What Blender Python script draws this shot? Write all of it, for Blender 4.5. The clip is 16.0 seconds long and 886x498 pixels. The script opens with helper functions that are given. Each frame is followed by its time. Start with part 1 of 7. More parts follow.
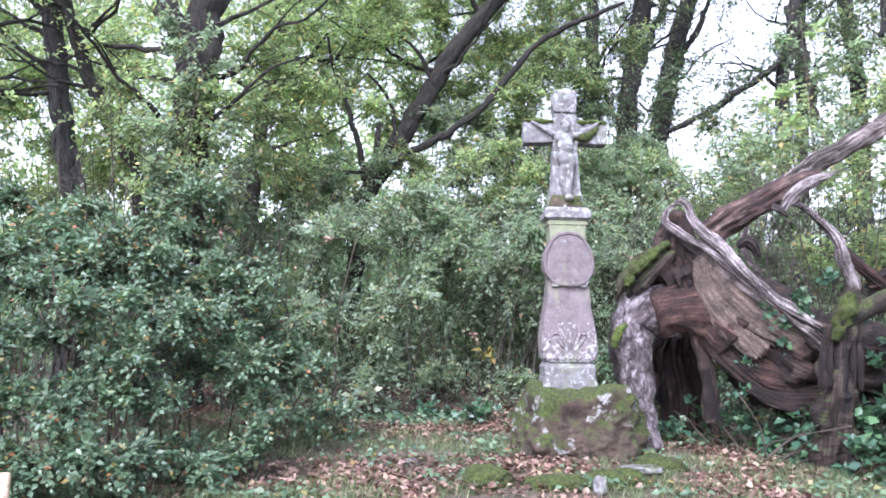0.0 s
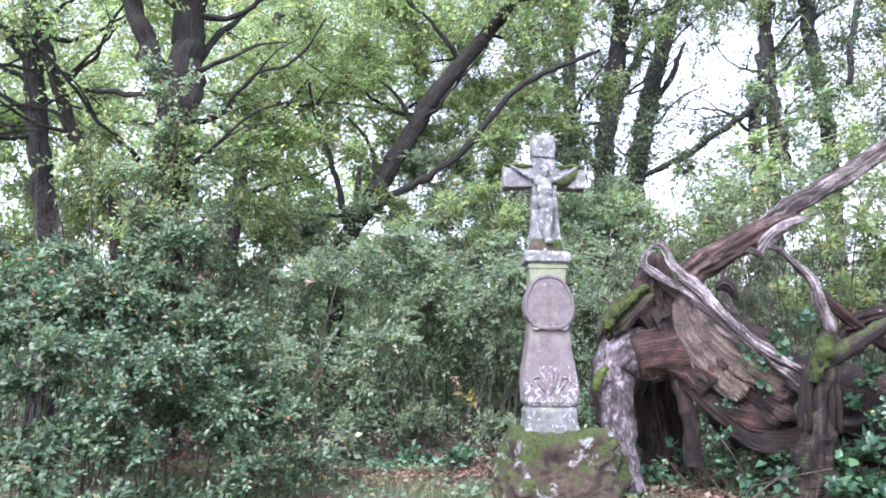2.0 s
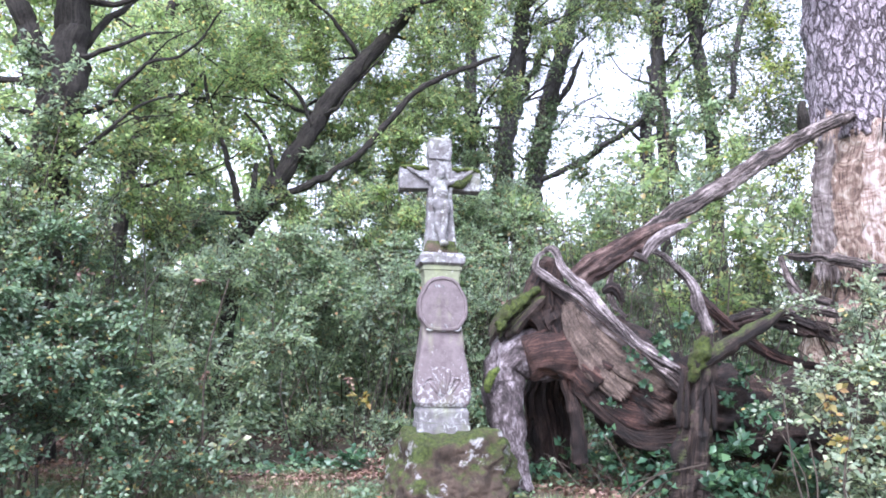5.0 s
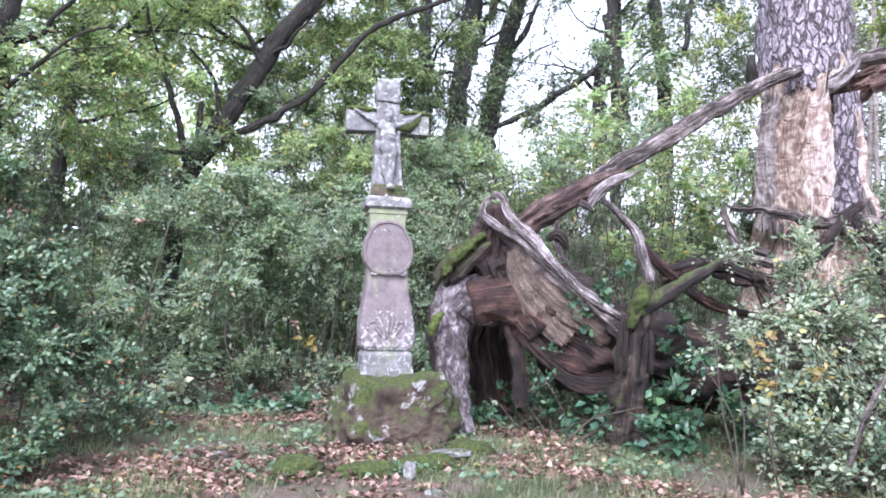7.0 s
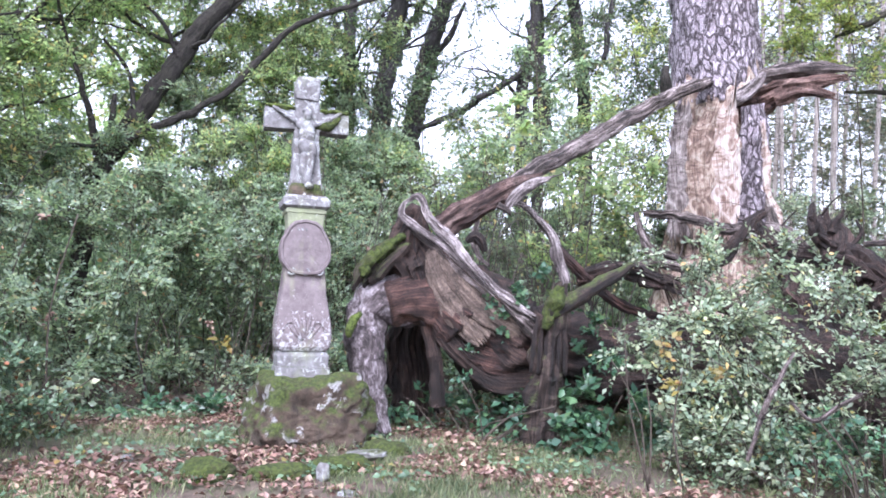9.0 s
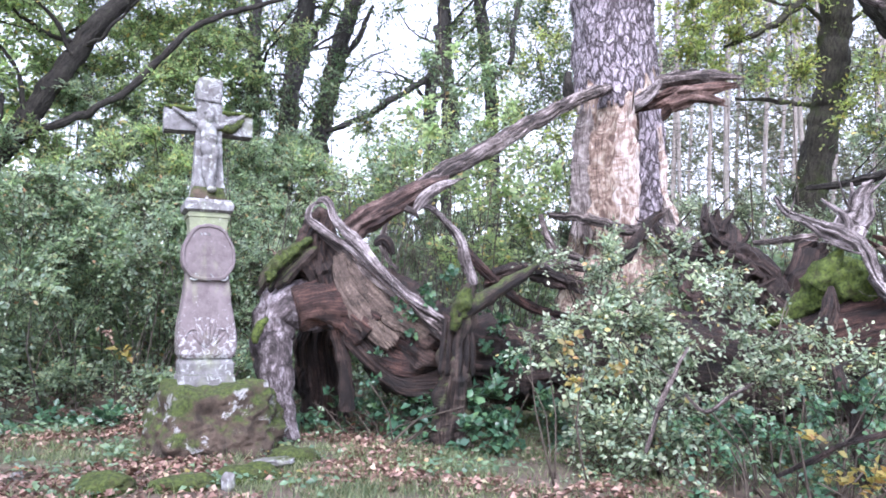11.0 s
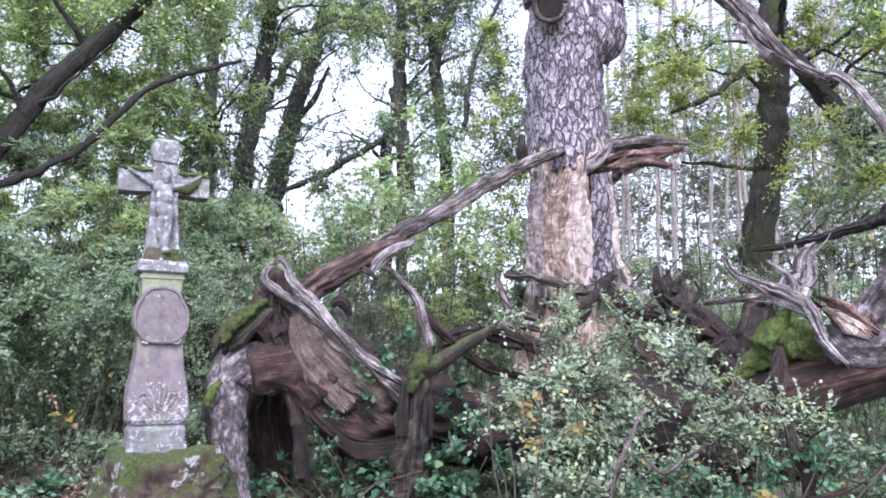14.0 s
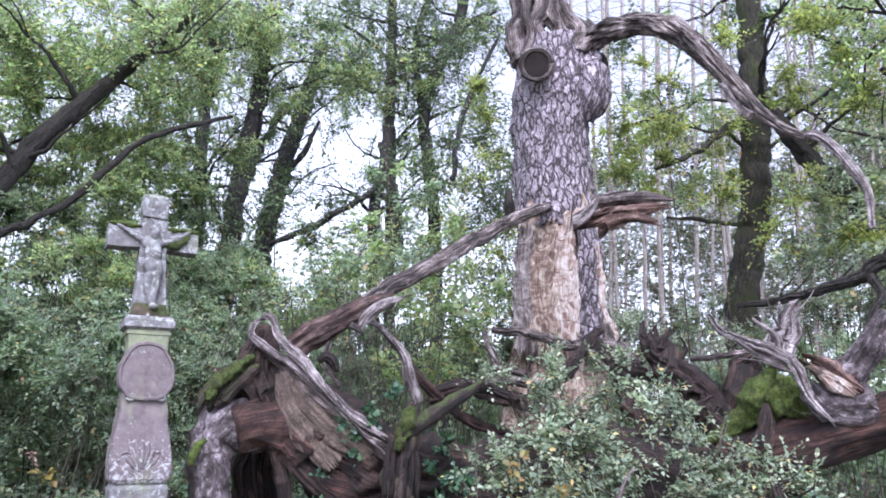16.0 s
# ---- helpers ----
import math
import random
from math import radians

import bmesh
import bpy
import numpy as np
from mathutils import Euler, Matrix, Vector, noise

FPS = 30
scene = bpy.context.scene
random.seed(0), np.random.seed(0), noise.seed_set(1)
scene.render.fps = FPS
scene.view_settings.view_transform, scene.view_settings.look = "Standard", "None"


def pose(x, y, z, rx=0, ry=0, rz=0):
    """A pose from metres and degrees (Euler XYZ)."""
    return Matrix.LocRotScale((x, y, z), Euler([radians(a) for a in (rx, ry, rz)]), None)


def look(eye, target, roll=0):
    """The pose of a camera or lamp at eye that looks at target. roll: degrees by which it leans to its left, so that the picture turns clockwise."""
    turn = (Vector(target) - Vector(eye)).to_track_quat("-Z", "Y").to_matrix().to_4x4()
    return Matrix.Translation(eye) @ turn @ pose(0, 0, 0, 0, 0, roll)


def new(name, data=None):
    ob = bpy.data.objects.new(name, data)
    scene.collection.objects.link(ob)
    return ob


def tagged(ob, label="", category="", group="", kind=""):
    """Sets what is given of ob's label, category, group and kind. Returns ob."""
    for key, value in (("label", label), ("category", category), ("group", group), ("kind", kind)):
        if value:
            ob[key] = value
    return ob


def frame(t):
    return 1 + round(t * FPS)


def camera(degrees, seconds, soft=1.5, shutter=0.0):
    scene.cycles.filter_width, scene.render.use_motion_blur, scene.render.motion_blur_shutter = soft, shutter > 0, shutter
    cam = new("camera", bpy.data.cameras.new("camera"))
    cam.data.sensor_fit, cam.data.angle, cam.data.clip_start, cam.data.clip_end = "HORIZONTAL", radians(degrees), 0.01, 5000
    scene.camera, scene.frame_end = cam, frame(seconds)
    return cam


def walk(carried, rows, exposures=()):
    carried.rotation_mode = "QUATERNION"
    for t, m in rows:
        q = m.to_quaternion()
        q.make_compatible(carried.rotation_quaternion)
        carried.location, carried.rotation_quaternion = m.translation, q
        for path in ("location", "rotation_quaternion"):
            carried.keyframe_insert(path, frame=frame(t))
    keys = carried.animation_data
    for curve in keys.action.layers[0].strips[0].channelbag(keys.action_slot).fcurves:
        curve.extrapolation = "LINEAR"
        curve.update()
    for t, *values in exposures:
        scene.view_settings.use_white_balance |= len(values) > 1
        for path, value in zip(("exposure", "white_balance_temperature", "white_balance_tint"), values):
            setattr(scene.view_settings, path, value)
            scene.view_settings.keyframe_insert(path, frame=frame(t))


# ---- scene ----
# ---- camera ----
cam = camera(59.40, 16.0, soft=1.75)
ROWS = [
    (0, pose(0.000, 0.018, 1.296, 96.568, -1.525, -0.000)),
    (0.5, pose(-0.002, 0.018, 1.296, 97.205, -1.641, 0.040)),
    (1, pose(-0.007, 0.019, 1.297, 97.646, -1.470, -0.028)),
    (1.5, pose(-0.012, 0.013, 1.302, 98.381, -1.634, -0.444)),
    (2, pose(-0.013, 0.000, 1.308, 99.710, -1.157, -1.473)),
    (2.5, pose(-0.011, -0.012, 1.318, 100.947, -1.498, -2.442)),
    (3, pose(-0.009, -0.016, 1.329, 100.963, -2.125, -3.911)),
    (3.5, pose(0.002, -0.012, 1.328, 101.235, -2.442, -5.571)),
    (4, pose(0.021, -0.008, 1.321, 100.714, -1.233, -6.892)),
    (4.5, pose(0.043, -0.002, 1.319, 100.346, -0.724, -7.806)),
    (7, pose(0.151, 0.020, 1.297, 96.046, -1.462, -12.120)),
    (7.5, pose(0.170, 0.022, 1.288, 95.312, -0.980, -13.043)),
    (8, pose(0.187, 0.015, 1.288, 96.430, -1.441, -14.348)),
    (8.5, pose(0.199, 0.005, 1.289, 96.323, -1.603, -15.994)),
    (11, pose(0.245, -0.042, 1.286, 96.633, -0.194, -24.015)),
    (11.5, pose(0.236, -0.043, 1.285, 96.335, 0.164, -25.330)),
    (12, pose(0.218, -0.043, 1.287, 97.188, -0.194, -26.003)),
    (12.5, pose(0.200, -0.044, 1.296, 97.635, -0.170, -25.827)),
    (13, pose(0.197, -0.044, 1.304, 98.482, 0.039, -26.313)),
    (13.5, pose(0.196, -0.049, 1.313, 99.769, 0.141, -27.152)),
    (14, pose(0.193, -0.055, 1.320, 100.855, 0.352, -27.414)),
    (14.5, pose(0.190, -0.064, 1.331, 101.754, 0.146, -27.932)),
    (15, pose(0.181, -0.080, 1.339, 102.425, 0.094, -28.151)),
    (15.5, pose(0.175, -0.096, 1.355, 103.419, 0.415, -28.200)),
    (16, pose(0.172, -0.109, 1.366, 104.563, 0.315, -28.308))]
walk(cam, ROWS, exposures=[(0.0, 2.08, 5750, 24), (7.0, 2.05, 5750, 24), (12.0, 2.01, 5720, 24), (16.0, 1.57, 5680, 24)])

# ---- light: bright hazy sky, weak veiled sun from the open side ----
world = bpy.data.worlds.new("sky")
scene.world = world
world.use_nodes = True
wn = world.node_tree.nodes
wl = world.node_tree.links
sky = wn.new("ShaderNodeTexSky")
sky.sky_type = "NISHITA"
sky.sun_disc = False
sky.sun_elevation = radians(45)
sky.sun_rotation = radians(205)
sky.air_density = 1.0
sky.dust_density = 1.0
pale = wn.new("ShaderNodeHueSaturation")
pale.inputs["Saturation"].default_value = 0.3
wl.new(sky.outputs[0], pale.inputs["Color"])
wl.new(pale.outputs[0], wn["Background"].inputs["Color"])
wn["Background"].inputs["Strength"].default_value = 0.14
sun_data = bpy.data.lights.new("sun", "SUN")
sun_data.energy = 1.6
sun_data.angle = radians(40)
sun_data.color = (1.0, 0.98, 0.94)
sun = new("sun", sun_data)
sun.matrix_world = look((-5, -10, 12), (0, 0, 0))


# ---- materials ----
def nodes_of(name):
    m = bpy.data.materials.new(name)
    m.use_nodes = True
    return m, m.node_tree.nodes, m.node_tree.links, m.node_tree.nodes["Principled BSDF"]


def ramp(n, stops, mode="LINEAR"):
    r = n.new("ShaderNodeValToRGB")
    r.color_ramp.interpolation = mode
    e = r.color_ramp.elements
    while len(e) < len(stops):
        e.new(0.5)
    for k, (p, c) in enumerate(stops):
        e[k].position = p
        e[k].color = (*c, 1)
    return r


def noise_node(n, l, vec, scale, detail=4.0, rough=0.6, warp=0.0):
    t = n.new("ShaderNodeTexNoise")
    t.inputs["Scale"].default_value = scale
    t.inputs["Detail"].default_value = detail
    t.inputs["Roughness"].default_value = rough
    t.inputs["Distortion"].default_value = warp
    if vec is not None:
        l.new(vec, t.inputs["Vector"])
    return t.outputs["Fac"]


def mapped(n, l, kind="Object", scale=(1, 1, 1)):
    c = n.new("ShaderNodeTexCoord")
    m = n.new("ShaderNodeMapping")
    m.inputs["Scale"].default_value = scale
    l.new(c.outputs[kind], m.inputs["Vector"])
    return m.outputs[0]


def blend(n, l, fac, a, b):
    x = n.new("ShaderNodeMix")
    x.data_type = "RGBA"
    for value, slot in ((fac, 0), (a, 6), (b, 7)):
        if hasattr(value, "is_linked"):
            l.new(value, x.inputs[slot])
        elif slot == 0:
            x.inputs[0].default_value = value
        else:
            x.inputs[slot].default_value = (*value, 1)
    return x.outputs[2]


def maths(n, l, op, a, b=0.0, clamp=False):
    x = n.new("ShaderNodeMath")
    x.operation = op
    x.use_clamp = clamp
    for k, v in enumerate((a, b)):
        if hasattr(v, "is_linked"):
            l.new(v, x.inputs[k])
        else:
            x.inputs[k].default_value = v
    return x.outputs[0]


def bumped(n, l, bsdf, height, strength=0.5, dist=0.02):
    b = n.new("ShaderNodeBump")
    b.inputs["Strength"].default_value = strength
    b.inputs["Distance"].default_value = dist
    l.new(height, b.inputs["Height"])
    l.new(b.outputs[0], bsdf.inputs["Normal"])


def upward(n, l, low, high, breakup=0.35, scale=6.0):
    """0 to 1 where the surface looks up: where moss and litter hold."""
    g = n.new("ShaderNodeNewGeometry")
    s = n.new("ShaderNodeSeparateXYZ")
    l.new(g.outputs["Normal"], s.inputs[0])
    nz = noise_node(n, l, mapped(n, l), scale, 5.0)
    v = maths(n, l, "ADD", s.outputs["Z"], maths(n, l, "MULTIPLY", maths(n, l, "SUBTRACT", nz, 0.5), breakup * 4))
    r = n.new("ShaderNodeMapRange")
    r.inputs["From Min"].default_value = low
    r.inputs["From Max"].default_value = high
    l.new(v, r.inputs["Value"])
    return r.outputs[0]


MOSS_A, MOSS_B = (0.016, 0.026, 0.006), (0.07, 0.095, 0.018)


def moss_colour(n, l, bright=1.0):
    f = noise_node(n, l, mapped(n, l), 40.0, 5.0)
    r = ramp(n, [(0.36, [c * bright for c in MOSS_A]), (0.66, [c * bright for c in MOSS_B])])
    l.new(f, r.inputs[0])
    k = ramp(n, [(0.52, (0, 0, 0)), (0.66, (0.75, 0.75, 0.75))])
    l.new(noise_node(n, l, mapped(n, l), 9.0, 5.0, 0.7), k.inputs[0])
    return blend(n, l, k.outputs[0], r.outputs[0], (0.035, 0.03, 0.014))


def leaf_material(name, stops, gloss=0.45, through_=0.35, mode="LINEAR"):
    m, n, l, b = nodes_of(name)
    g = n.new("ShaderNodeNewGeometry")
    r = ramp(n, stops, mode)
    l.new(g.outputs["Random Per Island"], r.inputs[0])
    vein = noise_node(n, l, mapped(n, l), 2.2, 3.0)
    v = ramp(n, [(0.3, (0.6, 0.62, 0.6)), (0.7, (1.25, 1.25, 1.2))])
    l.new(vein, v.inputs[0])
    x = n.new("ShaderNodeMix")
    x.data_type, x.blend_type = "RGBA", "MULTIPLY"
    x.inputs[0].default_value = 1.0
    l.new(r.outputs[0], x.inputs[6])
    l.new(v.outputs[0], x.inputs[7])
    l.new(x.outputs[2], b.inputs["Base Color"])
    b.inputs["Roughness"].default_value = gloss
    t = n.new("ShaderNodeBsdfTranslucent")
    warm = n.new("ShaderNodeMix")
    warm.data_type, warm.blend_type = "RGBA", "MULTIPLY"
    warm.inputs[0].default_value = 1.0
    l.new(x.outputs[2], warm.inputs[6])
    warm.inputs[7].default_value = (2.1, 2.3, 1.6, 1)
    l.new(warm.outputs[2], t.inputs["Color"])
    mix = n.new("ShaderNodeMixShader")
    mix.inputs[0].default_value = through_
    l.new(b.outputs[0], mix.inputs[1])
    l.new(t.outputs[0], mix.inputs[2])
    l.new(mix.outputs[0], n["Material Output"].inputs["Surface"])
    return m


def bark_material(name, dark, light, along=5.0, across=38.0, depth=0.02, moss=None, tint=None):
    m, n, l, b = nodes_of(name)
    uv = mapped(n, l, "UV", (across, along, 1))
    f = noise_node(n, l, uv, 1.0, 6.0, 0.65, 0.6)
    big = noise_node(n, l, mapped(n, l), 2.5, 4.0)
    r = ramp(n, [(0.4, dark), (0.62, light)])
    fine = noise_node(n, l, mapped(n, l), 28.0, 5.0, 0.7)
    l.new(maths(n, l, "ADD", maths(n, l, "MULTIPLY", f, 0.6), maths(n, l, "MULTIPLY", fine, 0.4)), r.inputs[0])
    col = r.outputs[0]
    if tint:
        w = ramp(n, [(0.5, (0, 0, 0)), (0.68, (1, 1, 1))])
        l.new(big, w.inputs[0])
        col = blend(n, l, w.outputs[0], col, tint)
    if moss:
        col = blend(n, l, upward(n, l, *moss), col, moss_colour(n, l))
    l.new(col, b.inputs["Base Color"])
    b.inputs["Roughness"].default_value = 0.9
    bumped(n, l, b, maths(n, l, "ADD", f, maths(n, l, "MULTIPLY", fine, 0.5)), 1.0, depth * 2)
    return m


def plated_bark(name):
    """Old oak bark: long pale lilac-grey plates of uneven tone between dark fissures."""
    m, n, l, b = nodes_of(name)
    uv = mapped(n, l, "UV", (10.5, 4.6, 1))
    wob = n.new("ShaderNodeTexNoise")
    wob.inputs["Scale"].default_value = 1.1
    wob.inputs["Detail"].default_value = 5
    l.new(uv, wob.inputs["Vector"])
    add = n.new("ShaderNodeMix")
    add.data_type, add.blend_type = "RGBA", "ADD"
    add.inputs[0].default_value = 1.5
    add.clamp_factor = False
    l.new(uv, add.inputs[6])
    l.new(wob.outputs["Color"], add.inputs[7])
    gaps = []
    for scale in (1.0, 2.3):
        v = n.new("ShaderNodeTexVoronoi")
        v.feature = "DISTANCE_TO_EDGE"
        v.inputs["Scale"].default_value = scale
        l.new(add.outputs[2], v.inputs["Vector"])
        gaps.append(v.outputs["Distance"])
    cell = n.new("ShaderNodeTexVoronoi")
    cell.inputs["Scale"].default_value = 2.3
    l.new(add.outputs[2], cell.inputs["Vector"])
    f = noise_node(n, l, mapped(n, l, "UV", (70, 26, 1)), 1.0, 6.0, 0.7)
    tone = ramp(n, [(0.0, (0.34, 0.3, 0.325)), (0.5, (0.47, 0.43, 0.47)), (1.0, (0.58, 0.54, 0.585))])
    sep = n.new("ShaderNodeSeparateColor")
    l.new(cell.outputs["Color"], sep.inputs[0])
    l.new(sep.outputs[0], tone.inputs[0])
    wide = ramp(n, [(0.0, (1, 1, 1)), (0.05, (0.75, 0.75, 0.75)), (0.15, (0, 0, 0))])
    l.new(gaps[0], wide.inputs[0])
    thin = ramp(n, [(0.0, (0.75, 0.75, 0.75)), (0.1, (0, 0, 0))])
    l.new(gaps[1], thin.inputs[0])
    col = blend(n, l, thin.outputs[0], tone.outputs[0], (0.19, 0.16, 0.175))
    col = blend(n, l, wide.outputs[0], col, (0.075, 0.06, 0.065))
    fine = ramp(n, [(0.32, (0.55, 0.53, 0.54)), (0.7, (1.3, 1.27, 1.3))])
    l.new(f, fine.inputs[0])
    x = n.new("ShaderNodeMix")
    x.data_type, x.blend_type = "RGBA", "MULTIPLY"
    x.inputs[0].default_value = 1.0
    l.new(col, x.inputs[6])
    l.new(fine.outputs[0], x.inputs[7])
    l.new(x.outputs[2], b.inputs["Base Color"])
    b.inputs["Roughness"].default_value = 0.9
    low = maths(n, l, "ADD", wide.outputs[0], maths(n, l, "MULTIPLY", thin.outputs[0], 0.5))
    hh = maths(n, l, "SUBTRACT", maths(n, l, "MULTIPLY", f, 0.4), low)
    bumped(n, l, b, hh, 1.0, 0.05)
    return m


def flame_wood(name, stops, streak=(0.05, 0.035, 0.03)):
    """Stripped trunk wood: wavy tongues of tone with fine fibres and dark checks."""
    m, n, l, b = nodes_of(name)
    tongue = noise_node(n, l, mapped(n, l, "UV", (4.6, 3.4, 1)), 1.0, 5.0, 0.62, 2.6)
    fibre = noise_node(n, l, mapped(n, l, "UV", (70.0, 4.0, 1)), 1.0, 5.0, 0.65, 0.5)
    r = ramp(n, stops)
    l.new(maths(n, l, "ADD", maths(n, l, "MULTIPLY", tongue, 0.8), maths(n, l, "MULTIPLY", fibre, 0.2)), r.inputs[0])
    k = ramp(n, [(0.36, (1, 1, 1)), (0.44, (0, 0, 0))])
    l.new(fibre, k.inputs[0])
    l.new(blend(n, l, k.outputs[0], r.outputs[0], streak), b.inputs["Base Color"])
    b.inputs["Roughness"].default_value = 0.8
    bumped(n, l, b, maths(n, l, "ADD", tongue, maths(n, l, "MULTIPLY", fibre, 0.7)), 1.0, 0.045)
    return m


def bare_wood(name, stops, across=30.0, along=2.2, depth=0.02, rough=0.75, moss=None):
    """Stripped, weathered wood with long fibres."""
    m, n, l, b = nodes_of(name)
    uv = mapped(n, l, "UV", (across, along, 1))
    f = noise_node(n, l, uv, 1.0, 6.0, 0.65, 0.35)
    big = noise_node(n, l, mapped(n, l, "UV", (5.0, 1.6, 1)), 1.0, 4.0, 0.6, 0.8)
    s = maths(n, l, "ADD", maths(n, l, "MULTIPLY", f, 0.5), maths(n, l, "MULTIPLY", big, 0.5))
    r = ramp(n, stops)
    l.new(s, r.inputs[0])
    w = ramp(n, [(0.4, (0.3, 0.27, 0.25)), (0.5, (0.95, 0.92, 0.92)), (0.6, (1.6, 1.57, 1.57))])
    grain = noise_node(n, l, mapped(n, l), 45.0, 5.0, 0.75)
    spot = noise_node(n, l, mapped(n, l), 6.0, 6.0, 0.7)
    l.new(maths(n, l, "ADD", maths(n, l, "MULTIPLY", spot, 0.55), maths(n, l, "MULTIPLY", grain, 0.45)), w.inputs[0])
    x = n.new("ShaderNodeMix")
    x.data_type, x.blend_type = "RGBA", "MULTIPLY"
    x.inputs[0].default_value = 1.0
    l.new(r.outputs[0], x.inputs[6])
    l.new(w.outputs[0], x.inputs[7])
    col = x.outputs[2]
    if moss:
        col = blend(n, l, upward(n, l, *moss), col, moss_colour(n, l))
    l.new(col, b.inputs["Base Color"])
    b.inputs["Roughness"].default_value = rough
    bumped(n, l, b, maths(n, l, "ADD", f, maths(n, l, "MULTIPLY", grain, 0.6)), 1.0, depth)
    return m


def stone_material(name, base, dark, lichen, moss=None, algae=0.0, spots=9.0, spot_at=0.62, depth=0.02, mottle=5.0, zone=None):
    m, n, l, b = nodes_of(name)
    co = mapped(n, l)
    f = noise_node(n, l, co, 60.0, 5.0)
    big = noise_node(n, l, co, mottle, 6.0, 0.7)
    r = ramp(n, [(0.34, dark), (0.62, base)])
    l.new(big, r.inputs[0])
    col = r.outputs[0]
    sp = noise_node(n, l, co, spots, 6.0, 0.7, 0.6)
    w = ramp(n, [(spot_at, (0, 0, 0)), (spot_at + 0.05, (1, 1, 1))])
    if zone:
        pos = n.new("ShaderNodeSeparateXYZ")
        l.new(co, pos.inputs[0])
        z = maths(n, l, "ADD", pos.outputs["Z"], maths(n, l, "MULTIPLY", maths(n, l, "SUBTRACT", big, 0.5), 0.9))
        mr = n.new("ShaderNodeMapRange")
        mr.inputs["From Min"].default_value, mr.inputs["From Max"].default_value = zone
        mr.inputs["To Min"].default_value, mr.inputs["To Max"].default_value = 0.15, -0.03
        l.new(z, mr.inputs["Value"])
        sp = maths(n, l, "ADD", sp, mr.outputs[0])
    l.new(sp, w.inputs[0])
    col = blend(n, l, w.outputs[0], col, lichen)
    if algae:
        al = ramp(n, [(0.55, (0, 0, 0)), (0.8, (algae, algae, algae))])
        l.new(noise_node(n, l, mapped(n, l, "Object", (1, 1, 0.6)), 4.0, 3.0), al.inputs[0])
        col = blend(n, l, al.outputs[0], col, (0.3, 0.36, 0.16))
    if moss:
        col = blend(n, l, upward(n, l, *moss), col, moss_colour(n, l))
    l.new(col, b.inputs["Base Color"])
    b.inputs["Roughness"].default_value = 0.92
    hh = maths(n, l, "ADD", maths(n, l, "MULTIPLY", big, 0.8), maths(n, l, "MULTIPLY", f, 0.3))
    bumped(n, l, b, hh, 0.7, depth)
    return m


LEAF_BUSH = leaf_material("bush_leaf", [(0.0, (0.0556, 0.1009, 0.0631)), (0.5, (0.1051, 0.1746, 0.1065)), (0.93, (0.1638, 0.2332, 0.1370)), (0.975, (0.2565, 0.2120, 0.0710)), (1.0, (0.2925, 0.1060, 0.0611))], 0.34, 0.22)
LEAF_WALL = leaf_material("thicket_leaf", [(0.0, (0.1310, 0.1867, 0.1435)), (0.6, (0.2305, 0.2998, 0.2204)), (0.96, (0.3239, 0.3734, 0.2520)), (1.0, (0.4004, 0.2263, 0.1373))], 0.38, 0.45)
LEAF_CROWN = leaf_material("crown_leaf", [(0.0, (0.1533, 0.2085, 0.1264)), (0.6, (0.2551, 0.3151, 0.1982)), (0.92, (0.3493, 0.3748, 0.2222)), (1.0, (0.4795, 0.3346, 0.1597))], 0.44, 0.68)
LEAF_PALE = leaf_material("pale_shrub_leaf", [(0.0, (0.1379, 0.1946, 0.1404)), (0.55, (0.2508, 0.3102, 0.2317)), (0.95, (0.3887, 0.4257, 0.3090)), (0.985, (0.4765, 0.4014, 0.1685)), (1.0, (0.4765, 0.2798, 0.1264))], 0.38, 0.3)
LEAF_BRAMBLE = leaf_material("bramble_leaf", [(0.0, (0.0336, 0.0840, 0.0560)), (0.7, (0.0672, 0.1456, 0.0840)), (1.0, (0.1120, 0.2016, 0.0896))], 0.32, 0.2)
# crown leaf in a darker colour, for sprays silhouetted against the sky
LEAF_SILHOUETTE = leaf_material("silhouette_leaf", [(0.0, (0.05, 0.085, 0.05)), (0.6, (0.095, 0.145, 0.085)), (1.0, (0.16, 0.19, 0.1))], 0.42, 0.35)
LEAF_BEECH = leaf_material("yellowing_beech_leaf", [(0.0, (0.16, 0.21, 0.09)), (0.6, (0.27, 0.3, 0.12)), (0.92, (0.36, 0.36, 0.15)), (1.0, (0.42, 0.3, 0.12))], 0.45, 0.6)
# needles lightened in colour to give the bright haze among the spruces
LEAF_SPRUCE = leaf_material("hazed_spruce_needles", [(0.0, (0.1121, 0.1418, 0.1067)), (0.6, (0.1890, 0.2228, 0.1593)), (1.0, (0.3119, 0.2633, 0.1917))], 0.5, 0.2)
LEAF_YELLOW = leaf_material("yellow_leaf", [(0.0, (0.2167, 0.1878, 0.0665)), (0.6, (0.2746, 0.2240, 0.0665)), (1.0, (0.2601, 0.1445, 0.0582))], 0.5, 0.35)
LEAF_FALLEN = leaf_material("fallen_leaf", [(0.0, (0.0704, 0.0352, 0.0290)), (0.4, (0.1936, 0.1100, 0.0906)), (0.8, (0.3168, 0.2068, 0.1804)), (1.0, (0.3520, 0.2728, 0.1936))], 0.55, 0.1)
GRASS = leaf_material("grass_blade", [(0.0, (0.075, 0.11, 0.055)), (0.6, (0.15, 0.195, 0.1)), (1.0, (0.28, 0.27, 0.17))], 0.5, 0.25)
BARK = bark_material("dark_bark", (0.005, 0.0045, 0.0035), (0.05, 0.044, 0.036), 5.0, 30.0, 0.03)
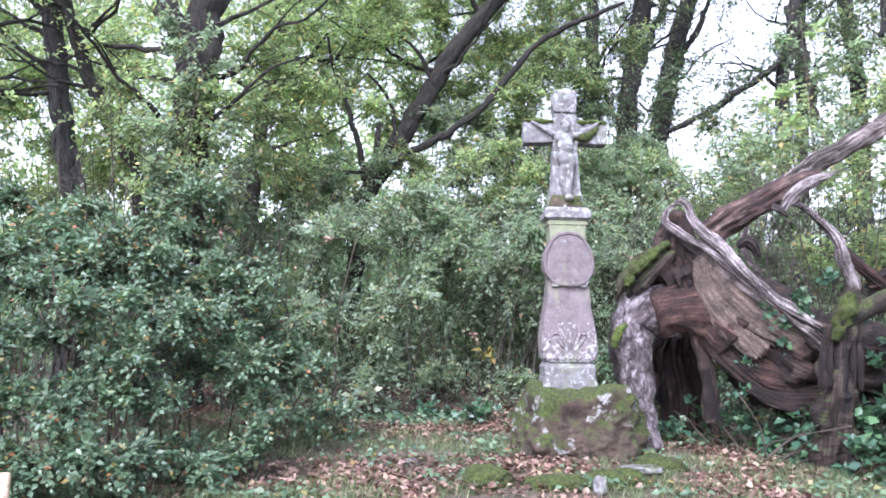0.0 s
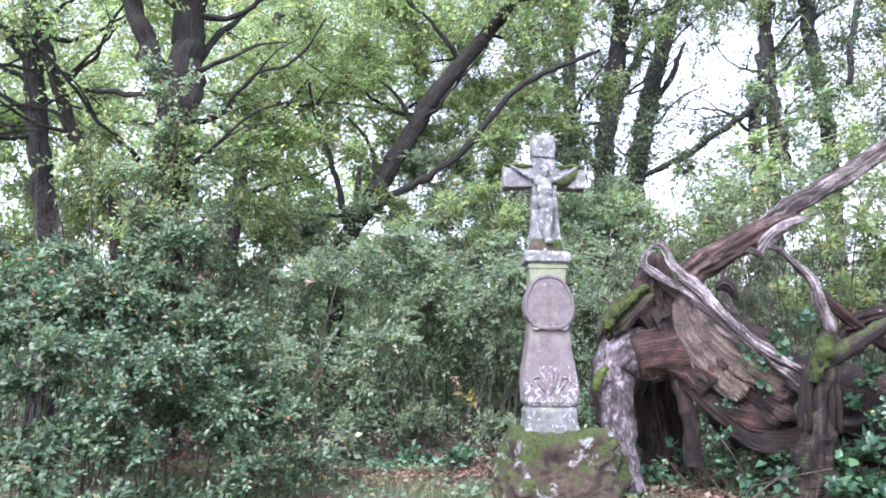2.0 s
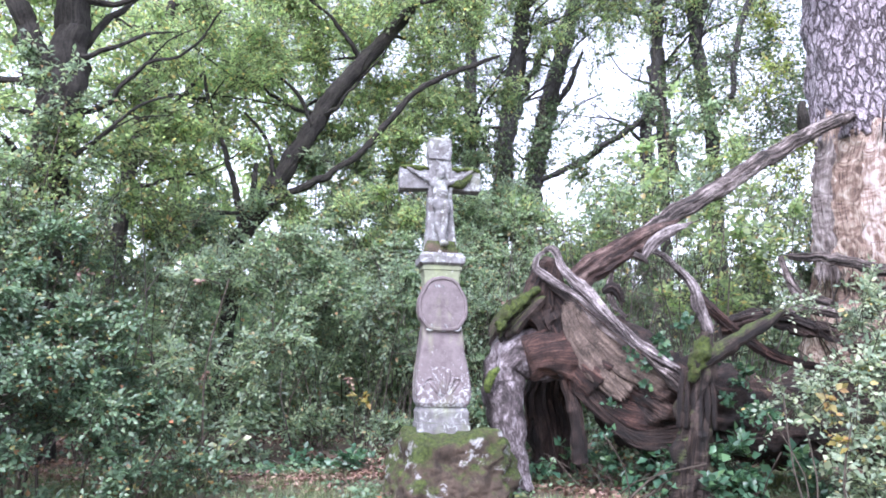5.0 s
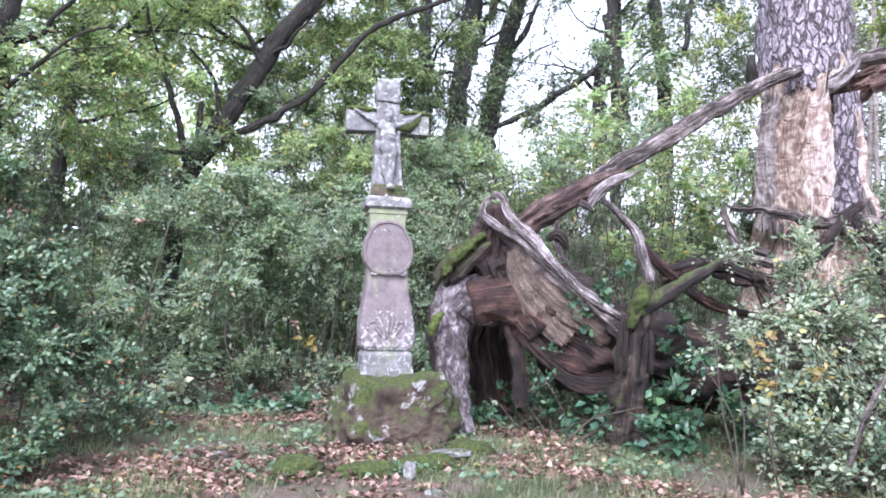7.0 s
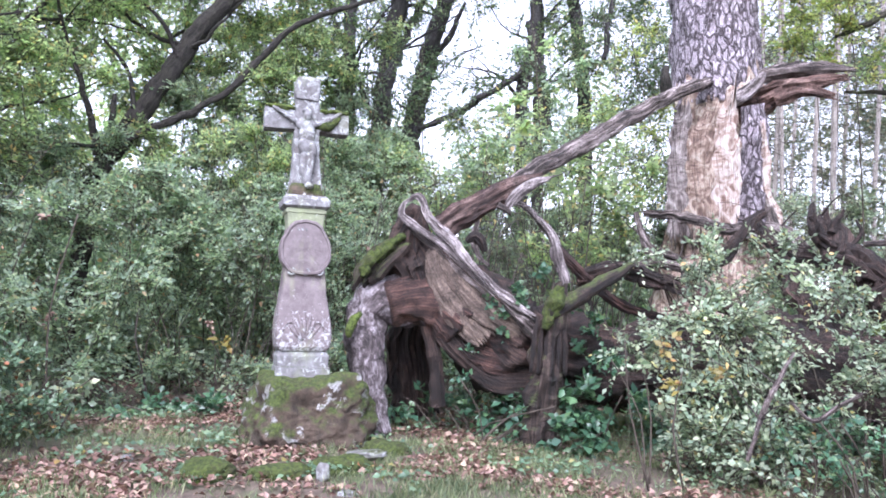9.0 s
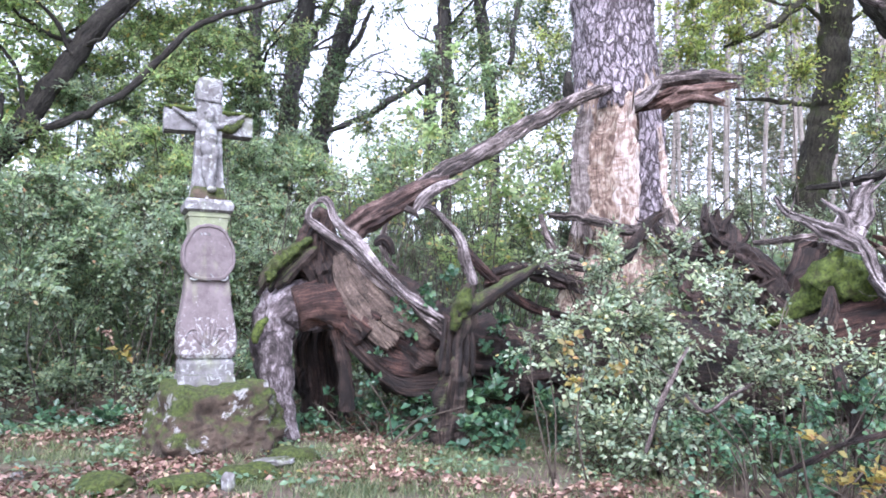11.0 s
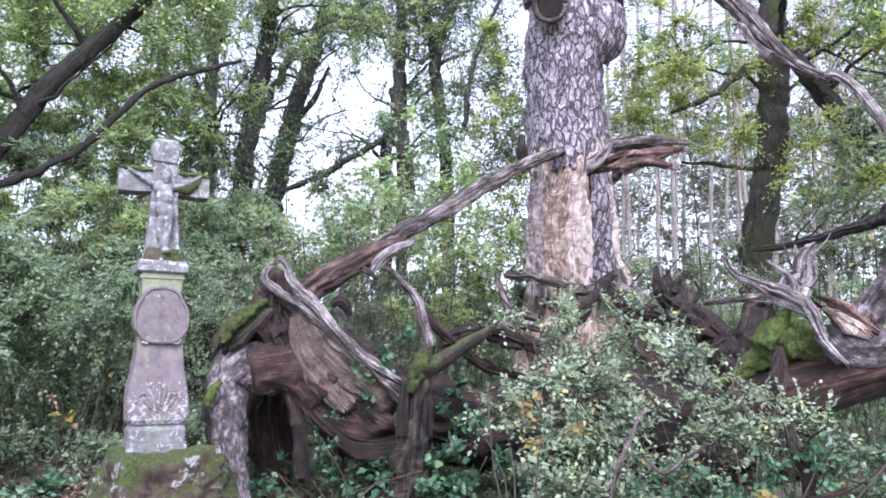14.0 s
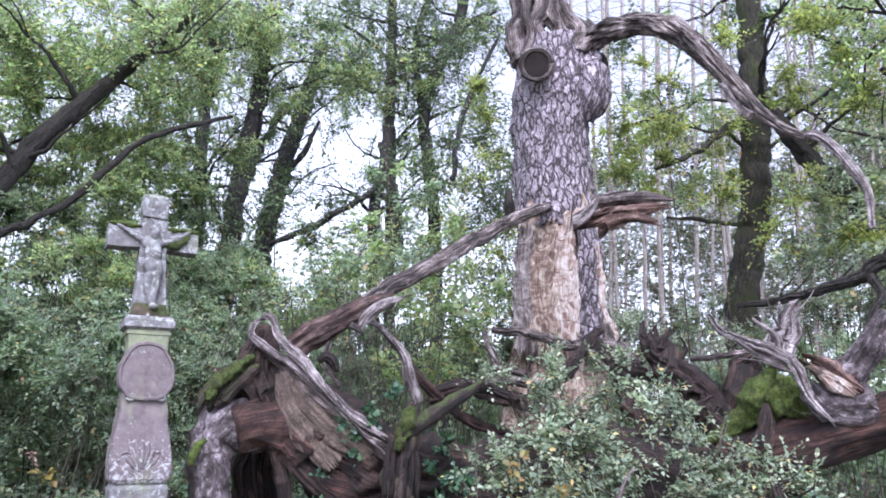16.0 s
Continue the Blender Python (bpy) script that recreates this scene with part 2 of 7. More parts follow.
# lighter, cooler bark: haze over the distant trunks is mixed into the colour
BARK_FAR = bark_material("hazed_grey_bark", (0.009, 0.0085, 0.0085), (0.072, 0.067, 0.067), 4.0, 26.0, 0.02)
BARK_MOSS = bark_material("mossy_bark", (0.014, 0.013, 0.01), (0.075, 0.068, 0.05), 5.0, 30.0, 0.03, None, (0.05, 0.068, 0.018))
BARK_SPRUCE = bark_material("spruce_bark", (0.15, 0.13, 0.115), (0.42, 0.38, 0.35), 3.0, 22.0, 0.01)
TWIG = bark_material("twig_bark", (0.03, 0.024, 0.018), (0.1, 0.08, 0.06), 4.0, 20.0, 0.004)
TWIG_GREY = bark_material("grey_twig_bark", (0.035, 0.028, 0.023), (0.13, 0.11, 0.095), 4.0, 20.0, 0.004)
OAK_BARK = plated_bark("oak_bark")
OAK_BARE = flame_wood("oak_bare_wood", [(0.4, (0.13, 0.085, 0.068)), (0.48, (0.27, 0.19, 0.15)), (0.56, (0.43, 0.35, 0.285)), (0.64, (0.56, 0.5, 0.43))])
OAK_CREAM = flame_wood("oak_cream_wood", [(0.38, (0.2, 0.125, 0.1)), (0.46, (0.42, 0.32, 0.27)), (0.53, (0.58, 0.51, 0.465)), (0.62, (0.66, 0.62, 0.59))], (0.2, 0.14, 0.115))
OAK_GREY = flame_wood("oak_grey_wood", [(0.38, (0.1, 0.08, 0.075)), (0.48, (0.23, 0.195, 0.185)), (0.56, (0.36, 0.32, 0.305)), (0.64, (0.48, 0.44, 0.42))])
DEADWOOD = bare_wood("grey_deadwood", [(0.42, (0.018, 0.014, 0.012)), (0.5, (0.105, 0.085, 0.077)), (0.58, (0.32, 0.285, 0.275))], 55.0, 1.0, 0.03)
SILVERWOOD = bare_wood("silver_deadwood", [(0.4, (0.022, 0.018, 0.017)), (0.48, (0.17, 0.147, 0.145)), (0.58, (0.46, 0.43, 0.43))], 55.0, 1.0, 0.03)
# brown wood, its colour taken down to carry the deep shade of the hollow trunk
BROWNWOOD = bare_wood("shaded_brown_deadwood", [(0.42, (0.0050, 0.0031, 0.0025)), (0.5, (0.0248, 0.0145, 0.0111)), (0.62, (0.0949, 0.0594, 0.0470))], 48.0, 1.0, 0.035)
DRYRED = bare_wood("dry_reddish_wood", [(0.4, (0.03, 0.016, 0.012)), (0.5, (0.12, 0.07, 0.055)), (0.6, (0.3, 0.215, 0.185))], 34.0, 1.6, 0.04)
REDLIMB = bare_wood("dark_reddish_limb_wood", [(0.4, (0.016, 0.009, 0.007)), (0.5, (0.07, 0.041, 0.034)), (0.6, (0.2, 0.145, 0.125))], 34.0, 1.6, 0.04)
# red wood, likewise darkened in colour for shade
REDWOOD = bare_wood("shaded_reddish_rotten_wood", [(0.42, (0.0062, 0.0028, 0.0022)), (0.5, (0.0372, 0.0171, 0.0126)), (0.6, (0.1178, 0.0632, 0.0493))], 40.0, 2.2, 0.04)
LICHENBARK = bare_wood("lichened_bark", [(0.4, (0.03, 0.025, 0.025)), (0.5, (0.12, 0.1, 0.105)), (0.58, (0.34, 0.315, 0.335))], 26.0, 13.0, 0.035)
PALEWOOD = bare_wood("pale_split_wood", [(0.34, (0.0312, 0.0225, 0.0175)), (0.5, (0.1187, 0.0900, 0.0713)), (0.66, (0.2875, 0.2313, 0.1850))], 18.0, 2.0, 0.03)
MOSSWOOD = bare_wood("mossy_deadwood", [(0.42, (0.0067, 0.0044, 0.0036)), (0.5, (0.0304, 0.0204, 0.0156)), (0.6, (0.0878, 0.0638, 0.0528))], 48.0, 1.0, 0.025, 0.8, (0.25, 0.7, 0.5, 5.0))
SANDSTONE = stone_material("weathered_pink_sandstone", (0.172, 0.146, 0.15), (0.11, 0.09, 0.092), (0.36, 0.36, 0.37), None, 0.45, 26.0, 0.62, mottle=9.0, zone=(1.1, 1.7))
PALESTONE = stone_material("pale_grey_sandstone", (0.2, 0.2, 0.205), (0.095, 0.088, 0.086), (0.31, 0.325, 0.325), (0.8, 1.1, 0.3, 8.0), 0.4, 13.0, 0.53, mottle=11.0)
ALGAE_STONE = stone_material("algae_green_sandstone", (0.24, 0.27, 0.17), (0.16, 0.17, 0.12), (0.34, 0.36, 0.3), None, 0.8, 20.0, 0.6)
ROCK = stone_material("mossy_rock", (0.105, 0.076, 0.056), (0.025, 0.019, 0.013), (0.42, 0.42, 0.42), (-0.1, 0.55, 1.1, 3.4), 0.0, 3.6, 0.55, 0.07, 7.0)


def soil_material():
    m, n, l, b = nodes_of("woodland_soil")
    co = mapped(n, l)
    r = ramp(n, [(0.3, (0.045, 0.035, 0.027)), (0.55, (0.12, 0.09, 0.07)), (0.75, (0.22, 0.165, 0.13))])
    l.new(noise_node(n, l, co, 14.0, 7.0, 0.7), r.inputs[0])
    g = ramp(n, [(0.48, (0, 0, 0)), (0.68, (0.8, 0.8, 0.8))])
    l.new(noise_node(n, l, co, 1.3, 5.0), g.inputs[0])
    col = blend(n, l, g.outputs[0], r.outputs[0], (0.08, 0.095, 0.045))
    l.new(col, b.inputs["Base Color"])
    b.inputs["Roughness"].default_value = 0.95
    bumped(n, l, b, noise_node(n, l, co, 30.0, 5.0), 0.8, 0.03)
    return m


SOIL = soil_material()


# ---- mesh helpers ----
def lie(x, y):
    """Height of the ground: it rises gently away from the path and lies level in the wood."""
    rise = 0.25 + 0.06 * (min(max(y, -6.0), 13.0) - 7.0)
    return rise + 0.06 * noise.noise(Vector((x * 0.5, y * 0.5, 0))) * min(1.0, (abs(x - 1.2) + abs(y - 7)) * 0.3)


def mesh_object(name, verts, faces, mat, parent=None, uv=None, smooth=True, label=""):
    me = bpy.data.meshes.new(name)
    me.from_pydata([tuple(v) for v in verts], [], faces)
    me.materials.append(mat)
    if smooth:
        me.polygons.foreach_set("use_smooth", np.ones(len(me.polygons), bool))
    if uv is not None:
        layer = me.uv_layers.new(name="UVMap")
        index = np.empty(len(me.loops), np.int32)
        me.loops.foreach_get("vertex_index", index)
        layer.data.foreach_set("uv", np.asarray(uv, np.float32)[index].ravel())
    me.update()
    ob = new(name, me)
    ob.parent = parent
    if label:
        tagged(ob, label)
    return ob


def part(name, bm, mat, parent=None, label="", smooth=True):
    me = bpy.data.meshes.new(name)
    bm.to_mesh(me)
    bm.free()
    me.materials.append(mat)
    if smooth:
        me.polygons.foreach_set("use_smooth", np.ones(len(me.polygons), bool))
    ob = new(name, me)
    ob.parent = parent
    if label:
        tagged(ob, label)
    return ob


def thing(name, label, category, group=""):
    return tagged(new(name), label, category, group)


def spline(pts, step):
    """Catmull-Rom through (x, y, z, r) points, about step metres apart."""
    p = np.array(pts, float)
    p = np.vstack([2 * p[0] - p[1], p, 2 * p[-1] - p[-2]])
    out = []
    for k in range(1, len(p) - 2):
        a, b, c, d = p[k - 1 : k + 3]
        n = max(2, int(np.linalg.norm(c[:3] - b[:3]) / step))
        for t in np.arange(n) / n:
            out.append(0.5 * (2 * b + (c - a) * t + (2 * a - 5 * b + 4 * c - d) * t * t + (3 * b - 3 * c + d - a) * t ** 3))
    out.append(p[-2])
    out = np.array(out)
    out[:, 3] = np.maximum(out[:, 3], 0.002)
    return out


def tube_data(pts, sides=10, step=0.1, rough=0.12, freq=3.0, ridges=0, ridge=0.0, twist=0.0, jag=0.0, seed=0, flat=1.0, kink=0.0):
    c = spline(pts, step)
    if kink:
        for p in c:
            v = noise.noise_vector(Vector(p[:3]) * 4.0) + 0.5 * noise.noise_vector(Vector(p[:3]) * 11.0)
            p[:3] += np.array(v) * kink * p[3]
    n = len(c)
    tan = np.gradient(c[:, :3], axis=0)
    tan /= np.linalg.norm(tan, axis=1)[:, None] + 1e-9
    ref = np.array([0, 0, 1.0]) if abs(tan[0, 2]) < 0.8 else np.array([0, 1.0, 0])
    u = np.cross(ref, tan[0])
    u /= np.linalg.norm(u)
    run, verts, uv = 0.0, [], []
    mean_r = c[:, 3].mean()
    for k in range(n):
        u = u - tan[k] * (u @ tan[k])
        u /= np.linalg.norm(u) + 1e-9
        w = np.cross(tan[k], u)
        if k:
            run += np.linalg.norm(c[k, :3] - c[k - 1, :3])
        for s in range(sides + 1):
            a = 2 * math.pi * (s % sides) / sides
            d = u * math.cos(a) * flat + w * math.sin(a)
            p = c[k, :3] + d * c[k, 3]
            q = Vector((p[0] * freq + seed, p[1] * freq, p[2] * freq))
            f = 1 + rough * noise.noise(q) + 0.5 * rough * noise.noise(q * 2.7)
            if ridges:
                b = a + twist * run * 0.25
                g = Vector((math.cos(b) * ridges * 0.42, math.sin(b) * ridges * 0.42, run * 1.3 + seed))
                f += ridge * (1.0 - 3.2 * abs(noise.noise(g))) + 0.45 * ridge * noise.noise(g * 2.9)
            p = c[k, :3] + d * c[k, 3] * f
            if jag and k >= n - 2:
                p = p + tan[k] * jag * (noise.noise(Vector((a * 2.2 + seed, seed, k))) + 0.3 * math.sin(5 * a + seed))
            verts.append(p)
            uv.append((a * mean_r if s < sides else 2 * math.pi * mean_r, run))
    m = sides + 1
    faces = [(k * m + s, k * m + s + 1, (k + 1) * m + s + 1, (k + 1) * m + s) for k in range(n - 1) for s in range(sides)]
    verts.append(c[0, :3])
    uv.append((0, 0))
    verts.append(c[-1, :3] - tan[-1] * min(0.5 * c[-1, 3], 0.1))
    uv.append((0, run))
    a, b = len(verts) - 2, len(verts) - 1
    faces += [(a, s + 1, s) for s in range(sides)]
    faces += [(b, (n - 1) * m + s, (n - 1) * m + s + 1) for s in range(sides)]
    return verts, faces, uv


def tube(name, pts, mat, parent=None, label="", strands=None, **kw):
    """A limb. Torn wood (strong ridges) also gets long raised fibres and a crisp surface."""
    torn = kw.get("ridge", 0) >= 0.22
    v, f, uv = tube_data(pts, **kw)
    count = (9 if torn else 0) if strands is None else strands
    if count:
        rng = random.Random(int(abs(pts[0][0] * 131 + pts[-1][1] * 77 + pts[0][2] * 31)))
        c = spline(pts, 0.12)
        n = len(c)
        tan = unit(np.gradient(c[:, :3], axis=0))
        ref = np.array([0.2, 0.3, 0.93]) if abs(tan[0, 2]) < 0.8 else np.array([0.1, 1.0, 0.1])
        u = unit(np.cross(ref, tan))
        w = np.cross(tan, u)
        mean = c[:, 3].mean()
        for k in range(count):
            a0, tw = rng.uniform(0, 2 * math.pi), rng.uniform(-1.2, 1.2)
            lo, hi = int(rng.uniform(0, 0.45) * n), int(rng.uniform(0.6, 1.0) * n)
            if hi - lo < 3:
                lo, hi = 0, n
            line = []
            for q in range(lo, hi):
                s = (q - lo) / max(1, hi - lo - 1)
                a = a0 + tw * s + 0.25 * noise.noise(Vector((q * 0.5, k, 1)))
                lift = 0.86 + 0.16 * noise.noise(Vector((q * 0.6, k, 7)))
                taper = 0.25 + 0.75 * math.sin(math.pi * min(1, max(0, s))) ** 0.5
                p = c[q, :3] + (u[q] * math.cos(a) + w[q] * math.sin(a)) * c[q, 3] * lift
                line.append((*p, max(0.004, min(c[q, 3], mean * 1.3) * 0.24 * taper * rng.uniform(0.7, 1.25))))
            v2, f2, uv2 = tube_data(line, sides=5, step=0.08, rough=0.3, freq=9, seed=k)
            base = len(v)
            v = v + v2
            f = f + [tuple(base + e for e in face) for face in f2]
            uv = uv + [(x + 0.13 * k, y) for x, y in uv2]
    return mesh_object(name, v, f, mat, parent, uv, not torn, label)


def unit(a):
    return a / (np.linalg.norm(a, axis=-1, keepdims=True) + 1e-9)


def slab(name, pts, mat, parent=None, label="", face=(0, -1, 0.25), thick=0.03, across=16, step=0.035, groove=0.9, bow=0.25, fray=0.12, ragged=0.3, seed=0.0, smooth=False):
    """A torn plate of split wood along (x, y, z, half width): grooved along its fibres, bowed, with ragged edges and frayed ends."""
    c = spline(pts, step)
    n = len(c)
    tan = unit(np.gradient(c[:, :3], axis=0))
    side = unit(np.cross(tan, np.array(face, float)))
    out = np.cross(side, tan)
    run = np.concatenate([[0], np.cumsum(np.linalg.norm(np.diff(c[:, :3], axis=0), axis=1))])
    front, back, uv = [], [], []
    for k in range(n):
        for j in range(across + 1):
            s = -1 + 2 * j / across
            edge = 1 + ragged * noise.noise(Vector((run[k] * 4.0, (1 if s > 0 else -1) * 3.0, seed))) * abs(s)
            near = max(0.0, 1 - min(run[k], run[-1] - run[k]) / 0.15)
            slip = fray * near * noise.noise(Vector((j * 0.9, seed, 5.0))) * 2
            x = s * c[k, 3] * edge
            lines = noise.noise(Vector((x * 26, run[k] * 2.2, seed))) + 0.6 * noise.noise(Vector((x * 70, run[k] * 4.0, seed + 3)))
            h = bow * c[k, 3] * (1 - s * s) + groove * thick * lines
            q = c[k, :3] + side[k] * x + out[k] * h + tan[k] * slip
            front.append(q)
            back.append(q - out[k] * thick)
            uv.append((x, run[k]))
    m, o = across + 1, n * (across + 1)
    faces = []
    for k in range(n - 1):
        for j in range(across):
            a = k * m + j
            faces.append((a, a + 1, a + m + 1, a + m))
            faces.append((o + a + m, o + a + m + 1, o + a + 1, o + a))
        a, b = k * m, k * m + across
        faces += [(a, a + m, o + a + m, o + a), (b + m, b, o + b, o + b + m)]
    for j in range(across):
        a, b = j, (n - 1) * m + j
        faces += [(a + 1, a, o + a, o + a + 1), (b, b + 1, o + b + 1, o + b)]
    return mesh_object(name, front + back, faces, mat, parent, uv + uv, smooth, label)


def fast_mesh(name, verts, tris, mat, parent, label="", kind=""):
    me = bpy.data.meshes.new(name)
    nv, nf = len(verts), len(tris)
    me.vertices.add(nv)
    me.vertices.foreach_set("co", np.ascontiguousarray(verts, np.float32).ravel())
    me.loops.add(nf * 3)
    me.loops.foreach_set("vertex_index", np.ascontiguousarray(tris, np.int32).ravel())
    me.polygons.add(nf)
    me.polygons.foreach_set("loop_start", np.arange(0, nf * 3, 3, dtype=np.int32))
    me.materials.append(mat)
    me.update(calc_edges=True)
    ob = new(name, me)
    ob.parent = parent
    return tagged(ob, label, "", "", kind)


def leaf_mesh(name, c, u, nrm, size, wide, mat, parent=None, fold=0.18, label="", kind=""):
    """Folded pointed leaves, one island each."""
    u = unit(u)
    side = unit(np.cross(nrm, u))
    up = np.cross(u, side)
    L, W = size[:, None], (size * wide)[:, None]
    mid = c + u * L * 0.45
    v = np.stack([c, mid + side * W * 0.5 + up * W * fold, c + u * L - up * L * 0.08, mid - side * W * 0.5 + up * W * fold], 1)
    k = np.arange(len(c))[:, None] * 4
    t = np.concatenate([k + [0, 2, 1], k + [0, 3, 2]], 1).reshape(-1, 3)
    return fast_mesh(name, v.reshape(-1, 3), t, mat, parent, label, kind)


def twig_mesh(name, a, b, c, r, mat, parent):
    """Three-sided twigs that bend once: from a over b to c."""
    t = unit(c - a)
    x = unit(np.cross(t, np.array([0.31, 0.2, 0.93])))
    y = np.cross(t, x)
    rings = []
    for p, f in ((a, 1.0), (b, 0.7), (c, 0.25)):
        for q in range(3):
            an = 2 * math.pi * q / 3
            rings.append(p + (x * math.cos(an) + y * math.sin(an)) * (r * f)[:, None])
    v = np.stack(rings, 1)
    base = []
    for k in (0, 3):
        for q in range(3):
            e = (q + 1) % 3
            base += [(k + q, k + e, k + 3 + e), (k + q, k + 3 + e, k + 3 + q)]
    f = (np.arange(len(a))[:, None, None] * 9 + np.array(base)[None]).reshape(-1, 3)
    return fast_mesh(name, v.reshape(-1, 3), f, mat, parent)


def foliage(parent, blobs, leaf, wide, mat, tau=2.2, twig_len=0.45, per=16, seed=1, droop=0.25, flatness=1.1, squash=0.8, spread=1.0, shell=0.45, facing=0.55, clump=7, twigs=True):
    """Sprays of leaves on twigs that fill uneven round masses (x, y, z, r)."""
    rng = np.random.default_rng(seed)
    A, D, LN = [], [], []
    for x, y, z, r in blobs:
        n = max(3, int(tau * math.pi * r * r / (leaf * leaf * wide * 0.35) / per))
        m = max(2, n // clump)
        d = unit(rng.normal(size=(m, 3)))[rng.integers(0, m, n)]
        d = unit(d + rng.normal(size=(n, 3)) * 0.2)
        rad = r * (shell + (1 - shell) * rng.random(n) ** 0.5) * (0.75 + 0.5 * rng.random(n))
        lump = np.array([noise.noise(Vector(q * 2.0 + x)) for q in d])
        rad = rad * (1 + 0.6 * lump)
        ctr = np.array([x, y, z])
        out = unit(d * 0.7 + rng.normal(size=(n, 3)) * 0.55 + np.array([0, 0, 0.15]))
        ln = twig_len * (0.5 + rng.random(n)) * spread
        A.append(ctr + d * rad[:, None] * np.array([1, 1, squash]) - out * ln[:, None] * 0.5)
        D.append(out)
        LN.append(ln)
    A, D, LN = np.concatenate(A), np.concatenate(D), np.concatenate(LN)
    keep = A[:, 2] > 0.2
    A, D, LN = A[keep], D[keep], LN[keep]
    n = len(A)
    s = (np.arange(per)[None] + rng.random((n, per))) / per * 0.9 + 0.1
    fall = np.array([0, 0, -1.0])
    pos = A[:, None] + D[:, None] * (s * LN[:, None])[..., None] + fall * (droop * s * s * LN[:, None])[..., None]
    lean = unit(D + fall * droop)
    side = unit(np.cross(lean, np.array([0, 0, 1.0])) + rng.normal(size=(n, 3)) * 0.35)
    sign = np.where(np.arange(per) % 2, 1.0, -1.0)[None, :, None]
    u = lean[:, None] * 0.55 + side[:, None] * sign * 0.8 + rng.normal(size=(n, per, 3)) * 0.28
    u[:, -1] = lean
    up = unit(np.array([0, -facing, 1.0]) * flatness + rng.normal(size=(n, 3)) * 0.45)
    nrm = up[:, None] + rng.normal(size=(n, per, 3)) * 0.28
    size = leaf * (0.6 + 0.7 * rng.random((n, per)))
    pos = pos.reshape(-1, 3)
    ok = pos[:, 2] > 0.12
    leaf_mesh("foliage", pos[ok], u.reshape(-1, 3)[ok], nrm.reshape(-1, 3)[ok], size.ravel()[ok], wide, mat, parent, kind="stuff")
    if not twigs:
        return n
    ob = twig_mesh("twigwork", A, A + D * (LN * 0.5)[:, None] + fall * (droop * 0.25 * LN)[:, None], A + D * LN[:, None] + fall * (droop * LN)[:, None], 0.0022 + 0.004 * LN, TWIG, parent)
    tagged(ob, "", "", "", "stuff")
    return n


def tiers(blobs, count=4, size=0.55, seed=0):
    """Breaks round masses up into smaller uneven tiers with gaps between them."""
    rng = random.Random(seed)
    out = []
    for x, y, z, r in blobs:
        for k in range(count):
            az, d = rng.uniform(0, 2 * math.pi), r * rng.uniform(0.25, 0.85)
            out.append((x + d * math.cos(az), y + d * math.sin(az), z + r * rng.uniform(-0.7, 0.75), r * size * rng.uniform(0.7, 1.2)))
    return out


def rooted(pts, flare=1.35):
    """Carries a trunk line down into the ground below its first point."""
    x, y, z, r = pts[0]
    g = lie(x, y) - 0.15
    dx, dy = pts[0][0] - pts[1][0], pts[0][1] - pts[1][1]
    k = min(1.0, (z - g) / max(0.3, abs(pts[1][2] - z))) * 0.4
    base = (x + dx * k, y + dy * k, g, r * flare)
    mid = (x + dx * k * 0.6, y + dy * k * 0.6, g + 0.3 * (z - g) + 0.1, r * 1.1)
    return [base, mid] + list(pts) if z - g > 0.6 else [base] + list(pts)


# ---- ground ----
def build_ground():
    def axis(near_a, near_b, far, fine, coarse):
        inner = np.arange(near_a, near_b + 1e-6, fine)
        out_a = near_a - np.geomspace(coarse, far, 22)[::-1]
        out_b = near_b + np.geomspace(coarse, far, 22)
        return np.concatenate([out_a, inner, out_b])

    xs, ys = axis(-9, 14, 900, 0.12, 0.3), axis(3, 14, 900, 0.12, 0.3)
    verts, uv = [], []
    for y in ys:
        for x in xs:
            z = lie(x, y) + 0.025 * noise.noise(Vector((x * 2.3, y * 2.3, 3))) + 0.012 * noise.noise(Vector((x * 7, y * 7, 1)))
            verts.append((x, y, z))
    nx = len(xs)
    faces = [(j * nx + i, j * nx + i + 1, (j + 1) * nx + i + 1, (j + 1) * nx + i) for j in range(len(ys) - 1) for i in range(nx - 1)]
    ob = mesh_object("ground", verts, faces, SOIL)
    tagged(ob, "brown woodland soil with thin grass and leaf litter", "ground", kind="structure")


build_ground()


# ---- wayside cross ----
CX, CY, CZ = 1.20, 7.42, 0.86


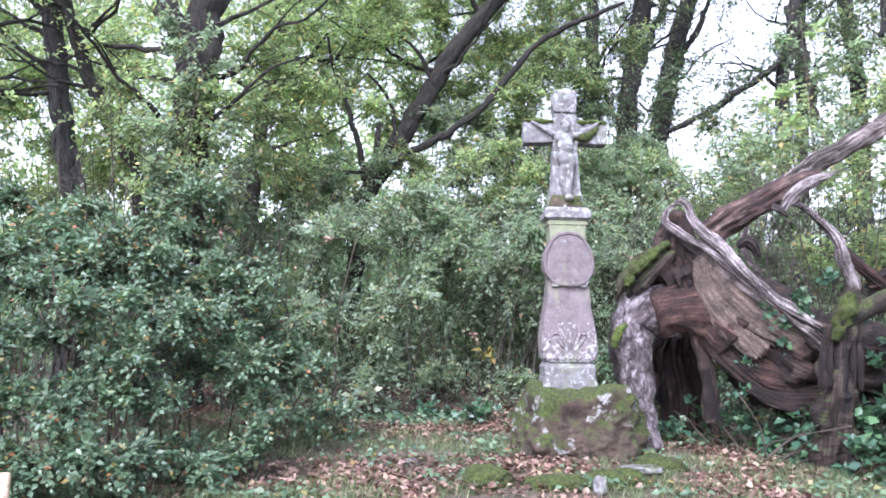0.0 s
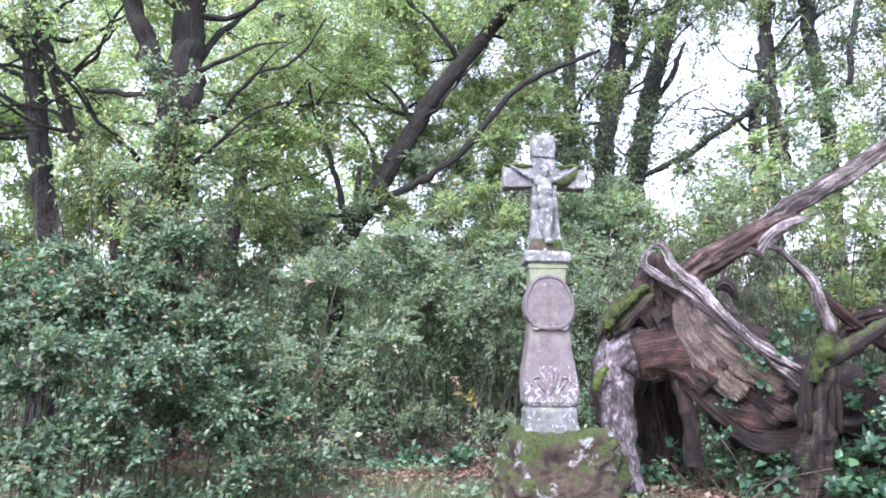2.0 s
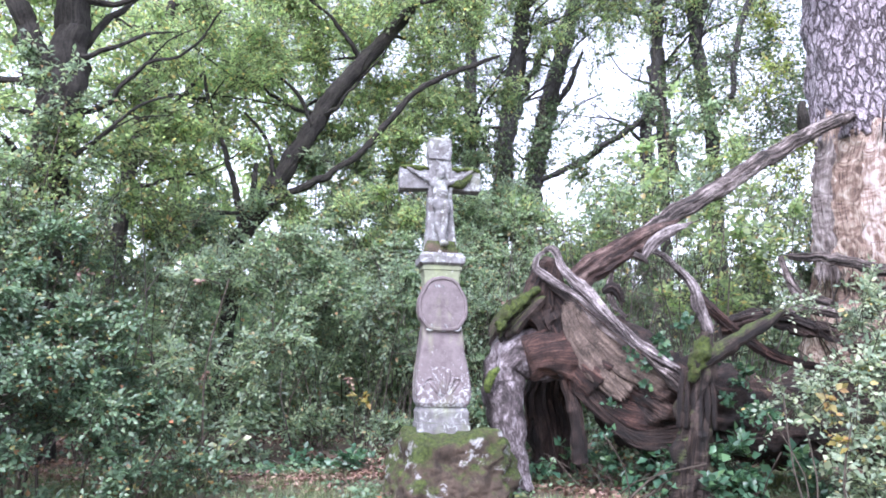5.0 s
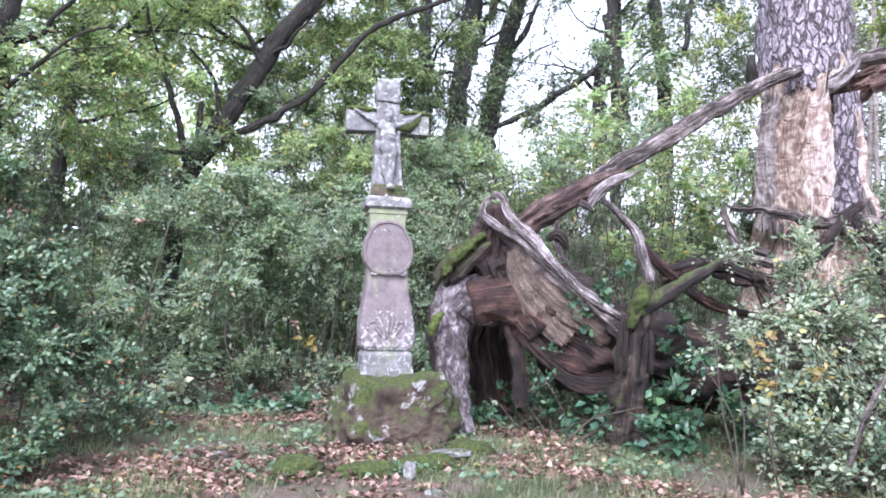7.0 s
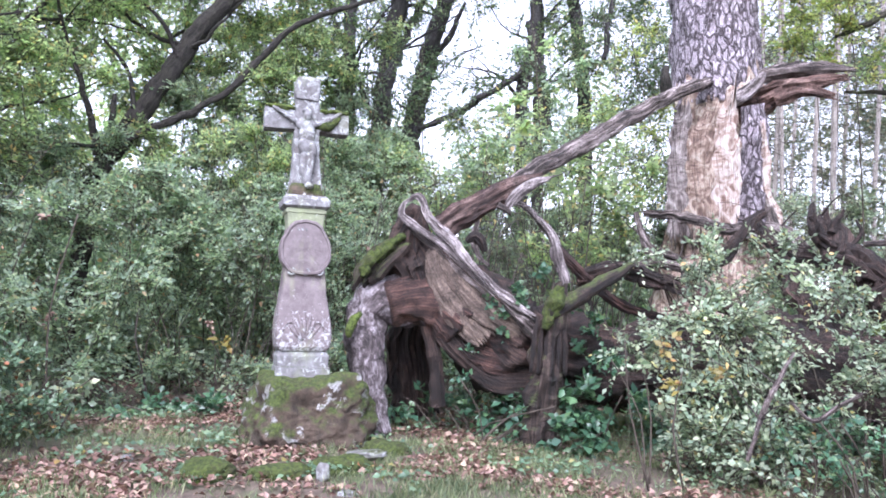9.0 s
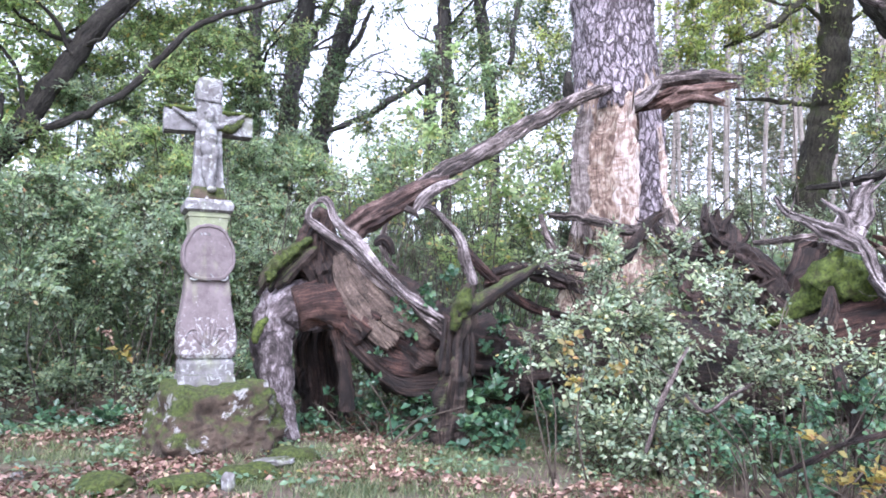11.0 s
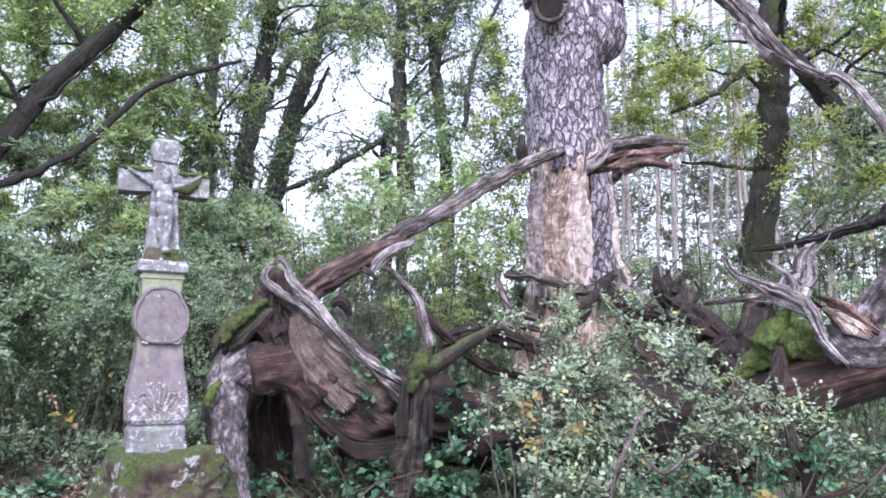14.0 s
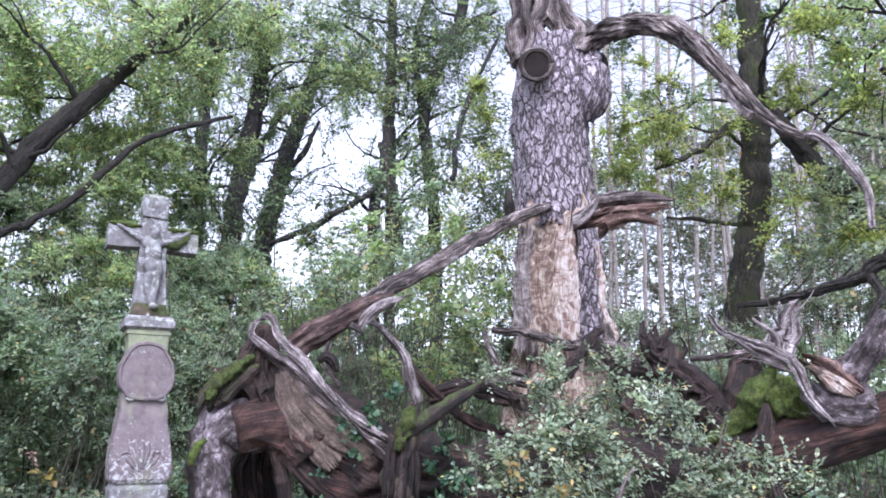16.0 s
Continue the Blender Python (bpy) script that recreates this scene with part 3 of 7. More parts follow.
def loft(profile, cx, cy, bevel=0.12, segs=3, wob=0.006, seed=0.0):
    """A square column from (z, half width, half depth) sections, with rounded corners and worn faces."""
    bm = bmesh.new()
    rings = []
    for z, hw, hd in profile:
        ring = []
        b = bevel * min(hw, hd)
        for sx, sy, a0 in ((1, -1, -90), (1, 1, 0), (-1, 1, 90), (-1, -1, 180)):
            for k in range(segs + 1):
                a = radians(a0 + 90 * k / segs)
                ring.append((sx * (hw - b) + b * math.cos(a), sy * (hd - b) + b * math.sin(a)))
        full = []
        for k, (x, y) in enumerate(ring):
            x2, y2 = ring[(k + 1) % len(ring)]
            cuts = 7 if (k % (segs + 1)) == segs else 1
            for q in range(cuts):
                full.append((x + (x2 - x) * q / cuts, y + (y2 - y) * q / cuts))
        vs = []
        for x, y in full:
            w = wob * noise.noise(Vector((x * 9 + seed, y * 9, z * 9)))
            l = math.hypot(x, y) + 1e-6
            vs.append(bm.verts.new((cx + x * (1 + w / l), cy + y * (1 + w / l), z)))
        rings.append(vs)
    n = len(rings[0])
    for a, b in zip(rings, rings[1:]):
        for k in range(n):
            bm.faces.new((a[k], a[(k + 1) % n], b[(k + 1) % n], b[k]))
    bm.faces.new(rings[0][::-1])
    bm.faces.new(rings[-1])
    return bm


def resample(profile, step=0.025):
    out = []
    for (z0, a0, b0), (z1, a1, b1) in zip(profile, profile[1:]):
        n = max(1, int(abs(z1 - z0) / step))
        out += [(z0 + (z1 - z0) * k / n, a0 + (a1 - a0) * k / n, b0 + (b1 - b0) * k / n) for k in range(n)]
    return out + [profile[-1]]


def build_cross():
    cross = thing("wayside_cross", "tall weathered pink sandstone cross standing on a mossy boulder", "wayside cross")
    s = CZ
    part("plinth", loft(resample([(s - 0.05, 0.25, 0.2), (s + 0.1, 0.248, 0.2), (s + 0.105, 0.236, 0.19), (s + 0.16, 0.236, 0.19), (s + 0.2, 0.24, 0.192), (s + 0.225, 0.225, 0.18), (s + 0.25, 0.215, 0.17)]), CX, CY + 0.02, 0.1), PALESTONE, cross, "pale grey lichened plinth", False)
    shaft = [(s + 0.25, 0.22, 0.175), (s + 0.285, 0.246, 0.195), (s + 0.36, 0.258, 0.2), (s + 0.46, 0.256, 0.195), (s + 0.6, 0.238, 0.182), (s + 0.7, 0.222, 0.172), (s + 0.78, 0.21, 0.163), (s + 0.95, 0.192, 0.15), (s + 1.1, 0.178, 0.145), (s + 1.4, 0.17, 0.14)]
    body = part("shaft", loft(resample(shaft), CX, CY, 0.16, 3, 0.01, 3.0), SANDSTONE, cross, "tapered pink sandstone shaft with lichen on its swollen foot", False)
    # carved scrolls on the swollen foot
    for side in (-1, 1):
        pts = []
        for k in range(26):
            a = k / 25 * 4.2
            rr = 0.13 * (1 - k / 32)
            pts.append((CX + side * (0.115 + rr * math.cos(a) * 0.62), CY - 0.19, s + 0.42 + rr * math.sin(a) * 0.95, 0.016 - 0.0004 * k))
        tube("carved_scroll", pts, SANDSTONE, body, sides=7, step=0.02, rough=0.2)
    for k in range(7):
        a = radians(-60 + 20 * k)
        tube("carved_leaf", [(CX + 0.02 * math.sin(a), CY - 0.185, s + 0.34, 0.012), (CX + 0.1 * math.sin(a), CY - 0.207 + 0.02 * abs(math.sin(a)), s + 0.34 + 0.14 * math.cos(a), 0.024), (CX + 0.17 * math.sin(a), CY - 0.19, s + 0.36 + 0.25 * math.cos(a), 0.006)], SANDSTONE, body, sides=7, step=0.03, rough=0.2)
    # shield-shaped cartouche: round below, drawn in at the shoulders, with a raised lip
    bm = bmesh.new()
    outline = [(0.945, 0.0), (0.947, 0.07), (0.956, 0.12), (0.975, 0.16), (1.0, 0.178), (1.03, 0.2), (1.07, 0.226), (1.12, 0.238), (1.2, 0.238), (1.26, 0.228), (1.31, 0.205), (1.36, 0.178), (1.41, 0.15), (1.45, 0.1), (1.47, 0.0)]
    loop = [(x, z) for z, x in outline] + [(-x, z) for z, x in outline[-2:0:-1]]
    rows = []
    for rad, depth in ((0.0, 0.186), (0.5, 0.187), (0.87, 0.182), (0.9, 0.194), (0.97, 0.192), (1.0, 0.175), (1.0, 0.03)):
        rows.append([bm.verts.new((CX + x * rad, CY - depth + 0.004 * noise.noise(Vector((x * 30, z * 30, rad))), s + 1.2 + (z - 1.2) * rad)) for x, z in loop])
    m = len(loop)
    for a, b in zip(rows, rows[1:]):
        for k in range(m):
            bm.faces.new((a[k], a[(k + 1) % m], b[(k + 1) % m], b[k]))
    bmesh.ops.remove_doubles(bm, verts=bm.verts, dist=0.0005)
    bmesh.ops.recalc_face_normals(bm, faces=bm.faces)
    plate = part("cartouche", bm, SANDSTONE, body, "plain shield-shaped inscription plate with a raised lip", False)
    for k in range(3):
        tube("carved_curl", [(CX - 0.13 + 0.13 * k + 0.035 * math.cos(a), CY - 0.176, s + 0.98 + 0.03 * math.sin(a), 0.012) for a in np.linspace(-2.6, 1.2, 7)], PALESTONE, plate, sides=7, step=0.02, rough=0.2)
    for k in range(3):
        bm = bmesh.new()
        bmesh.ops.create_cube(bm, size=1, matrix=pose(CX - 0.07 + 0.035 * k, CY - 0.187, s + 1.37 + 0.004 * (k % 2)) @ Matrix.Diagonal((0.02, 0.006, 0.028, 1)))
        part("worn_mark", bm, PALESTONE, body, smooth=False)
    neck = [(s + 1.38, 0.168, 0.14), (s + 1.46, 0.168, 0.14), (s + 1.53, 0.178, 0.148), (s + 1.535, 0.19, 0.158), (s + 1.565, 0.19, 0.158), (s + 1.57, 0.176, 0.15), (s + 1.59, 0.18, 0.152)]
    part("neck", loft(resample(neck, 0.012), CX, CY, 0.08, 3, 0.006, 7.0), ALGAE_STONE, cross, "moulded neck green with algae", False)
    cap = [(s + 1.58, 0.19, 0.16), (s + 1.592, 0.205, 0.175), (s + 1.598, 0.219, 0.188), (s + 1.66, 0.221, 0.19), (s + 1.668, 0.208, 0.178), (s + 1.7, 0.19, 0.158)]
    part("cornice", loft(resample(cap, 0.012), CX, CY, 0.07, 3, 0.012, 9.0), PALESTONE, cross, "pale weathered projecting cap", False)
    foot = [(s + 1.68, 0.19, 0.15), (s + 1.72, 0.17, 0.14), (s + 1.78, 0.15, 0.125), (s + 1.82, 0.135, 0.115)]
    part("cross_foot", loft(resample(foot), CX, CY, 0.3, 3, 0.02, 5.0), ROCK, cross, "mossy flared foot of the cross")
    # upright and arms, one outline pushed through in depth
    up = [(s + 1.74, 0.155, 0.105), (s + 1.9, 0.135, 0.1), (s + 2.1, 0.125, 0.095), (s + 2.33, 0.118, 0.09)]
    head = [(s + 2.55, 0.118, 0.09), (s + 2.6, 0.112, 0.09), (s + 2.63, 0.105, 0.088), (s + 2.7, 0.118, 0.09), (s + 2.84, 0.114, 0.09), (s + 2.868, 0.09, 0.08)]
    upright = part("upright", loft(resample(up + head), CX, CY, 0.1, 2, 0.012, 2.0), PALESTONE, cross, "pale stone upright with a damaged top", False)
    for side in (-1, 1):
        bm = loft(resample([(0.11, 0.095, 0.085), (0.2, 0.1, 0.085), (0.36, 0.108, 0.085), (0.398, 0.11, 0.085), (0.402, 0.1, 0.075)]), 0, 0, 0.1, 2, 0.008, side * 4.0)
        bmesh.ops.transform(bm, matrix=Matrix.Translation((CX, CY, s + 2.44)) @ Matrix.Rotation(side * math.pi / 2, 4, "Y"), verts=bm.verts)
        arm = part("cross_arm", bm, PALESTONE, cross, smooth=False)
        verts, faces, uv = tube_data([(CX + side * 0.12, CY - 0.05, s + 2.535, 0.05), (CX + side * 0.25, CY - 0.05, s + 2.548, 0.058), (CX + side * 0.395, CY - 0.045, s + 2.548, 0.05)], sides=14, step=0.02, rough=0.6, freq=18)
        verts = [(v[0], v[1], s + 2.548 + (v[2] - s - 2.548) * 0.5) for v in verts]
        mesh_object("moss", verts, faces, MOSS_FRESH, arm, uv, True, "green moss cushion")
    bm = bmesh.new()
    bmesh.ops.create_cube(bm, size=1, matrix=Matrix.Translation((CX, CY - 0.09, s + 2.735)) @ Matrix.Rotation(radians(3), 4, "Y") @ Matrix.Diagonal((0.215, 0.04, 0.2, 1)))
    bmesh.ops.bevel(bm, geom=bm.edges[:], offset=0.006, segments=2, affect="EDGES")
    part("scroll_plate", bm, PALESTONE, upright, "blank worn scroll plate", False)
    # plain worn relief figure, one plain mesh
    bm = bmesh.new()
    def blob(x, y, z, a, b, c, tilt=0):
        bmesh.ops.create_icosphere(bm, subdivisions=3, radius=1, matrix=Matrix.Translation((CX + x, CY + y, s + z)) @ Matrix.Rotation(radians(tilt), 4, "Y") @ Matrix.Diagonal((a, b, c, 1)))
    blob(-0.02, -0.12, 2.385, 0.095, 0.05, 0.075, 6)
    blob(-0.005, -0.125, 2.29, 0.078, 0.05, 0.1, -4)
    blob(-0.01, -0.13, 2.17, 0.08, 0.055, 0.075, 8)
    blob(-0.045, -0.14, 2.2, 0.045, 0.045, 0.05, 40)
    blob(0.05, -0.135, 2.15, 0.04, 0.05, 0.08, -10)
    blob(-0.03, -0.125, 2.03, 0.042, 0.045, 0.15, 5)
    blob(0.028, -0.13, 2.04, 0.042, 0.048, 0.15, -3)
    blob(-0.008, -0.125, 1.89, 0.033, 0.04, 0.11, -5)
    blob(0.018, -0.12, 1.87, 0.032, 0.036, 0.1, 3)
    blob(0.02, -0.16, 1.79, 0.045, 0.045, 0.03, 0)
    blob(-0.005, -0.15, 2.47, 0.042, 0.05, 0.06, 14)
    blob(-0.01, -0.145, 2.51, 0.05, 0.05, 0.03, 10)
    blob(-0.115, -0.11, 2.42, 0.075, 0.032, 0.03, 26)
    blob(-0.2, -0.105, 2.465, 0.075, 0.027, 0.025, 30)
    blob(-0.285, -0.1, 2.515, 0.06, 0.022, 0.02, 30)
    blob(0.1, -0.11, 2.41, 0.075, 0.032, 0.032, -20)
    blob(0.19, -0.105, 2.45, 0.075, 0.028, 0.026, -30)
    blob(0.28, -0.1, 2.51, 0.065, 0.024, 0.022, -36)
    fig = part("relief_figure", bm, PALESTONE, cross, "plain worn stone relief figure")
    rm = fig.modifiers.new("merge", "REMESH")
    rm.mode, rm.voxel_size, rm.use_smooth_shade = "VOXEL", 0.008, True
    verts, faces, uv = tube_data([(CX + 0.07, CY - 0.09, s + 2.38, 0.02), (CX + 0.16, CY - 0.095, s + 2.385, 0.04), (CX + 0.24, CY - 0.09, s + 2.43, 0.045), (CX + 0.31, CY - 0.085, s + 2.5, 0.02)], sides=10, step=0.03, rough=0.6, freq=16)
    mesh_object("moss", verts, faces, MOSS, cross, uv, True, "green moss on the stone arm")
    # the whole stone leans a little
    lean = Matrix.Identity(4)
    lean[0][2], lean[0][3] = -0.024, 0.024 * s - 0.015
    for ob in bpy.data.objects:
        top = ob
        while top.parent:
            top = top.parent
        if top == cross and ob.data:
            ob.data.transform(lean)
    return cross


def moss_material(name, bright):
    m, n, l, b = nodes_of(name)
    l.new(moss_colour(n, l, bright), b.inputs["Base Color"])
    b.inputs["Roughness"].default_value = 1.0
    bumped(n, l, b, noise_node(n, l, mapped(n, l), 90.0, 4.0), 1.0, 0.02)
    return m


MOSS = moss_material("moss", 1.15)
MOSS_FRESH = moss_material("fresh_moss", 1.9)
build_cross()


def rock(name, label, x, y, z, a, b, c, rz=0, mat=None, seed=0.0, square=3.5, sub=5, amp=0.09, category="stone"):
    """A boulder: a rounded block worn by noise at two scales."""
    bm = bmesh.new()
    bmesh.ops.create_icosphere(bm, subdivisions=sub, radius=1)
    for v in bm.verts:
        p = v.co.copy()
        k = (abs(p.x) ** square + abs(p.y) ** square + abs(p.z) ** square) ** (-1 / square)
        p *= k
        p *= 1 + amp * noise.noise(p * 1.3 + Vector((seed, 0, 0))) + amp * 0.5 * noise.noise(p * 3.7 + Vector((0, seed, 0))) + amp * 0.2 * noise.noise(p * 11)
        v.co = (p.x * a, p.y * b, p.z * c)
    ob = part(name, bm, mat or ROCK)
    ob.matrix_world = pose(x, y, z, 0, 0, rz)
    tagged(ob, label, category)
    return ob


rock("base_boulder", "large squared boulder carrying the cross, green moss and white lichen", 1.285, 7.45, 0.48, 0.545, 0.48, 0.42, 3, seed=2.0, square=4.6, sub=6, amp=0.2)
rock("mossy_stone", "low stone under a thick cushion of moss", 0.36, 6.1, 0.21, 0.2, 0.15, 0.13, 10, MOSS, 4.0, 2.3, amp=0.2)
rock("mossy_stone", "flat stone edge overgrown with moss", 0.9, 6.0, 0.18, 0.26, 0.14, 0.12, -6, MOSS, 7.0, 2.6, amp=0.22)
rock("mossy_stone", "flat stone edge overgrown with moss and litter", 1.36, 6.2, 0.19, 0.28, 0.16, 0.13, 8, MOSS, 11.0, 2.6, amp=0.22)
rock("mossy_stone", "rounded stone overgrown with moss", 1.86, 6.75, 0.22, 0.22, 0.2, 0.14, 20, MOSS, 9.0, 2.4, amp=0.2)
rock("flat_stone", "pale flat stone slab lying on mossy ground", 1.62, 6.4, 0.3, 0.17, 0.1, 0.03, 12, PALESTONE, 5.0, 3.0, 4, amp=0.2)
rock("flat_stone", "small upright pale stone in the grass", 1.18, 5.88, 0.25, 0.04, 0.05, 0.07, 30, PALESTONE, 6.0, 3.0, 4, amp=0.2)
rock("flat_stone", "small pale stone lying in the grass", 1.3, 5.5, 0.17, 0.09, 0.06, 0.03, 50, PALESTONE, 8.0, 3.0, 4, amp=0.2)
rock("flat_stone", "small pale stone lying in the grass", -0.24, 6.73, 0.25, 0.05, 0.04, 0.035, 50, PALESTONE, 12.0, 3.0, 4, amp=0.2)

# ---- fallen hollow oak limb beside the cross ----
def build_fallen_trunk():
    t = thing("fallen_hollow_trunk", "hollow fallen oak trunk, brown torn wood arching over the ground", "fallen trunk")
    tube("leg", [(2.03, 7.55, 0.30, 0.083), (1.98, 7.60, 0.49, 0.100), (1.91, 7.64, 0.79, 0.146), (1.85, 7.68, 1.12, 0.181), (1.85, 7.71, 1.43, 0.188), (1.99, 7.71, 1.61, 0.218), (2.27, 7.68, 1.66, 0.243), (2.57, 7.66, 1.66, 0.256)], LICHENBARK, t, "grey lichened bark limb bent to the ground", sides=28, step=0.04, rough=0.25, freq=6, ridges=9, ridge=0.16, twist=0.6, kink=0.2)
    tube("arch", [(2.03, 7.56, 1.58, 0.192), (2.26, 7.55, 1.64, 0.227), (2.52, 7.55, 1.63, 0.275), (2.76, 7.57, 1.49, 0.318)], REDWOOD, t, "reddish barkless arch", sides=32, step=0.03, rough=0.25, freq=5, ridges=12, ridge=0.14, twist=1.0)
    tube("body", [(2.44, 7.79, 2.19, 0.202), (2.63, 7.78, 1.96, 0.285), (2.94, 7.75, 1.62, 0.393), (3.31, 7.70, 1.27, 0.477), (3.73, 7.62, 1.10, 0.502), (4.32, 7.48, 1.00, 0.419), (4.91, 7.34, 0.96, 0.372)], BROWNWOOD, t, "bulging brown hollow trunk", sides=64, step=0.035, rough=0.3, freq=2.6, ridges=18, ridge=0.16, twist=2.0)
    # fills the trough between the rails; its dark colour stands in for shade
    tube("shoulder", [(2.36, 7.61, 2.59, 0.087), (2.31, 7.63, 2.43, 0.151), (2.28, 7.65, 2.23, 0.209), (2.35, 7.65, 1.97, 0.243), (2.47, 7.63, 1.71, 0.243)], BROWNWOOD, t, "inside of the hollow trunk, wood colour darkened for its shade", sides=30, step=0.035, rough=0.4, freq=5, ridges=10, ridge=0.22, twist=1.0)
    slab("split_face", [(2.40, 7.32, 2.11, 0.050), (2.47, 7.32, 1.92, 0.123), (2.59, 7.31, 1.70, 0.168), (2.77, 7.29, 1.49, 0.190), (2.98, 7.25, 1.27, 0.145)], PALEWOOD, t, "pale weathered split wood", face=(-0.25, -1, 0.35), thick=0.035, across=22, step=0.025, groove=0.55, bow=0.4, fray=0.04, seed=1)
    slab("split_face", [(2.51, 7.28, 2.02, 0.045), (2.65, 7.26, 1.84, 0.112), (2.84, 7.23, 1.66, 0.156), (3.07, 7.19, 1.47, 0.145), (3.29, 7.14, 1.34, 0.078)], PALEWOOD, t, "pale weathered split wood", face=(-0.25, -1, 0.35), thick=0.035, across=22, step=0.025, groove=0.55, bow=0.4, fray=0.04, seed=4)
    slab("split_face", [(2.48, 7.42, 1.70, 0.079), (2.56, 7.42, 1.48, 0.147), (2.71, 7.40, 1.26, 0.169), (2.91, 7.37, 1.07, 0.147), (3.13, 7.32, 0.94, 0.079)], BROWNWOOD, t, "brown torn flank", face=(-0.25, -1, 0.35), thick=0.035, across=22, step=0.025, groove=0.55, bow=0.4, fray=0.04, seed=7)
    slab("split_face", [(2.75, 7.35, 1.57, 0.068), (2.94, 7.32, 1.41, 0.135), (3.17, 7.27, 1.28, 0.147), (3.41, 7.21, 1.23, 0.090)], REDWOOD, t, "reddish rotten heartwood", face=(-0.25, -1, 0.35), thick=0.035, across=22, step=0.025, groove=0.55, bow=0.4, fray=0.04, seed=10)
    slab("split_face", [(2.74, 7.39, 1.26, 0.079), (2.96, 7.35, 1.13, 0.147), (3.21, 7.28, 1.08, 0.169), (3.45, 7.21, 1.12, 0.101)], REDWOOD, t, "reddish rotten heartwood", face=(-0.25, -1, 0.35), thick=0.035, across=22, step=0.025, groove=0.55, bow=0.4, fray=0.04, seed=13)
    slab("split_face", [(2.89, 7.38, 0.99, 0.113), (3.11, 7.33, 0.89, 0.158), (3.35, 7.26, 0.89, 0.158), (3.54, 7.20, 0.95, 0.090)], BROWNWOOD, t, "rotten flank, wood colour darkened for shade", face=(-0.25, -1, 0.35), thick=0.035, across=22, step=0.025, groove=0.55, bow=0.4, fray=0.04, seed=16)
    slab("split_face", [(2.32, 7.43, 1.92, 0.068), (2.41, 7.44, 1.70, 0.135), (2.49, 7.44, 1.48, 0.124), (2.52, 7.45, 1.26, 0.056)], REDWOOD, t, "reddish torn heartwood", face=(-0.25, -1, 0.35), thick=0.035, across=22, step=0.025, groove=0.55, bow=0.4, fray=0.04, seed=19)
    tube("torn_strip", [(2.22, 7.43, 2.64, 0.021), (2.14, 7.43, 2.58, 0.025), (2.12, 7.41, 2.46, 0.028), (2.22, 7.36, 2.36, 0.031), (2.42, 7.28, 2.23, 0.031), (2.62, 7.20, 2.06, 0.027), (2.82, 7.13, 1.85, 0.027), (2.98, 7.07, 1.70, 0.020)], SILVERWOOD, t, "long silver-grey torn rim", sides=18, step=0.03, rough=0.3, freq=6, ridges=7, ridge=0.35, twist=2.0, jag=0.1, strands=6, kink=0.4)
    tube("torn_strip", [(2.21, 7.47, 2.35, 0.028), (2.41, 7.37, 2.18, 0.028), (2.60, 7.27, 1.99, 0.024), (2.77, 7.18, 1.82, 0.020), (2.88, 7.09, 1.71, 0.014)], DEADWOOD, t, "long grey torn strip", sides=18, step=0.03, rough=0.3, freq=6, ridges=7, ridge=0.35, twist=2.0, jag=0.1, strands=6, kink=0.4)
    tube("torn_strip", [(2.20, 7.39, 2.64, 0.024), (2.26, 7.33, 2.65, 0.032), (2.30, 7.29, 2.57, 0.035), (2.34, 7.26, 2.44, 0.042), (2.49, 7.20, 2.28, 0.045), (2.64, 7.14, 2.10, 0.045), (2.78, 7.08, 1.93, 0.037), (2.84, 7.03, 1.84, 0.017)], SILVERWOOD, t, "broad silver-grey torn strip", sides=18, step=0.03, rough=0.3, freq=6, ridges=7, ridge=0.35, twist=2.0, jag=0.1, strands=6, kink=0.4)
    tube("torn_strip", [(2.80, 7.09, 1.93, 0.020), (2.95, 7.05, 1.77, 0.037), (3.11, 7.00, 1.64, 0.041), (3.32, 6.94, 1.50, 0.024)], SILVERWOOD, t, "long silver-grey torn strip", sides=18, step=0.03, rough=0.3, freq=6, ridges=7, ridge=0.35, twist=2.0, jag=0.1, strands=6, kink=0.4)
    tube("torn_strip", [(3.04, 7.05, 1.63, 0.024), (3.21, 7.02, 1.49, 0.048), (3.35, 7.00, 1.37, 0.061), (3.44, 6.99, 1.23, 0.034)], DEADWOOD, t, "dark torn strip", sides=18, step=0.03, rough=0.3, freq=6, ridges=7, ridge=0.35, twist=2.0, jag=0.1, strands=6, kink=0.4)
    tube("torn_strip", [(2.80, 7.42, 2.24, 0.021), (2.87, 7.39, 2.29, 0.050), (2.94, 7.38, 2.24, 0.050), (2.98, 7.38, 2.15, 0.021)], BROWNWOOD, t, "dark knot behind the rim", sides=18, step=0.03, rough=0.3, freq=6, ridges=7, ridge=0.35, twist=2.0, jag=0.1, strands=6, kink=0.4)
    tube("prop", [(2.44, 7.51, 1.39, 0.057), (2.50, 7.52, 1.20, 0.068), (2.54, 7.53, 0.97, 0.068), (2.59, 7.57, 0.58, 0.074)], BROWNWOOD, t, "dark rotten prop", sides=14, step=0.04, rough=0.35, freq=6, ridges=5, ridge=0.25)
    # added sheet of dark wood that paints the shade seen through the arch
    slab("rear_wall", [(2.48, 8.33, 1.49, 0.213), (2.47, 8.37, 1.18, 0.263), (2.53, 8.38, 0.87, 0.275), (2.59, 8.43, 0.38, 0.250)], BROWNWOOD, t, "rotten wood added behind the arch, darkened for the shade there", face=(0, -1, 0.1), thick=0.08, across=24, step=0.04, ragged=0.5, seed=17)
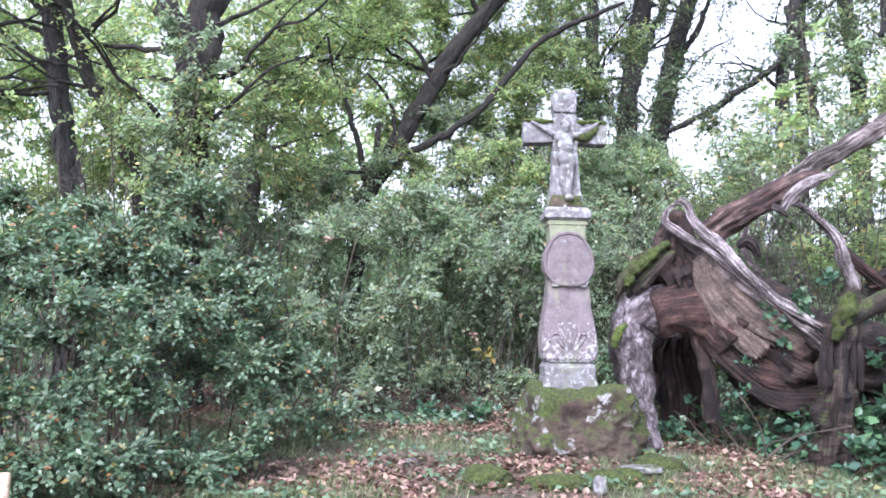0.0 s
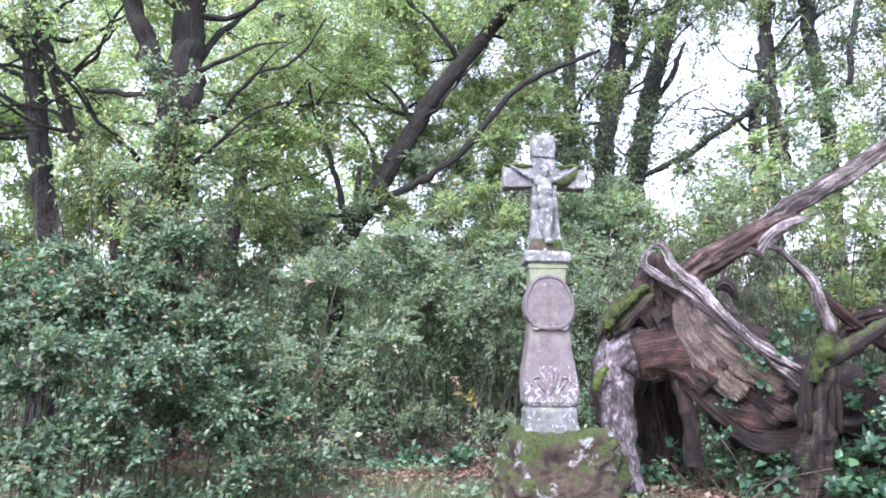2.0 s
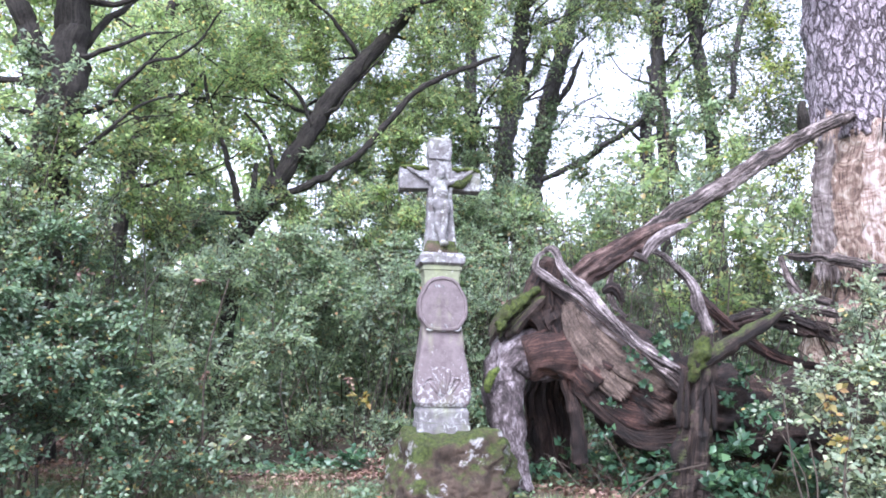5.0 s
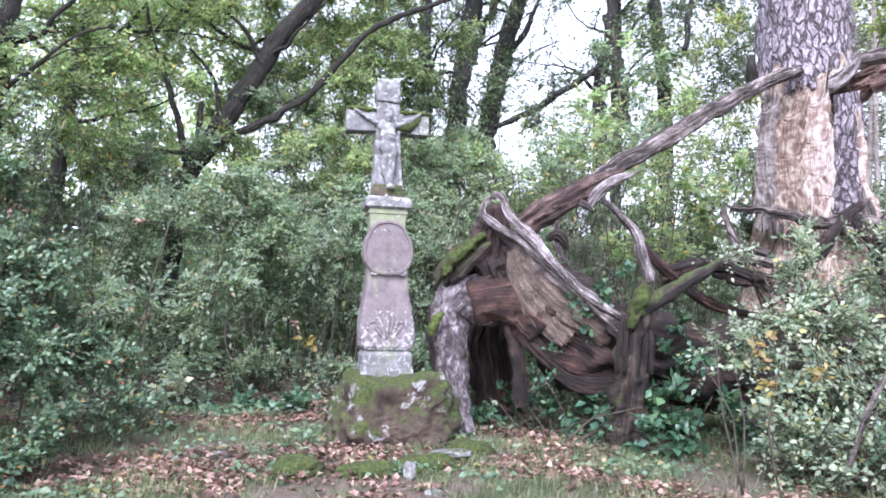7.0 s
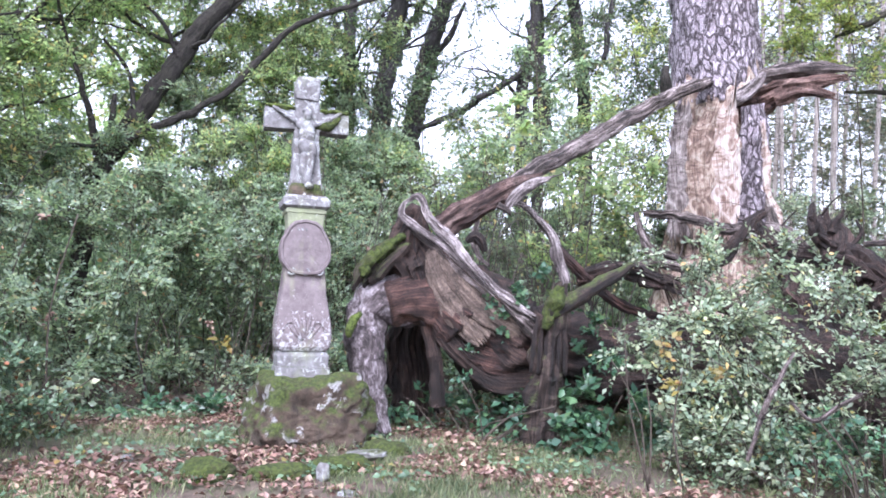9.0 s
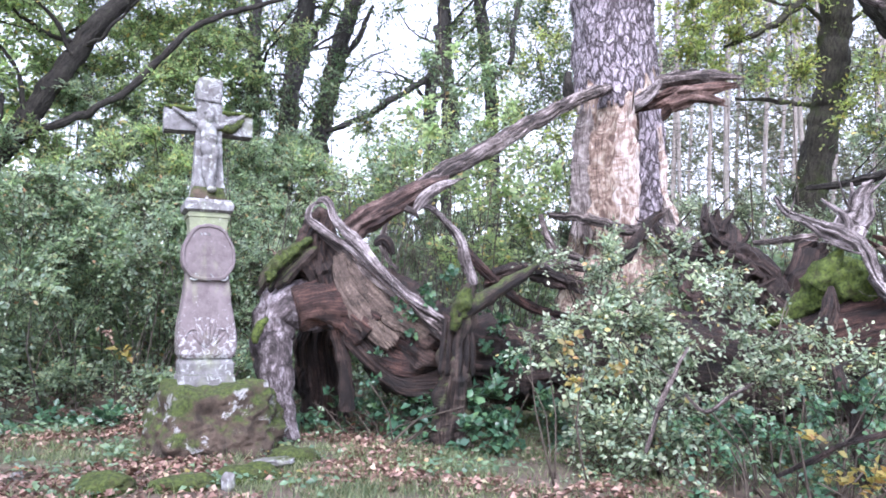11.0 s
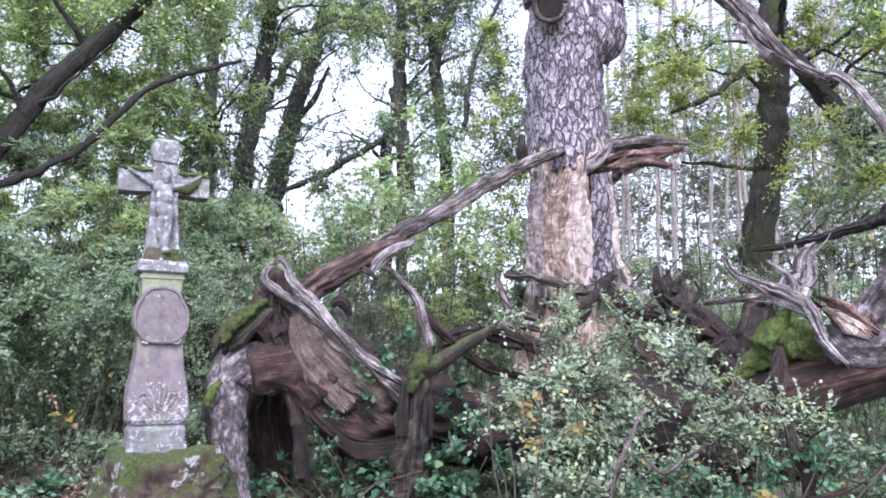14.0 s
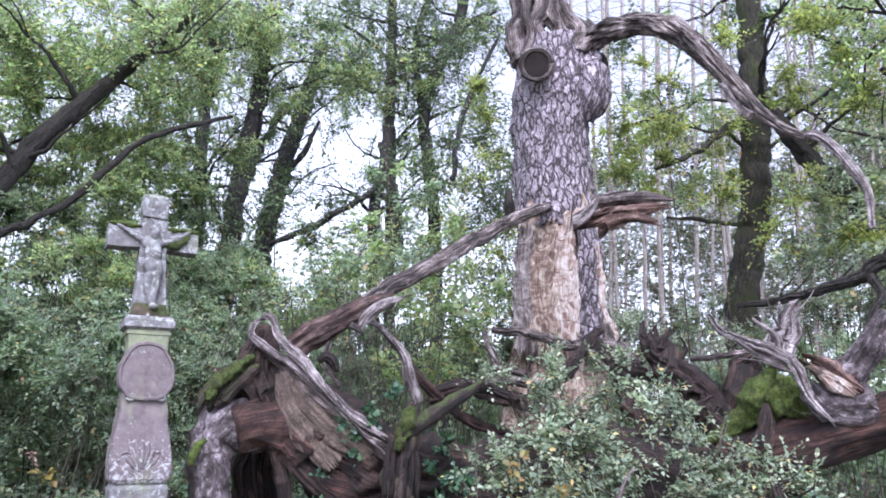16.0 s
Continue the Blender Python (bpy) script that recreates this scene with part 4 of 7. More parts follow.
    slab("mossy_flap", [(2.25, 7.52, 2.28, 0.069), (2.10, 7.53, 2.19, 0.136), (1.95, 7.55, 2.05, 0.170), (1.82, 7.57, 1.91, 0.158), (1.76, 7.55, 1.81, 0.090)], MOSSWOOD, t, "dark torn flap under green moss", face=(-0.5, -0.7, 0.6), thick=0.06, across=18, step=0.025, groove=0.35, seed=31.0)
    # shade under the flap is put into the wood colour
    tube("flap_underside", [(2.32, 7.67, 2.17, 0.151), (2.16, 7.67, 2.08, 0.150), (2.00, 7.68, 1.97, 0.115), (1.87, 7.68, 1.85, 0.069)], BROWNWOOD, t, "torn underside, wood colour darkened for shade", sides=18, step=0.04, rough=0.4, freq=5, ridges=5, ridge=0.2, jag=0.08)
    tube("moss", [(2.16, 7.45, 2.27, 0.028), (2.04, 7.45, 2.19, 0.045), (1.89, 7.46, 2.06, 0.056), (1.78, 7.46, 1.93, 0.055), (1.74, 7.43, 1.83, 0.028)], MOSS, t, "green moss cushion", sides=20, step=0.02, rough=0.9, freq=18)
    tube("moss", [(1.65, 7.49, 1.24, 0.022), (1.65, 7.48, 1.34, 0.049), (1.69, 7.46, 1.42, 0.044), (1.75, 7.44, 1.48, 0.022)], MOSS_FRESH, t, "green moss cushion", sides=14, step=0.03, rough=0.5, freq=14)
    tube("rear_stem", [(4.31, 7.88, 0.98, 0.320), (4.86, 7.33, 1.05, 0.385), (5.49, 6.77, 1.00, 0.433), (6.11, 6.11, 0.90, 0.449), (6.58, 5.48, 0.87, 0.383), (6.92, 5.06, 1.04, 0.319)], BROWNWOOD, t, "dark rotten stem running on behind the shrubs", sides=48, step=0.06, rough=0.35, freq=2.6, ridges=14, ridge=0.18, twist=0.8)
    return t


build_fallen_trunk()

limb = thing("fallen_limb", "long broken brown oak limb leaning from the trunk to the oak", "fallen limb")
tube("limb", [(2.53, 7.59, 2.34, 0.126), (2.72, 7.54, 2.49, 0.126), (2.95, 7.48, 2.63, 0.116), (3.17, 7.42, 2.77, 0.105), (3.37, 7.37, 2.88, 0.085), (3.57, 7.33, 2.96, 0.032)], REDLIMB, limb, "brown barkless thick end", sides=30, step=0.03, rough=0.22, freq=5, ridges=10, ridge=0.24, twist=1.0, jag=0.12, strands=6)
tube("upper_limb", [(3.25, 7.53, 2.86, 0.072), (3.68, 7.79, 3.11, 0.087), (4.17, 8.02, 3.39, 0.091), (4.72, 8.23, 3.73, 0.095), (5.30, 8.42, 4.09, 0.085), (5.92, 8.61, 4.45, 0.081), (6.49, 8.82, 4.75, 0.084), (6.95, 9.07, 4.94, 0.063)], DEADWOOD, limb, "long grey-brown upper limb", sides=24, step=0.05, rough=0.2, freq=5, ridges=7, ridge=0.22, twist=1.2, jag=0.1, strands=6, kink=0.35)
slab("split_peel", [(3.15, 7.23, 2.57, 0.029), (3.21, 7.19, 2.68, 0.051), (3.29, 7.14, 2.77, 0.063), (3.41, 7.08, 2.85, 0.051), (3.55, 7.03, 2.90, 0.017)], SILVERWOOD, limb, "pale split peel of wood", face=(-0.2, -1, 0.5), thick=0.02, across=10, step=0.02)
tube("broken_fork", [(3.07, 7.25, 2.62, 0.034), (3.16, 7.23, 2.57, 0.029), (3.20, 7.22, 2.51, 0.011)], DEADWOOD, limb, "pale split fork", sides=8, step=0.03, rough=0.3, freq=8, ridges=3, ridge=0.2)

snag = thing("dead_branch", "forked grey dead branch hanging over the trunk", "dead branch", "dead branches")
tube("stem", [(3.35, 7.80, 2.74, 0.014), (3.55, 7.78, 2.74, 0.030), (3.72, 7.70, 2.58, 0.038), (3.87, 7.63, 2.37, 0.047), (3.92, 7.61, 2.15, 0.059), (4.00, 7.57, 1.87, 0.042)], SILVERWOOD, snag, sides=10, step=0.04, rough=0.35, freq=8, ridges=4, ridge=0.3, twist=3)
tube("side_branch", [(3.89, 7.62, 2.30, 0.038), (4.13, 7.61, 2.06, 0.051), (4.48, 7.66, 1.82, 0.056), (4.83, 7.69, 1.64, 0.053), (5.26, 7.65, 1.55, 0.036)], REDWOOD, snag, "reddish stripped branch", sides=10, step=0.05, rough=0.3, freq=7, ridges=4, ridge=0.3, twist=3)
tube("side_branch", [(3.15, 8.04, 2.59, 0.021), (3.11, 8.06, 2.37, 0.034), (3.16, 8.04, 2.18, 0.026), (3.24, 7.90, 2.05, 0.013)], DEADWOOD, snag, sides=8, step=0.04, rough=0.35, freq=8, ridges=4, ridge=0.3, twist=3)

post = thing("mossy_stump", "splintered mossy branch stump with a side limb", "stump")
tube("stump", [(3.47, 7.04, 0.26, 0.175), (3.48, 6.99, 0.64, 0.158), (3.47, 6.91, 0.92, 0.141), (3.48, 6.88, 1.15, 0.119), (3.50, 6.85, 1.40, 0.108), (3.53, 6.81, 1.61, 0.092), (3.56, 6.78, 1.80, 0.043)], MOSSWOOD, post, "brown splintered stump under moss", sides=22, step=0.03, rough=0.35, freq=6, ridges=10, ridge=0.4, jag=0.1, strands=9)
tube("moss", [(3.38, 6.76, 1.37, 0.032), (3.42, 6.73, 1.50, 0.069), (3.45, 6.71, 1.63, 0.080), (3.50, 6.68, 1.78, 0.037)], MOSS, post, "green moss cushion", sides=18, step=0.025, rough=0.7, freq=16)
tube("side_limb", [(3.40, 6.76, 1.52, 0.064), (3.59, 6.76, 1.61, 0.076), (3.82, 6.74, 1.76, 0.065), (4.08, 6.72, 1.89, 0.055), (4.29, 6.71, 2.03, 0.028)], MOSSWOOD, post, "mossy side limb", sides=14, step=0.03, rough=0.25, freq=7, ridges=4, ridge=0.15, kink=0.3)
tube("shred", [(3.29, 6.86, 0.96, 0.021), (3.30, 6.83, 1.23, 0.027), (3.33, 6.79, 1.50, 0.011)], BROWNWOOD, post, sides=7, step=0.04, rough=0.4, freq=9, ridges=3, ridge=0.2, seed=0)
tube("shred", [(3.36, 6.85, 0.95, 0.021), (3.36, 6.81, 1.28, 0.027), (3.38, 6.78, 1.43, 0.011)], BROWNWOOD, post, sides=7, step=0.04, rough=0.4, freq=9, ridges=3, ridge=0.2, seed=1)
tube("shred", [(3.42, 6.83, 0.94, 0.021), (3.42, 6.80, 1.23, 0.027), (3.43, 6.78, 1.35, 0.011)], BROWNWOOD, post, sides=7, step=0.04, rough=0.4, freq=9, ridges=3, ridge=0.2, seed=2)
tube("shred", [(3.48, 6.81, 0.97, 0.021), (3.47, 6.78, 1.28, 0.027), (3.47, 6.75, 1.50, 0.011)], BROWNWOOD, post, sides=7, step=0.04, rough=0.4, freq=9, ridges=3, ridge=0.2, seed=3)
tube("shred", [(3.54, 6.79, 0.96, 0.021), (3.53, 6.76, 1.24, 0.027), (3.52, 6.74, 1.43, 0.011)], BROWNWOOD, post, sides=7, step=0.04, rough=0.4, freq=9, ridges=3, ridge=0.2, seed=4)
tube("shred", [(3.60, 6.78, 0.94, 0.021), (3.58, 6.74, 1.28, 0.027), (3.57, 6.74, 1.36, 0.011)], BROWNWOOD, post, sides=7, step=0.04, rough=0.4, freq=9, ridges=3, ridge=0.2, seed=5)



# ---- the old oak ----
def build_oak():
    oak = thing("old_oak", "huge half-dead oak trunk with plated bark and a stripped foot", "tree")
    axis = [(7.34, 9.57, 2.17, 0.761), (7.41, 9.53, 3.02, 0.666), (7.44, 9.50, 3.91, 0.630), (7.43, 9.51, 4.83, 0.595), (7.41, 9.52, 5.79, 0.581), (7.42, 9.51, 6.79, 0.610), (7.47, 9.48, 7.50, 0.592), (7.46, 9.49, 7.98, 0.563)]
    x, y, z, r = axis[0]
    foot = [(x, y, lie(x, y) - 0.3, r * 1.35)] + axis
    tucked = foot[:5] + [(*foot[5][:3], foot[5][3] * 0.8)]
    v, f, uv = tube_data(tucked, sides=96, step=0.05, rough=0.12, freq=1.6, ridges=9, ridge=0.1, twist=0.2, seed=3)
    mesh_object("bare_foot", v, f, OAK_BARE, oak, uv, True, "pale cream and brown stripped wood")
    # bark sheath with a ragged lower edge
    grown = [(a, b, c, q * 1.06) for a, b, c, q in axis[2:]]
    v, f, uv = tube_data(grown, sides=72, step=0.05, rough=0.12, freq=2.2, seed=5)
    keep = []
    for q in f:
        p = np.mean([v[k] for k in q], axis=0)
        az = math.atan2(p[1] - y, p[0] - x)
        low = axis[3][2] - 0.15 + 0.4 * noise.noise(Vector((az * 1.7, 2.0, 0))) + 0.2 * noise.noise(Vector((az * 6, 5.0, 0)))
        if p[2] > low:
            keep.append(q)
    bark = mesh_object("bark", v, keep, OAK_BARK, oak, uv, True, "lilac-grey plated bark")
    th = bark.modifiers.new("thick", "SOLIDIFY")
    th.thickness, th.offset = 0.05, -1
    slab("stripped_face", [(6.83, 8.46, 4.51, 0.057), (6.84, 8.52, 4.29, 0.138), (6.87, 8.63, 3.85, 0.203), (6.94, 8.73, 3.38, 0.203), (7.05, 8.87, 2.72, 0.211)], OAK_CREAM, oak, "cream fresh-stripped wood", face=(-0.45, -0.85, 0.1), thick=0.035, across=30, step=0.035, groove=0.9, bow=0.16, fray=0.3, ragged=0.7, seed=2, smooth=True)
    slab("stripped_face", [(6.61, 8.60, 4.33, 0.081), (6.57, 8.70, 4.04, 0.162), (6.61, 8.81, 3.61, 0.194), (6.68, 8.88, 3.22, 0.194), (6.76, 8.99, 2.71, 0.194)], OAK_BARE, oak, "tan and brown stripped wood", face=(-0.45, -0.85, 0.1), thick=0.035, across=30, step=0.035, groove=0.9, bow=0.16, fray=0.3, ragged=0.7, seed=7, smooth=True)
    slab("stripped_face", [(6.33, 8.75, 4.45, 0.065), (6.34, 8.85, 4.09, 0.138), (6.38, 8.96, 3.62, 0.154), (6.46, 9.04, 3.23, 0.162), (6.55, 9.14, 2.72, 0.195)], OAK_GREY, oak, "grey weathered stripped wood", face=(-0.45, -0.85, 0.1), thick=0.035, across=30, step=0.035, groove=0.9, bow=0.16, fray=0.3, ragged=0.7, seed=12, smooth=True)
    slab("stripped_face", [(7.25, 8.32, 4.10, 0.032), (7.34, 8.39, 3.69, 0.057), (7.39, 8.46, 3.37, 0.065), (7.51, 8.47, 3.10, 0.065), (7.67, 8.50, 2.71, 0.073)], OAK_CREAM, oak, "pale edge of the stripped root", face=(-0.45, -0.85, 0.1), thick=0.035, across=30, step=0.035, groove=0.9, bow=0.16, fray=0.3, ragged=0.7, seed=17, smooth=True)
    tube("bark_lobe", [(7.19, 8.45, 4.48, 0.148), (7.28, 8.51, 4.12, 0.181), (7.31, 8.61, 3.73, 0.197), (7.34, 8.71, 3.33, 0.214), (7.45, 8.81, 2.77, 0.280)], OAK_BARK, oak, "lilac-grey bark left on one side of the foot", sides=30, step=0.05, rough=0.25, freq=4, ridges=4, ridge=0.1)
    # burl and sawn knot
    tube("burl", [(7.83, 9.00, 7.57, 0.243), (7.77, 8.79, 7.06, 0.273), (7.74, 8.81, 6.72, 0.235), (7.73, 8.96, 6.48, 0.109)], OAK_BARK, oak, "swollen burl", sides=18, step=0.05, rough=0.3, freq=5)
    k = [(6.95, 9.18, 7.36, 0.237), (6.73, 8.91, 7.20, 0.239), (6.67, 8.83, 7.16, 0.228)]
    knot = tube("sawn_knot", k, OAK_BARK, oak, "sawn branch stub with a rim of bark", sides=20, step=0.04, rough=0.1, freq=6)
    c = k[2]
    d = Vector(k[2][:3]) - Vector(k[0][:3])
    bm = bmesh.new()
    bmesh.ops.create_circle(bm, cap_ends=True, segments=24, radius=c[3] * 0.78, matrix=Matrix.Translation(Vector(c[:3]) + d.normalized() * 0.04) @ d.to_track_quat("Z", "Y").to_matrix().to_4x4())
    bmesh.ops.solidify(bm, geom=bm.faces[:], thickness=0.03)
    part("cut_face", bm, BROWNWOOD, knot, "dark weathered cut face", False)
    ring = []
    for q in range(25):
        a = 2 * math.pi * q / 24
        p = Matrix.Translation(c[:3]) @ d.to_track_quat("Z", "Y").to_matrix().to_4x4() @ Vector((c[3] * math.cos(a), c[3] * math.sin(a), 0.02))
        ring.append((*p, 0.045))
    tube("rim", ring, DEADWOOD, knot, "pale healed rim", sides=8, step=0.05, rough=0.3, freq=8)
    # gnarled dead crown
    for line in ([(6.99, 9.65, 7.67, 0.209), (6.92, 9.69, 8.20, 0.192), (7.01, 9.63, 8.63, 0.174), (6.93, 9.69, 9.52, 0.157), (7.02, 9.62, 10.65, 0.120)], [(7.20, 9.37, 7.75, 0.169), (7.10, 9.45, 8.23, 0.161), (7.24, 9.34, 8.64, 0.153), (7.17, 9.39, 9.52, 0.136), (7.40, 9.22, 10.62, 0.099)],
                 [(7.38, 9.23, 7.73, 0.150), (7.43, 9.19, 8.14, 0.141), (7.33, 9.27, 8.58, 0.143), (7.61, 9.18, 9.32, 0.116)], [(7.60, 9.06, 7.70, 0.187), (7.68, 8.99, 8.05, 0.169), (7.51, 9.13, 8.39, 0.133), (7.42, 9.20, 8.83, 0.096)],
                 [(6.85, 9.37, 7.61, 0.074), (6.91, 9.27, 7.99, 0.074), (6.85, 9.32, 8.41, 0.075), (6.95, 9.30, 9.07, 0.067)], [(7.64, 8.90, 7.68, 0.083), (7.76, 8.80, 7.92, 0.102), (7.80, 8.90, 8.24, 0.066)]):
        tube("dead_stem", line, DEADWOOD, oak, "twisted grey dead wood", sides=14, step=0.06, rough=0.3, freq=4, ridges=6, ridge=0.25, twist=2.5, seed=line[0][0])
    arch = tube("great_limb", [(7.77, 9.05, 7.84, 0.167), (7.86, 8.58, 7.91, 0.163), (7.98, 7.92, 7.76, 0.149), (8.11, 7.37, 7.41, 0.143), (8.20, 6.96, 6.88, 0.126), (8.26, 6.58, 6.28, 0.104), (8.36, 6.30, 5.77, 0.084), (8.47, 6.00, 5.37, 0.059), (8.55, 5.71, 5.14, 0.047)], DEADWOOD, oak, "great arching bare grey limb", sides=30, step=0.05, rough=0.22, freq=4, ridges=8, ridge=0.28, twist=1.5)
    tube("limb_end", [(8.53, 5.74, 5.17, 0.057), (8.56, 5.61, 5.14, 0.063), (8.61, 5.44, 4.93, 0.055), (8.62, 5.24, 4.58, 0.054), (8.60, 5.09, 4.25, 0.046), (8.55, 5.07, 3.80, 0.032)], SILVERWOOD, arch, "pale limb end", sides=12, step=0.05, rough=0.3, freq=6, ridges=4, ridge=0.25, twist=2)
    tube("spur", [(8.55, 5.71, 5.14, 0.057), (8.59, 5.65, 5.28, 0.036), (8.61, 5.62, 5.35, 0.014)], SILVERWOOD, arch, sides=8, step=0.04, strands=0)
    tube("spur", [(8.21, 6.64, 6.21, 0.070), (8.21, 6.49, 5.90, 0.068), (8.25, 6.28, 5.61, 0.045)], SILVERWOOD, arch, sides=8, step=0.04, rough=0.3, ridges=3, ridge=0.3, strands=0)
    tube("dark_stub", [(7.84, 8.99, 7.68, 0.084), (8.01, 8.85, 7.62, 0.075), (7.98, 8.74, 7.41, 0.046)], BARK, oak, sides=9, step=0.05)
    # broken limb on the flank
    s = tube("broken_limb", [(7.39, 9.10, 4.54, 0.209), (7.53, 8.73, 4.64, 0.178), (7.66, 8.35, 4.74, 0.121), (7.77, 7.99, 4.72, 0.091), (7.97, 7.65, 4.71, 0.032)], DRYRED, oak, "reddish broken limb with torn ends", sides=20, step=0.05, rough=0.3, freq=5, ridges=7, ridge=0.35, twist=1.0, jag=0.2)
    tube("torn_end", [(7.48, 8.64, 4.97, 0.085), (7.67, 8.34, 4.98, 0.101), (7.83, 7.92, 4.90, 0.074), (8.04, 7.58, 4.80, 0.024)], DEADWOOD, s, "dark torn upper splinter", sides=12, step=0.05, rough=0.3, freq=6, ridges=5, ridge=0.35, jag=0.15)
    tube("torn_end", [(7.59, 8.41, 4.61, 0.100), (7.70, 8.05, 4.62, 0.082), (7.86, 7.76, 4.48, 0.032)], DRYRED, s, sides=12, step=0.05, rough=0.3, freq=6, ridges=5, ridge=0.35, jag=0.15)
    tube("torn_collar", [(7.15, 8.78, 4.65, 0.084), (7.22, 8.60, 4.70, 0.092), (7.32, 8.45, 4.85, 0.067), (7.39, 8.46, 4.95, 0.025)], SILVERWOOD, s, "pale torn collar", sides=10, step=0.04, rough=0.3, freq=6, ridges=3, ridge=0.3)
    tube("old_stub", [(6.77, 9.80, 5.01, 0.081), (6.68, 9.73, 5.21, 0.081), (6.70, 9.72, 5.37, 0.045)], BARK, oak, sides=10, step=0.04, rough=0.4)
    tube("root_spur", [(7.48, 8.64, 3.37, 0.099), (7.49, 8.50, 2.98, 0.073), (7.50, 8.36, 2.68, 0.056)], DEADWOOD, oak, sides=10, step=0.05, ridges=4, ridge=0.3)
    return oak


build_oak()


# ---- tangle of dead limbs at the oak's foot ----
def dead(label, line, mat=None, sides=12, extra=(), **kw):
    t = thing("dead_limb", label, "dead branch", "dead limbs at the oak")
    o = dict(step=0.05, rough=0.3, freq=5, ridges=6, ridge=0.3, twist=2.0, jag=0.12, seed=line[0][0], strands=5, kink=0.9)
    o.update(kw)
    tube("limb", [(x, y, z, r * 0.78) for x, y, z, r in line], mat or DEADWOOD, t, sides=sides + 8, **o)
    for e in extra:
        tube("side_branch", [(x, y, z, r * 0.75) for x, y, z, r in e], mat or DEADWOOD, t, sides=14, step=0.05, rough=0.3, freq=7, ridges=4, ridge=0.3, seed=e[0][0], strands=3, kink=1.0)
    rng = random.Random(int(abs(line[0][0] * 97)))
    for k in range(5):
        x, y, z, r = line[rng.randrange(len(line))]
        az, up = rng.uniform(0, 6.28), rng.uniform(-0.2, 0.9)
        d = rng.uniform(0.08, 0.2)
        run = [(x, y, z, min(0.02, r * 0.3))]
        for g in range(3):
            a = run[-1]
            az += rng.uniform(-0.7, 0.7)
            run.append((a[0] + d * math.cos(az), a[1] + d * math.sin(az), a[2] + d * up + rng.uniform(-0.05, 0.05), a[3] * 0.6))
        tube("splinter", run, mat or DEADWOOD, t, sides=6, step=0.05, rough=0.4, freq=9)
    return t


dead("grey weathered limb lying before the oak", [(5.68, 8.72, 2.91, 0.038), (5.94, 8.43, 2.87, 0.075), (6.18, 8.13, 2.77, 0.081), (6.40, 7.84, 2.66, 0.072), (6.72, 7.45, 2.65, 0.064), (6.85, 7.20, 2.35, 0.069)], DEADWOOD, 12, [[(6.46, 7.79, 2.67, 0.051), (6.63, 7.66, 2.81, 0.043), (6.72, 7.58, 2.92, 0.014)]])
dead("grey splintered branch with upright prongs", [(5.16, 8.09, 2.81, 0.035), (5.24, 8.05, 2.56, 0.049), (5.36, 7.97, 2.32, 0.076), (5.65, 7.90, 2.26, 0.049)], DEADWOOD, 10, [[(4.91, 7.89, 2.06, 0.040), (5.25, 7.80, 2.20, 0.061), (5.69, 7.62, 2.07, 0.061)]])
dead("brown curved limb half under leaves", [(5.29, 7.29, 1.87, 0.064), (5.57, 7.22, 2.13, 0.091), (5.82, 7.16, 2.36, 0.085), (6.11, 7.18, 2.65, 0.061), (6.26, 7.18, 2.76, 0.027)], BROWNWOOD, 14)
dead("dark rotten limb sloping down from the oak", [(6.47, 7.53, 2.71, 0.071), (6.45, 7.16, 2.33, 0.108), (6.31, 6.75, 1.84, 0.128), (6.25, 6.53, 1.52, 0.086)], BROWNWOOD, 14, [[(6.40, 7.20, 2.40, 0.068), (6.66, 6.83, 2.17, 0.079), (6.81, 6.55, 1.96, 0.065)]])
dead("thick dark broken log with jagged end", [(6.79, 5.84, 1.57, 0.178), (6.73, 6.06, 1.84, 0.183), (6.69, 6.39, 2.23, 0.178), (6.61, 6.60, 2.44, 0.169), (6.60, 6.75, 2.62, 0.119)], BROWNWOOD, 20, [[(6.57, 6.51, 2.46, 0.064), (6.62, 6.46, 2.62, 0.039), (6.65, 6.42, 2.72, 0.013)], [(6.69, 6.38, 2.33, 0.038), (6.76, 6.31, 2.45, 0.026), (6.73, 6.35, 2.61, 0.013)]], jag=0.3)
dead("thin pale fallen branch", [(7.21, 6.71, 2.40, 0.034), (7.47, 6.43, 2.44, 0.040), (7.64, 6.08, 2.46, 0.039), (7.78, 5.75, 2.32, 0.032)], DEADWOOD, 9)
dead("dark stump behind the mossy log", [(7.08, 6.12, 1.40, 0.284), (7.14, 6.05, 1.82, 0.249), (7.20, 5.98, 2.12, 0.213), (7.29, 5.88, 2.31, 0.125)], BROWNWOOD, 18, jag=0.2)
dead("brown fallen limb lying behind the pale shrub", [(4.21, 7.71, 1.97, 0.088), (4.71, 7.43, 2.02, 0.114), (5.29, 7.17, 1.84, 0.114), (5.77, 6.81, 1.59, 0.136), (6.26, 6.38, 1.40, 0.146), (6.59, 5.91, 1.34, 0.141)], BROWNWOOD, 14, [[(6.22, 6.15, 1.57, 0.053), (6.43, 5.94, 1.80, 0.047), (6.57, 5.79, 1.91, 0.024)]])

log = thing("mossy_log", "thick reddish-brown fallen log with bright green moss and a broken top", "fallen log")
tube("log", [(6.32, 5.47, 1.18, 0.219), (6.60, 5.15, 1.34, 0.248), (6.85, 4.83, 1.47, 0.244), (7.10, 4.47, 1.59, 0.218), (7.30, 3.95, 1.72, 0.218), (7.39, 3.34, 1.83, 0.213)], REDWOOD, log, "reddish rotten log", sides=30, step=0.06, rough=0.25, freq=3, ridges=9, ridge=0.15, twist=0.8)
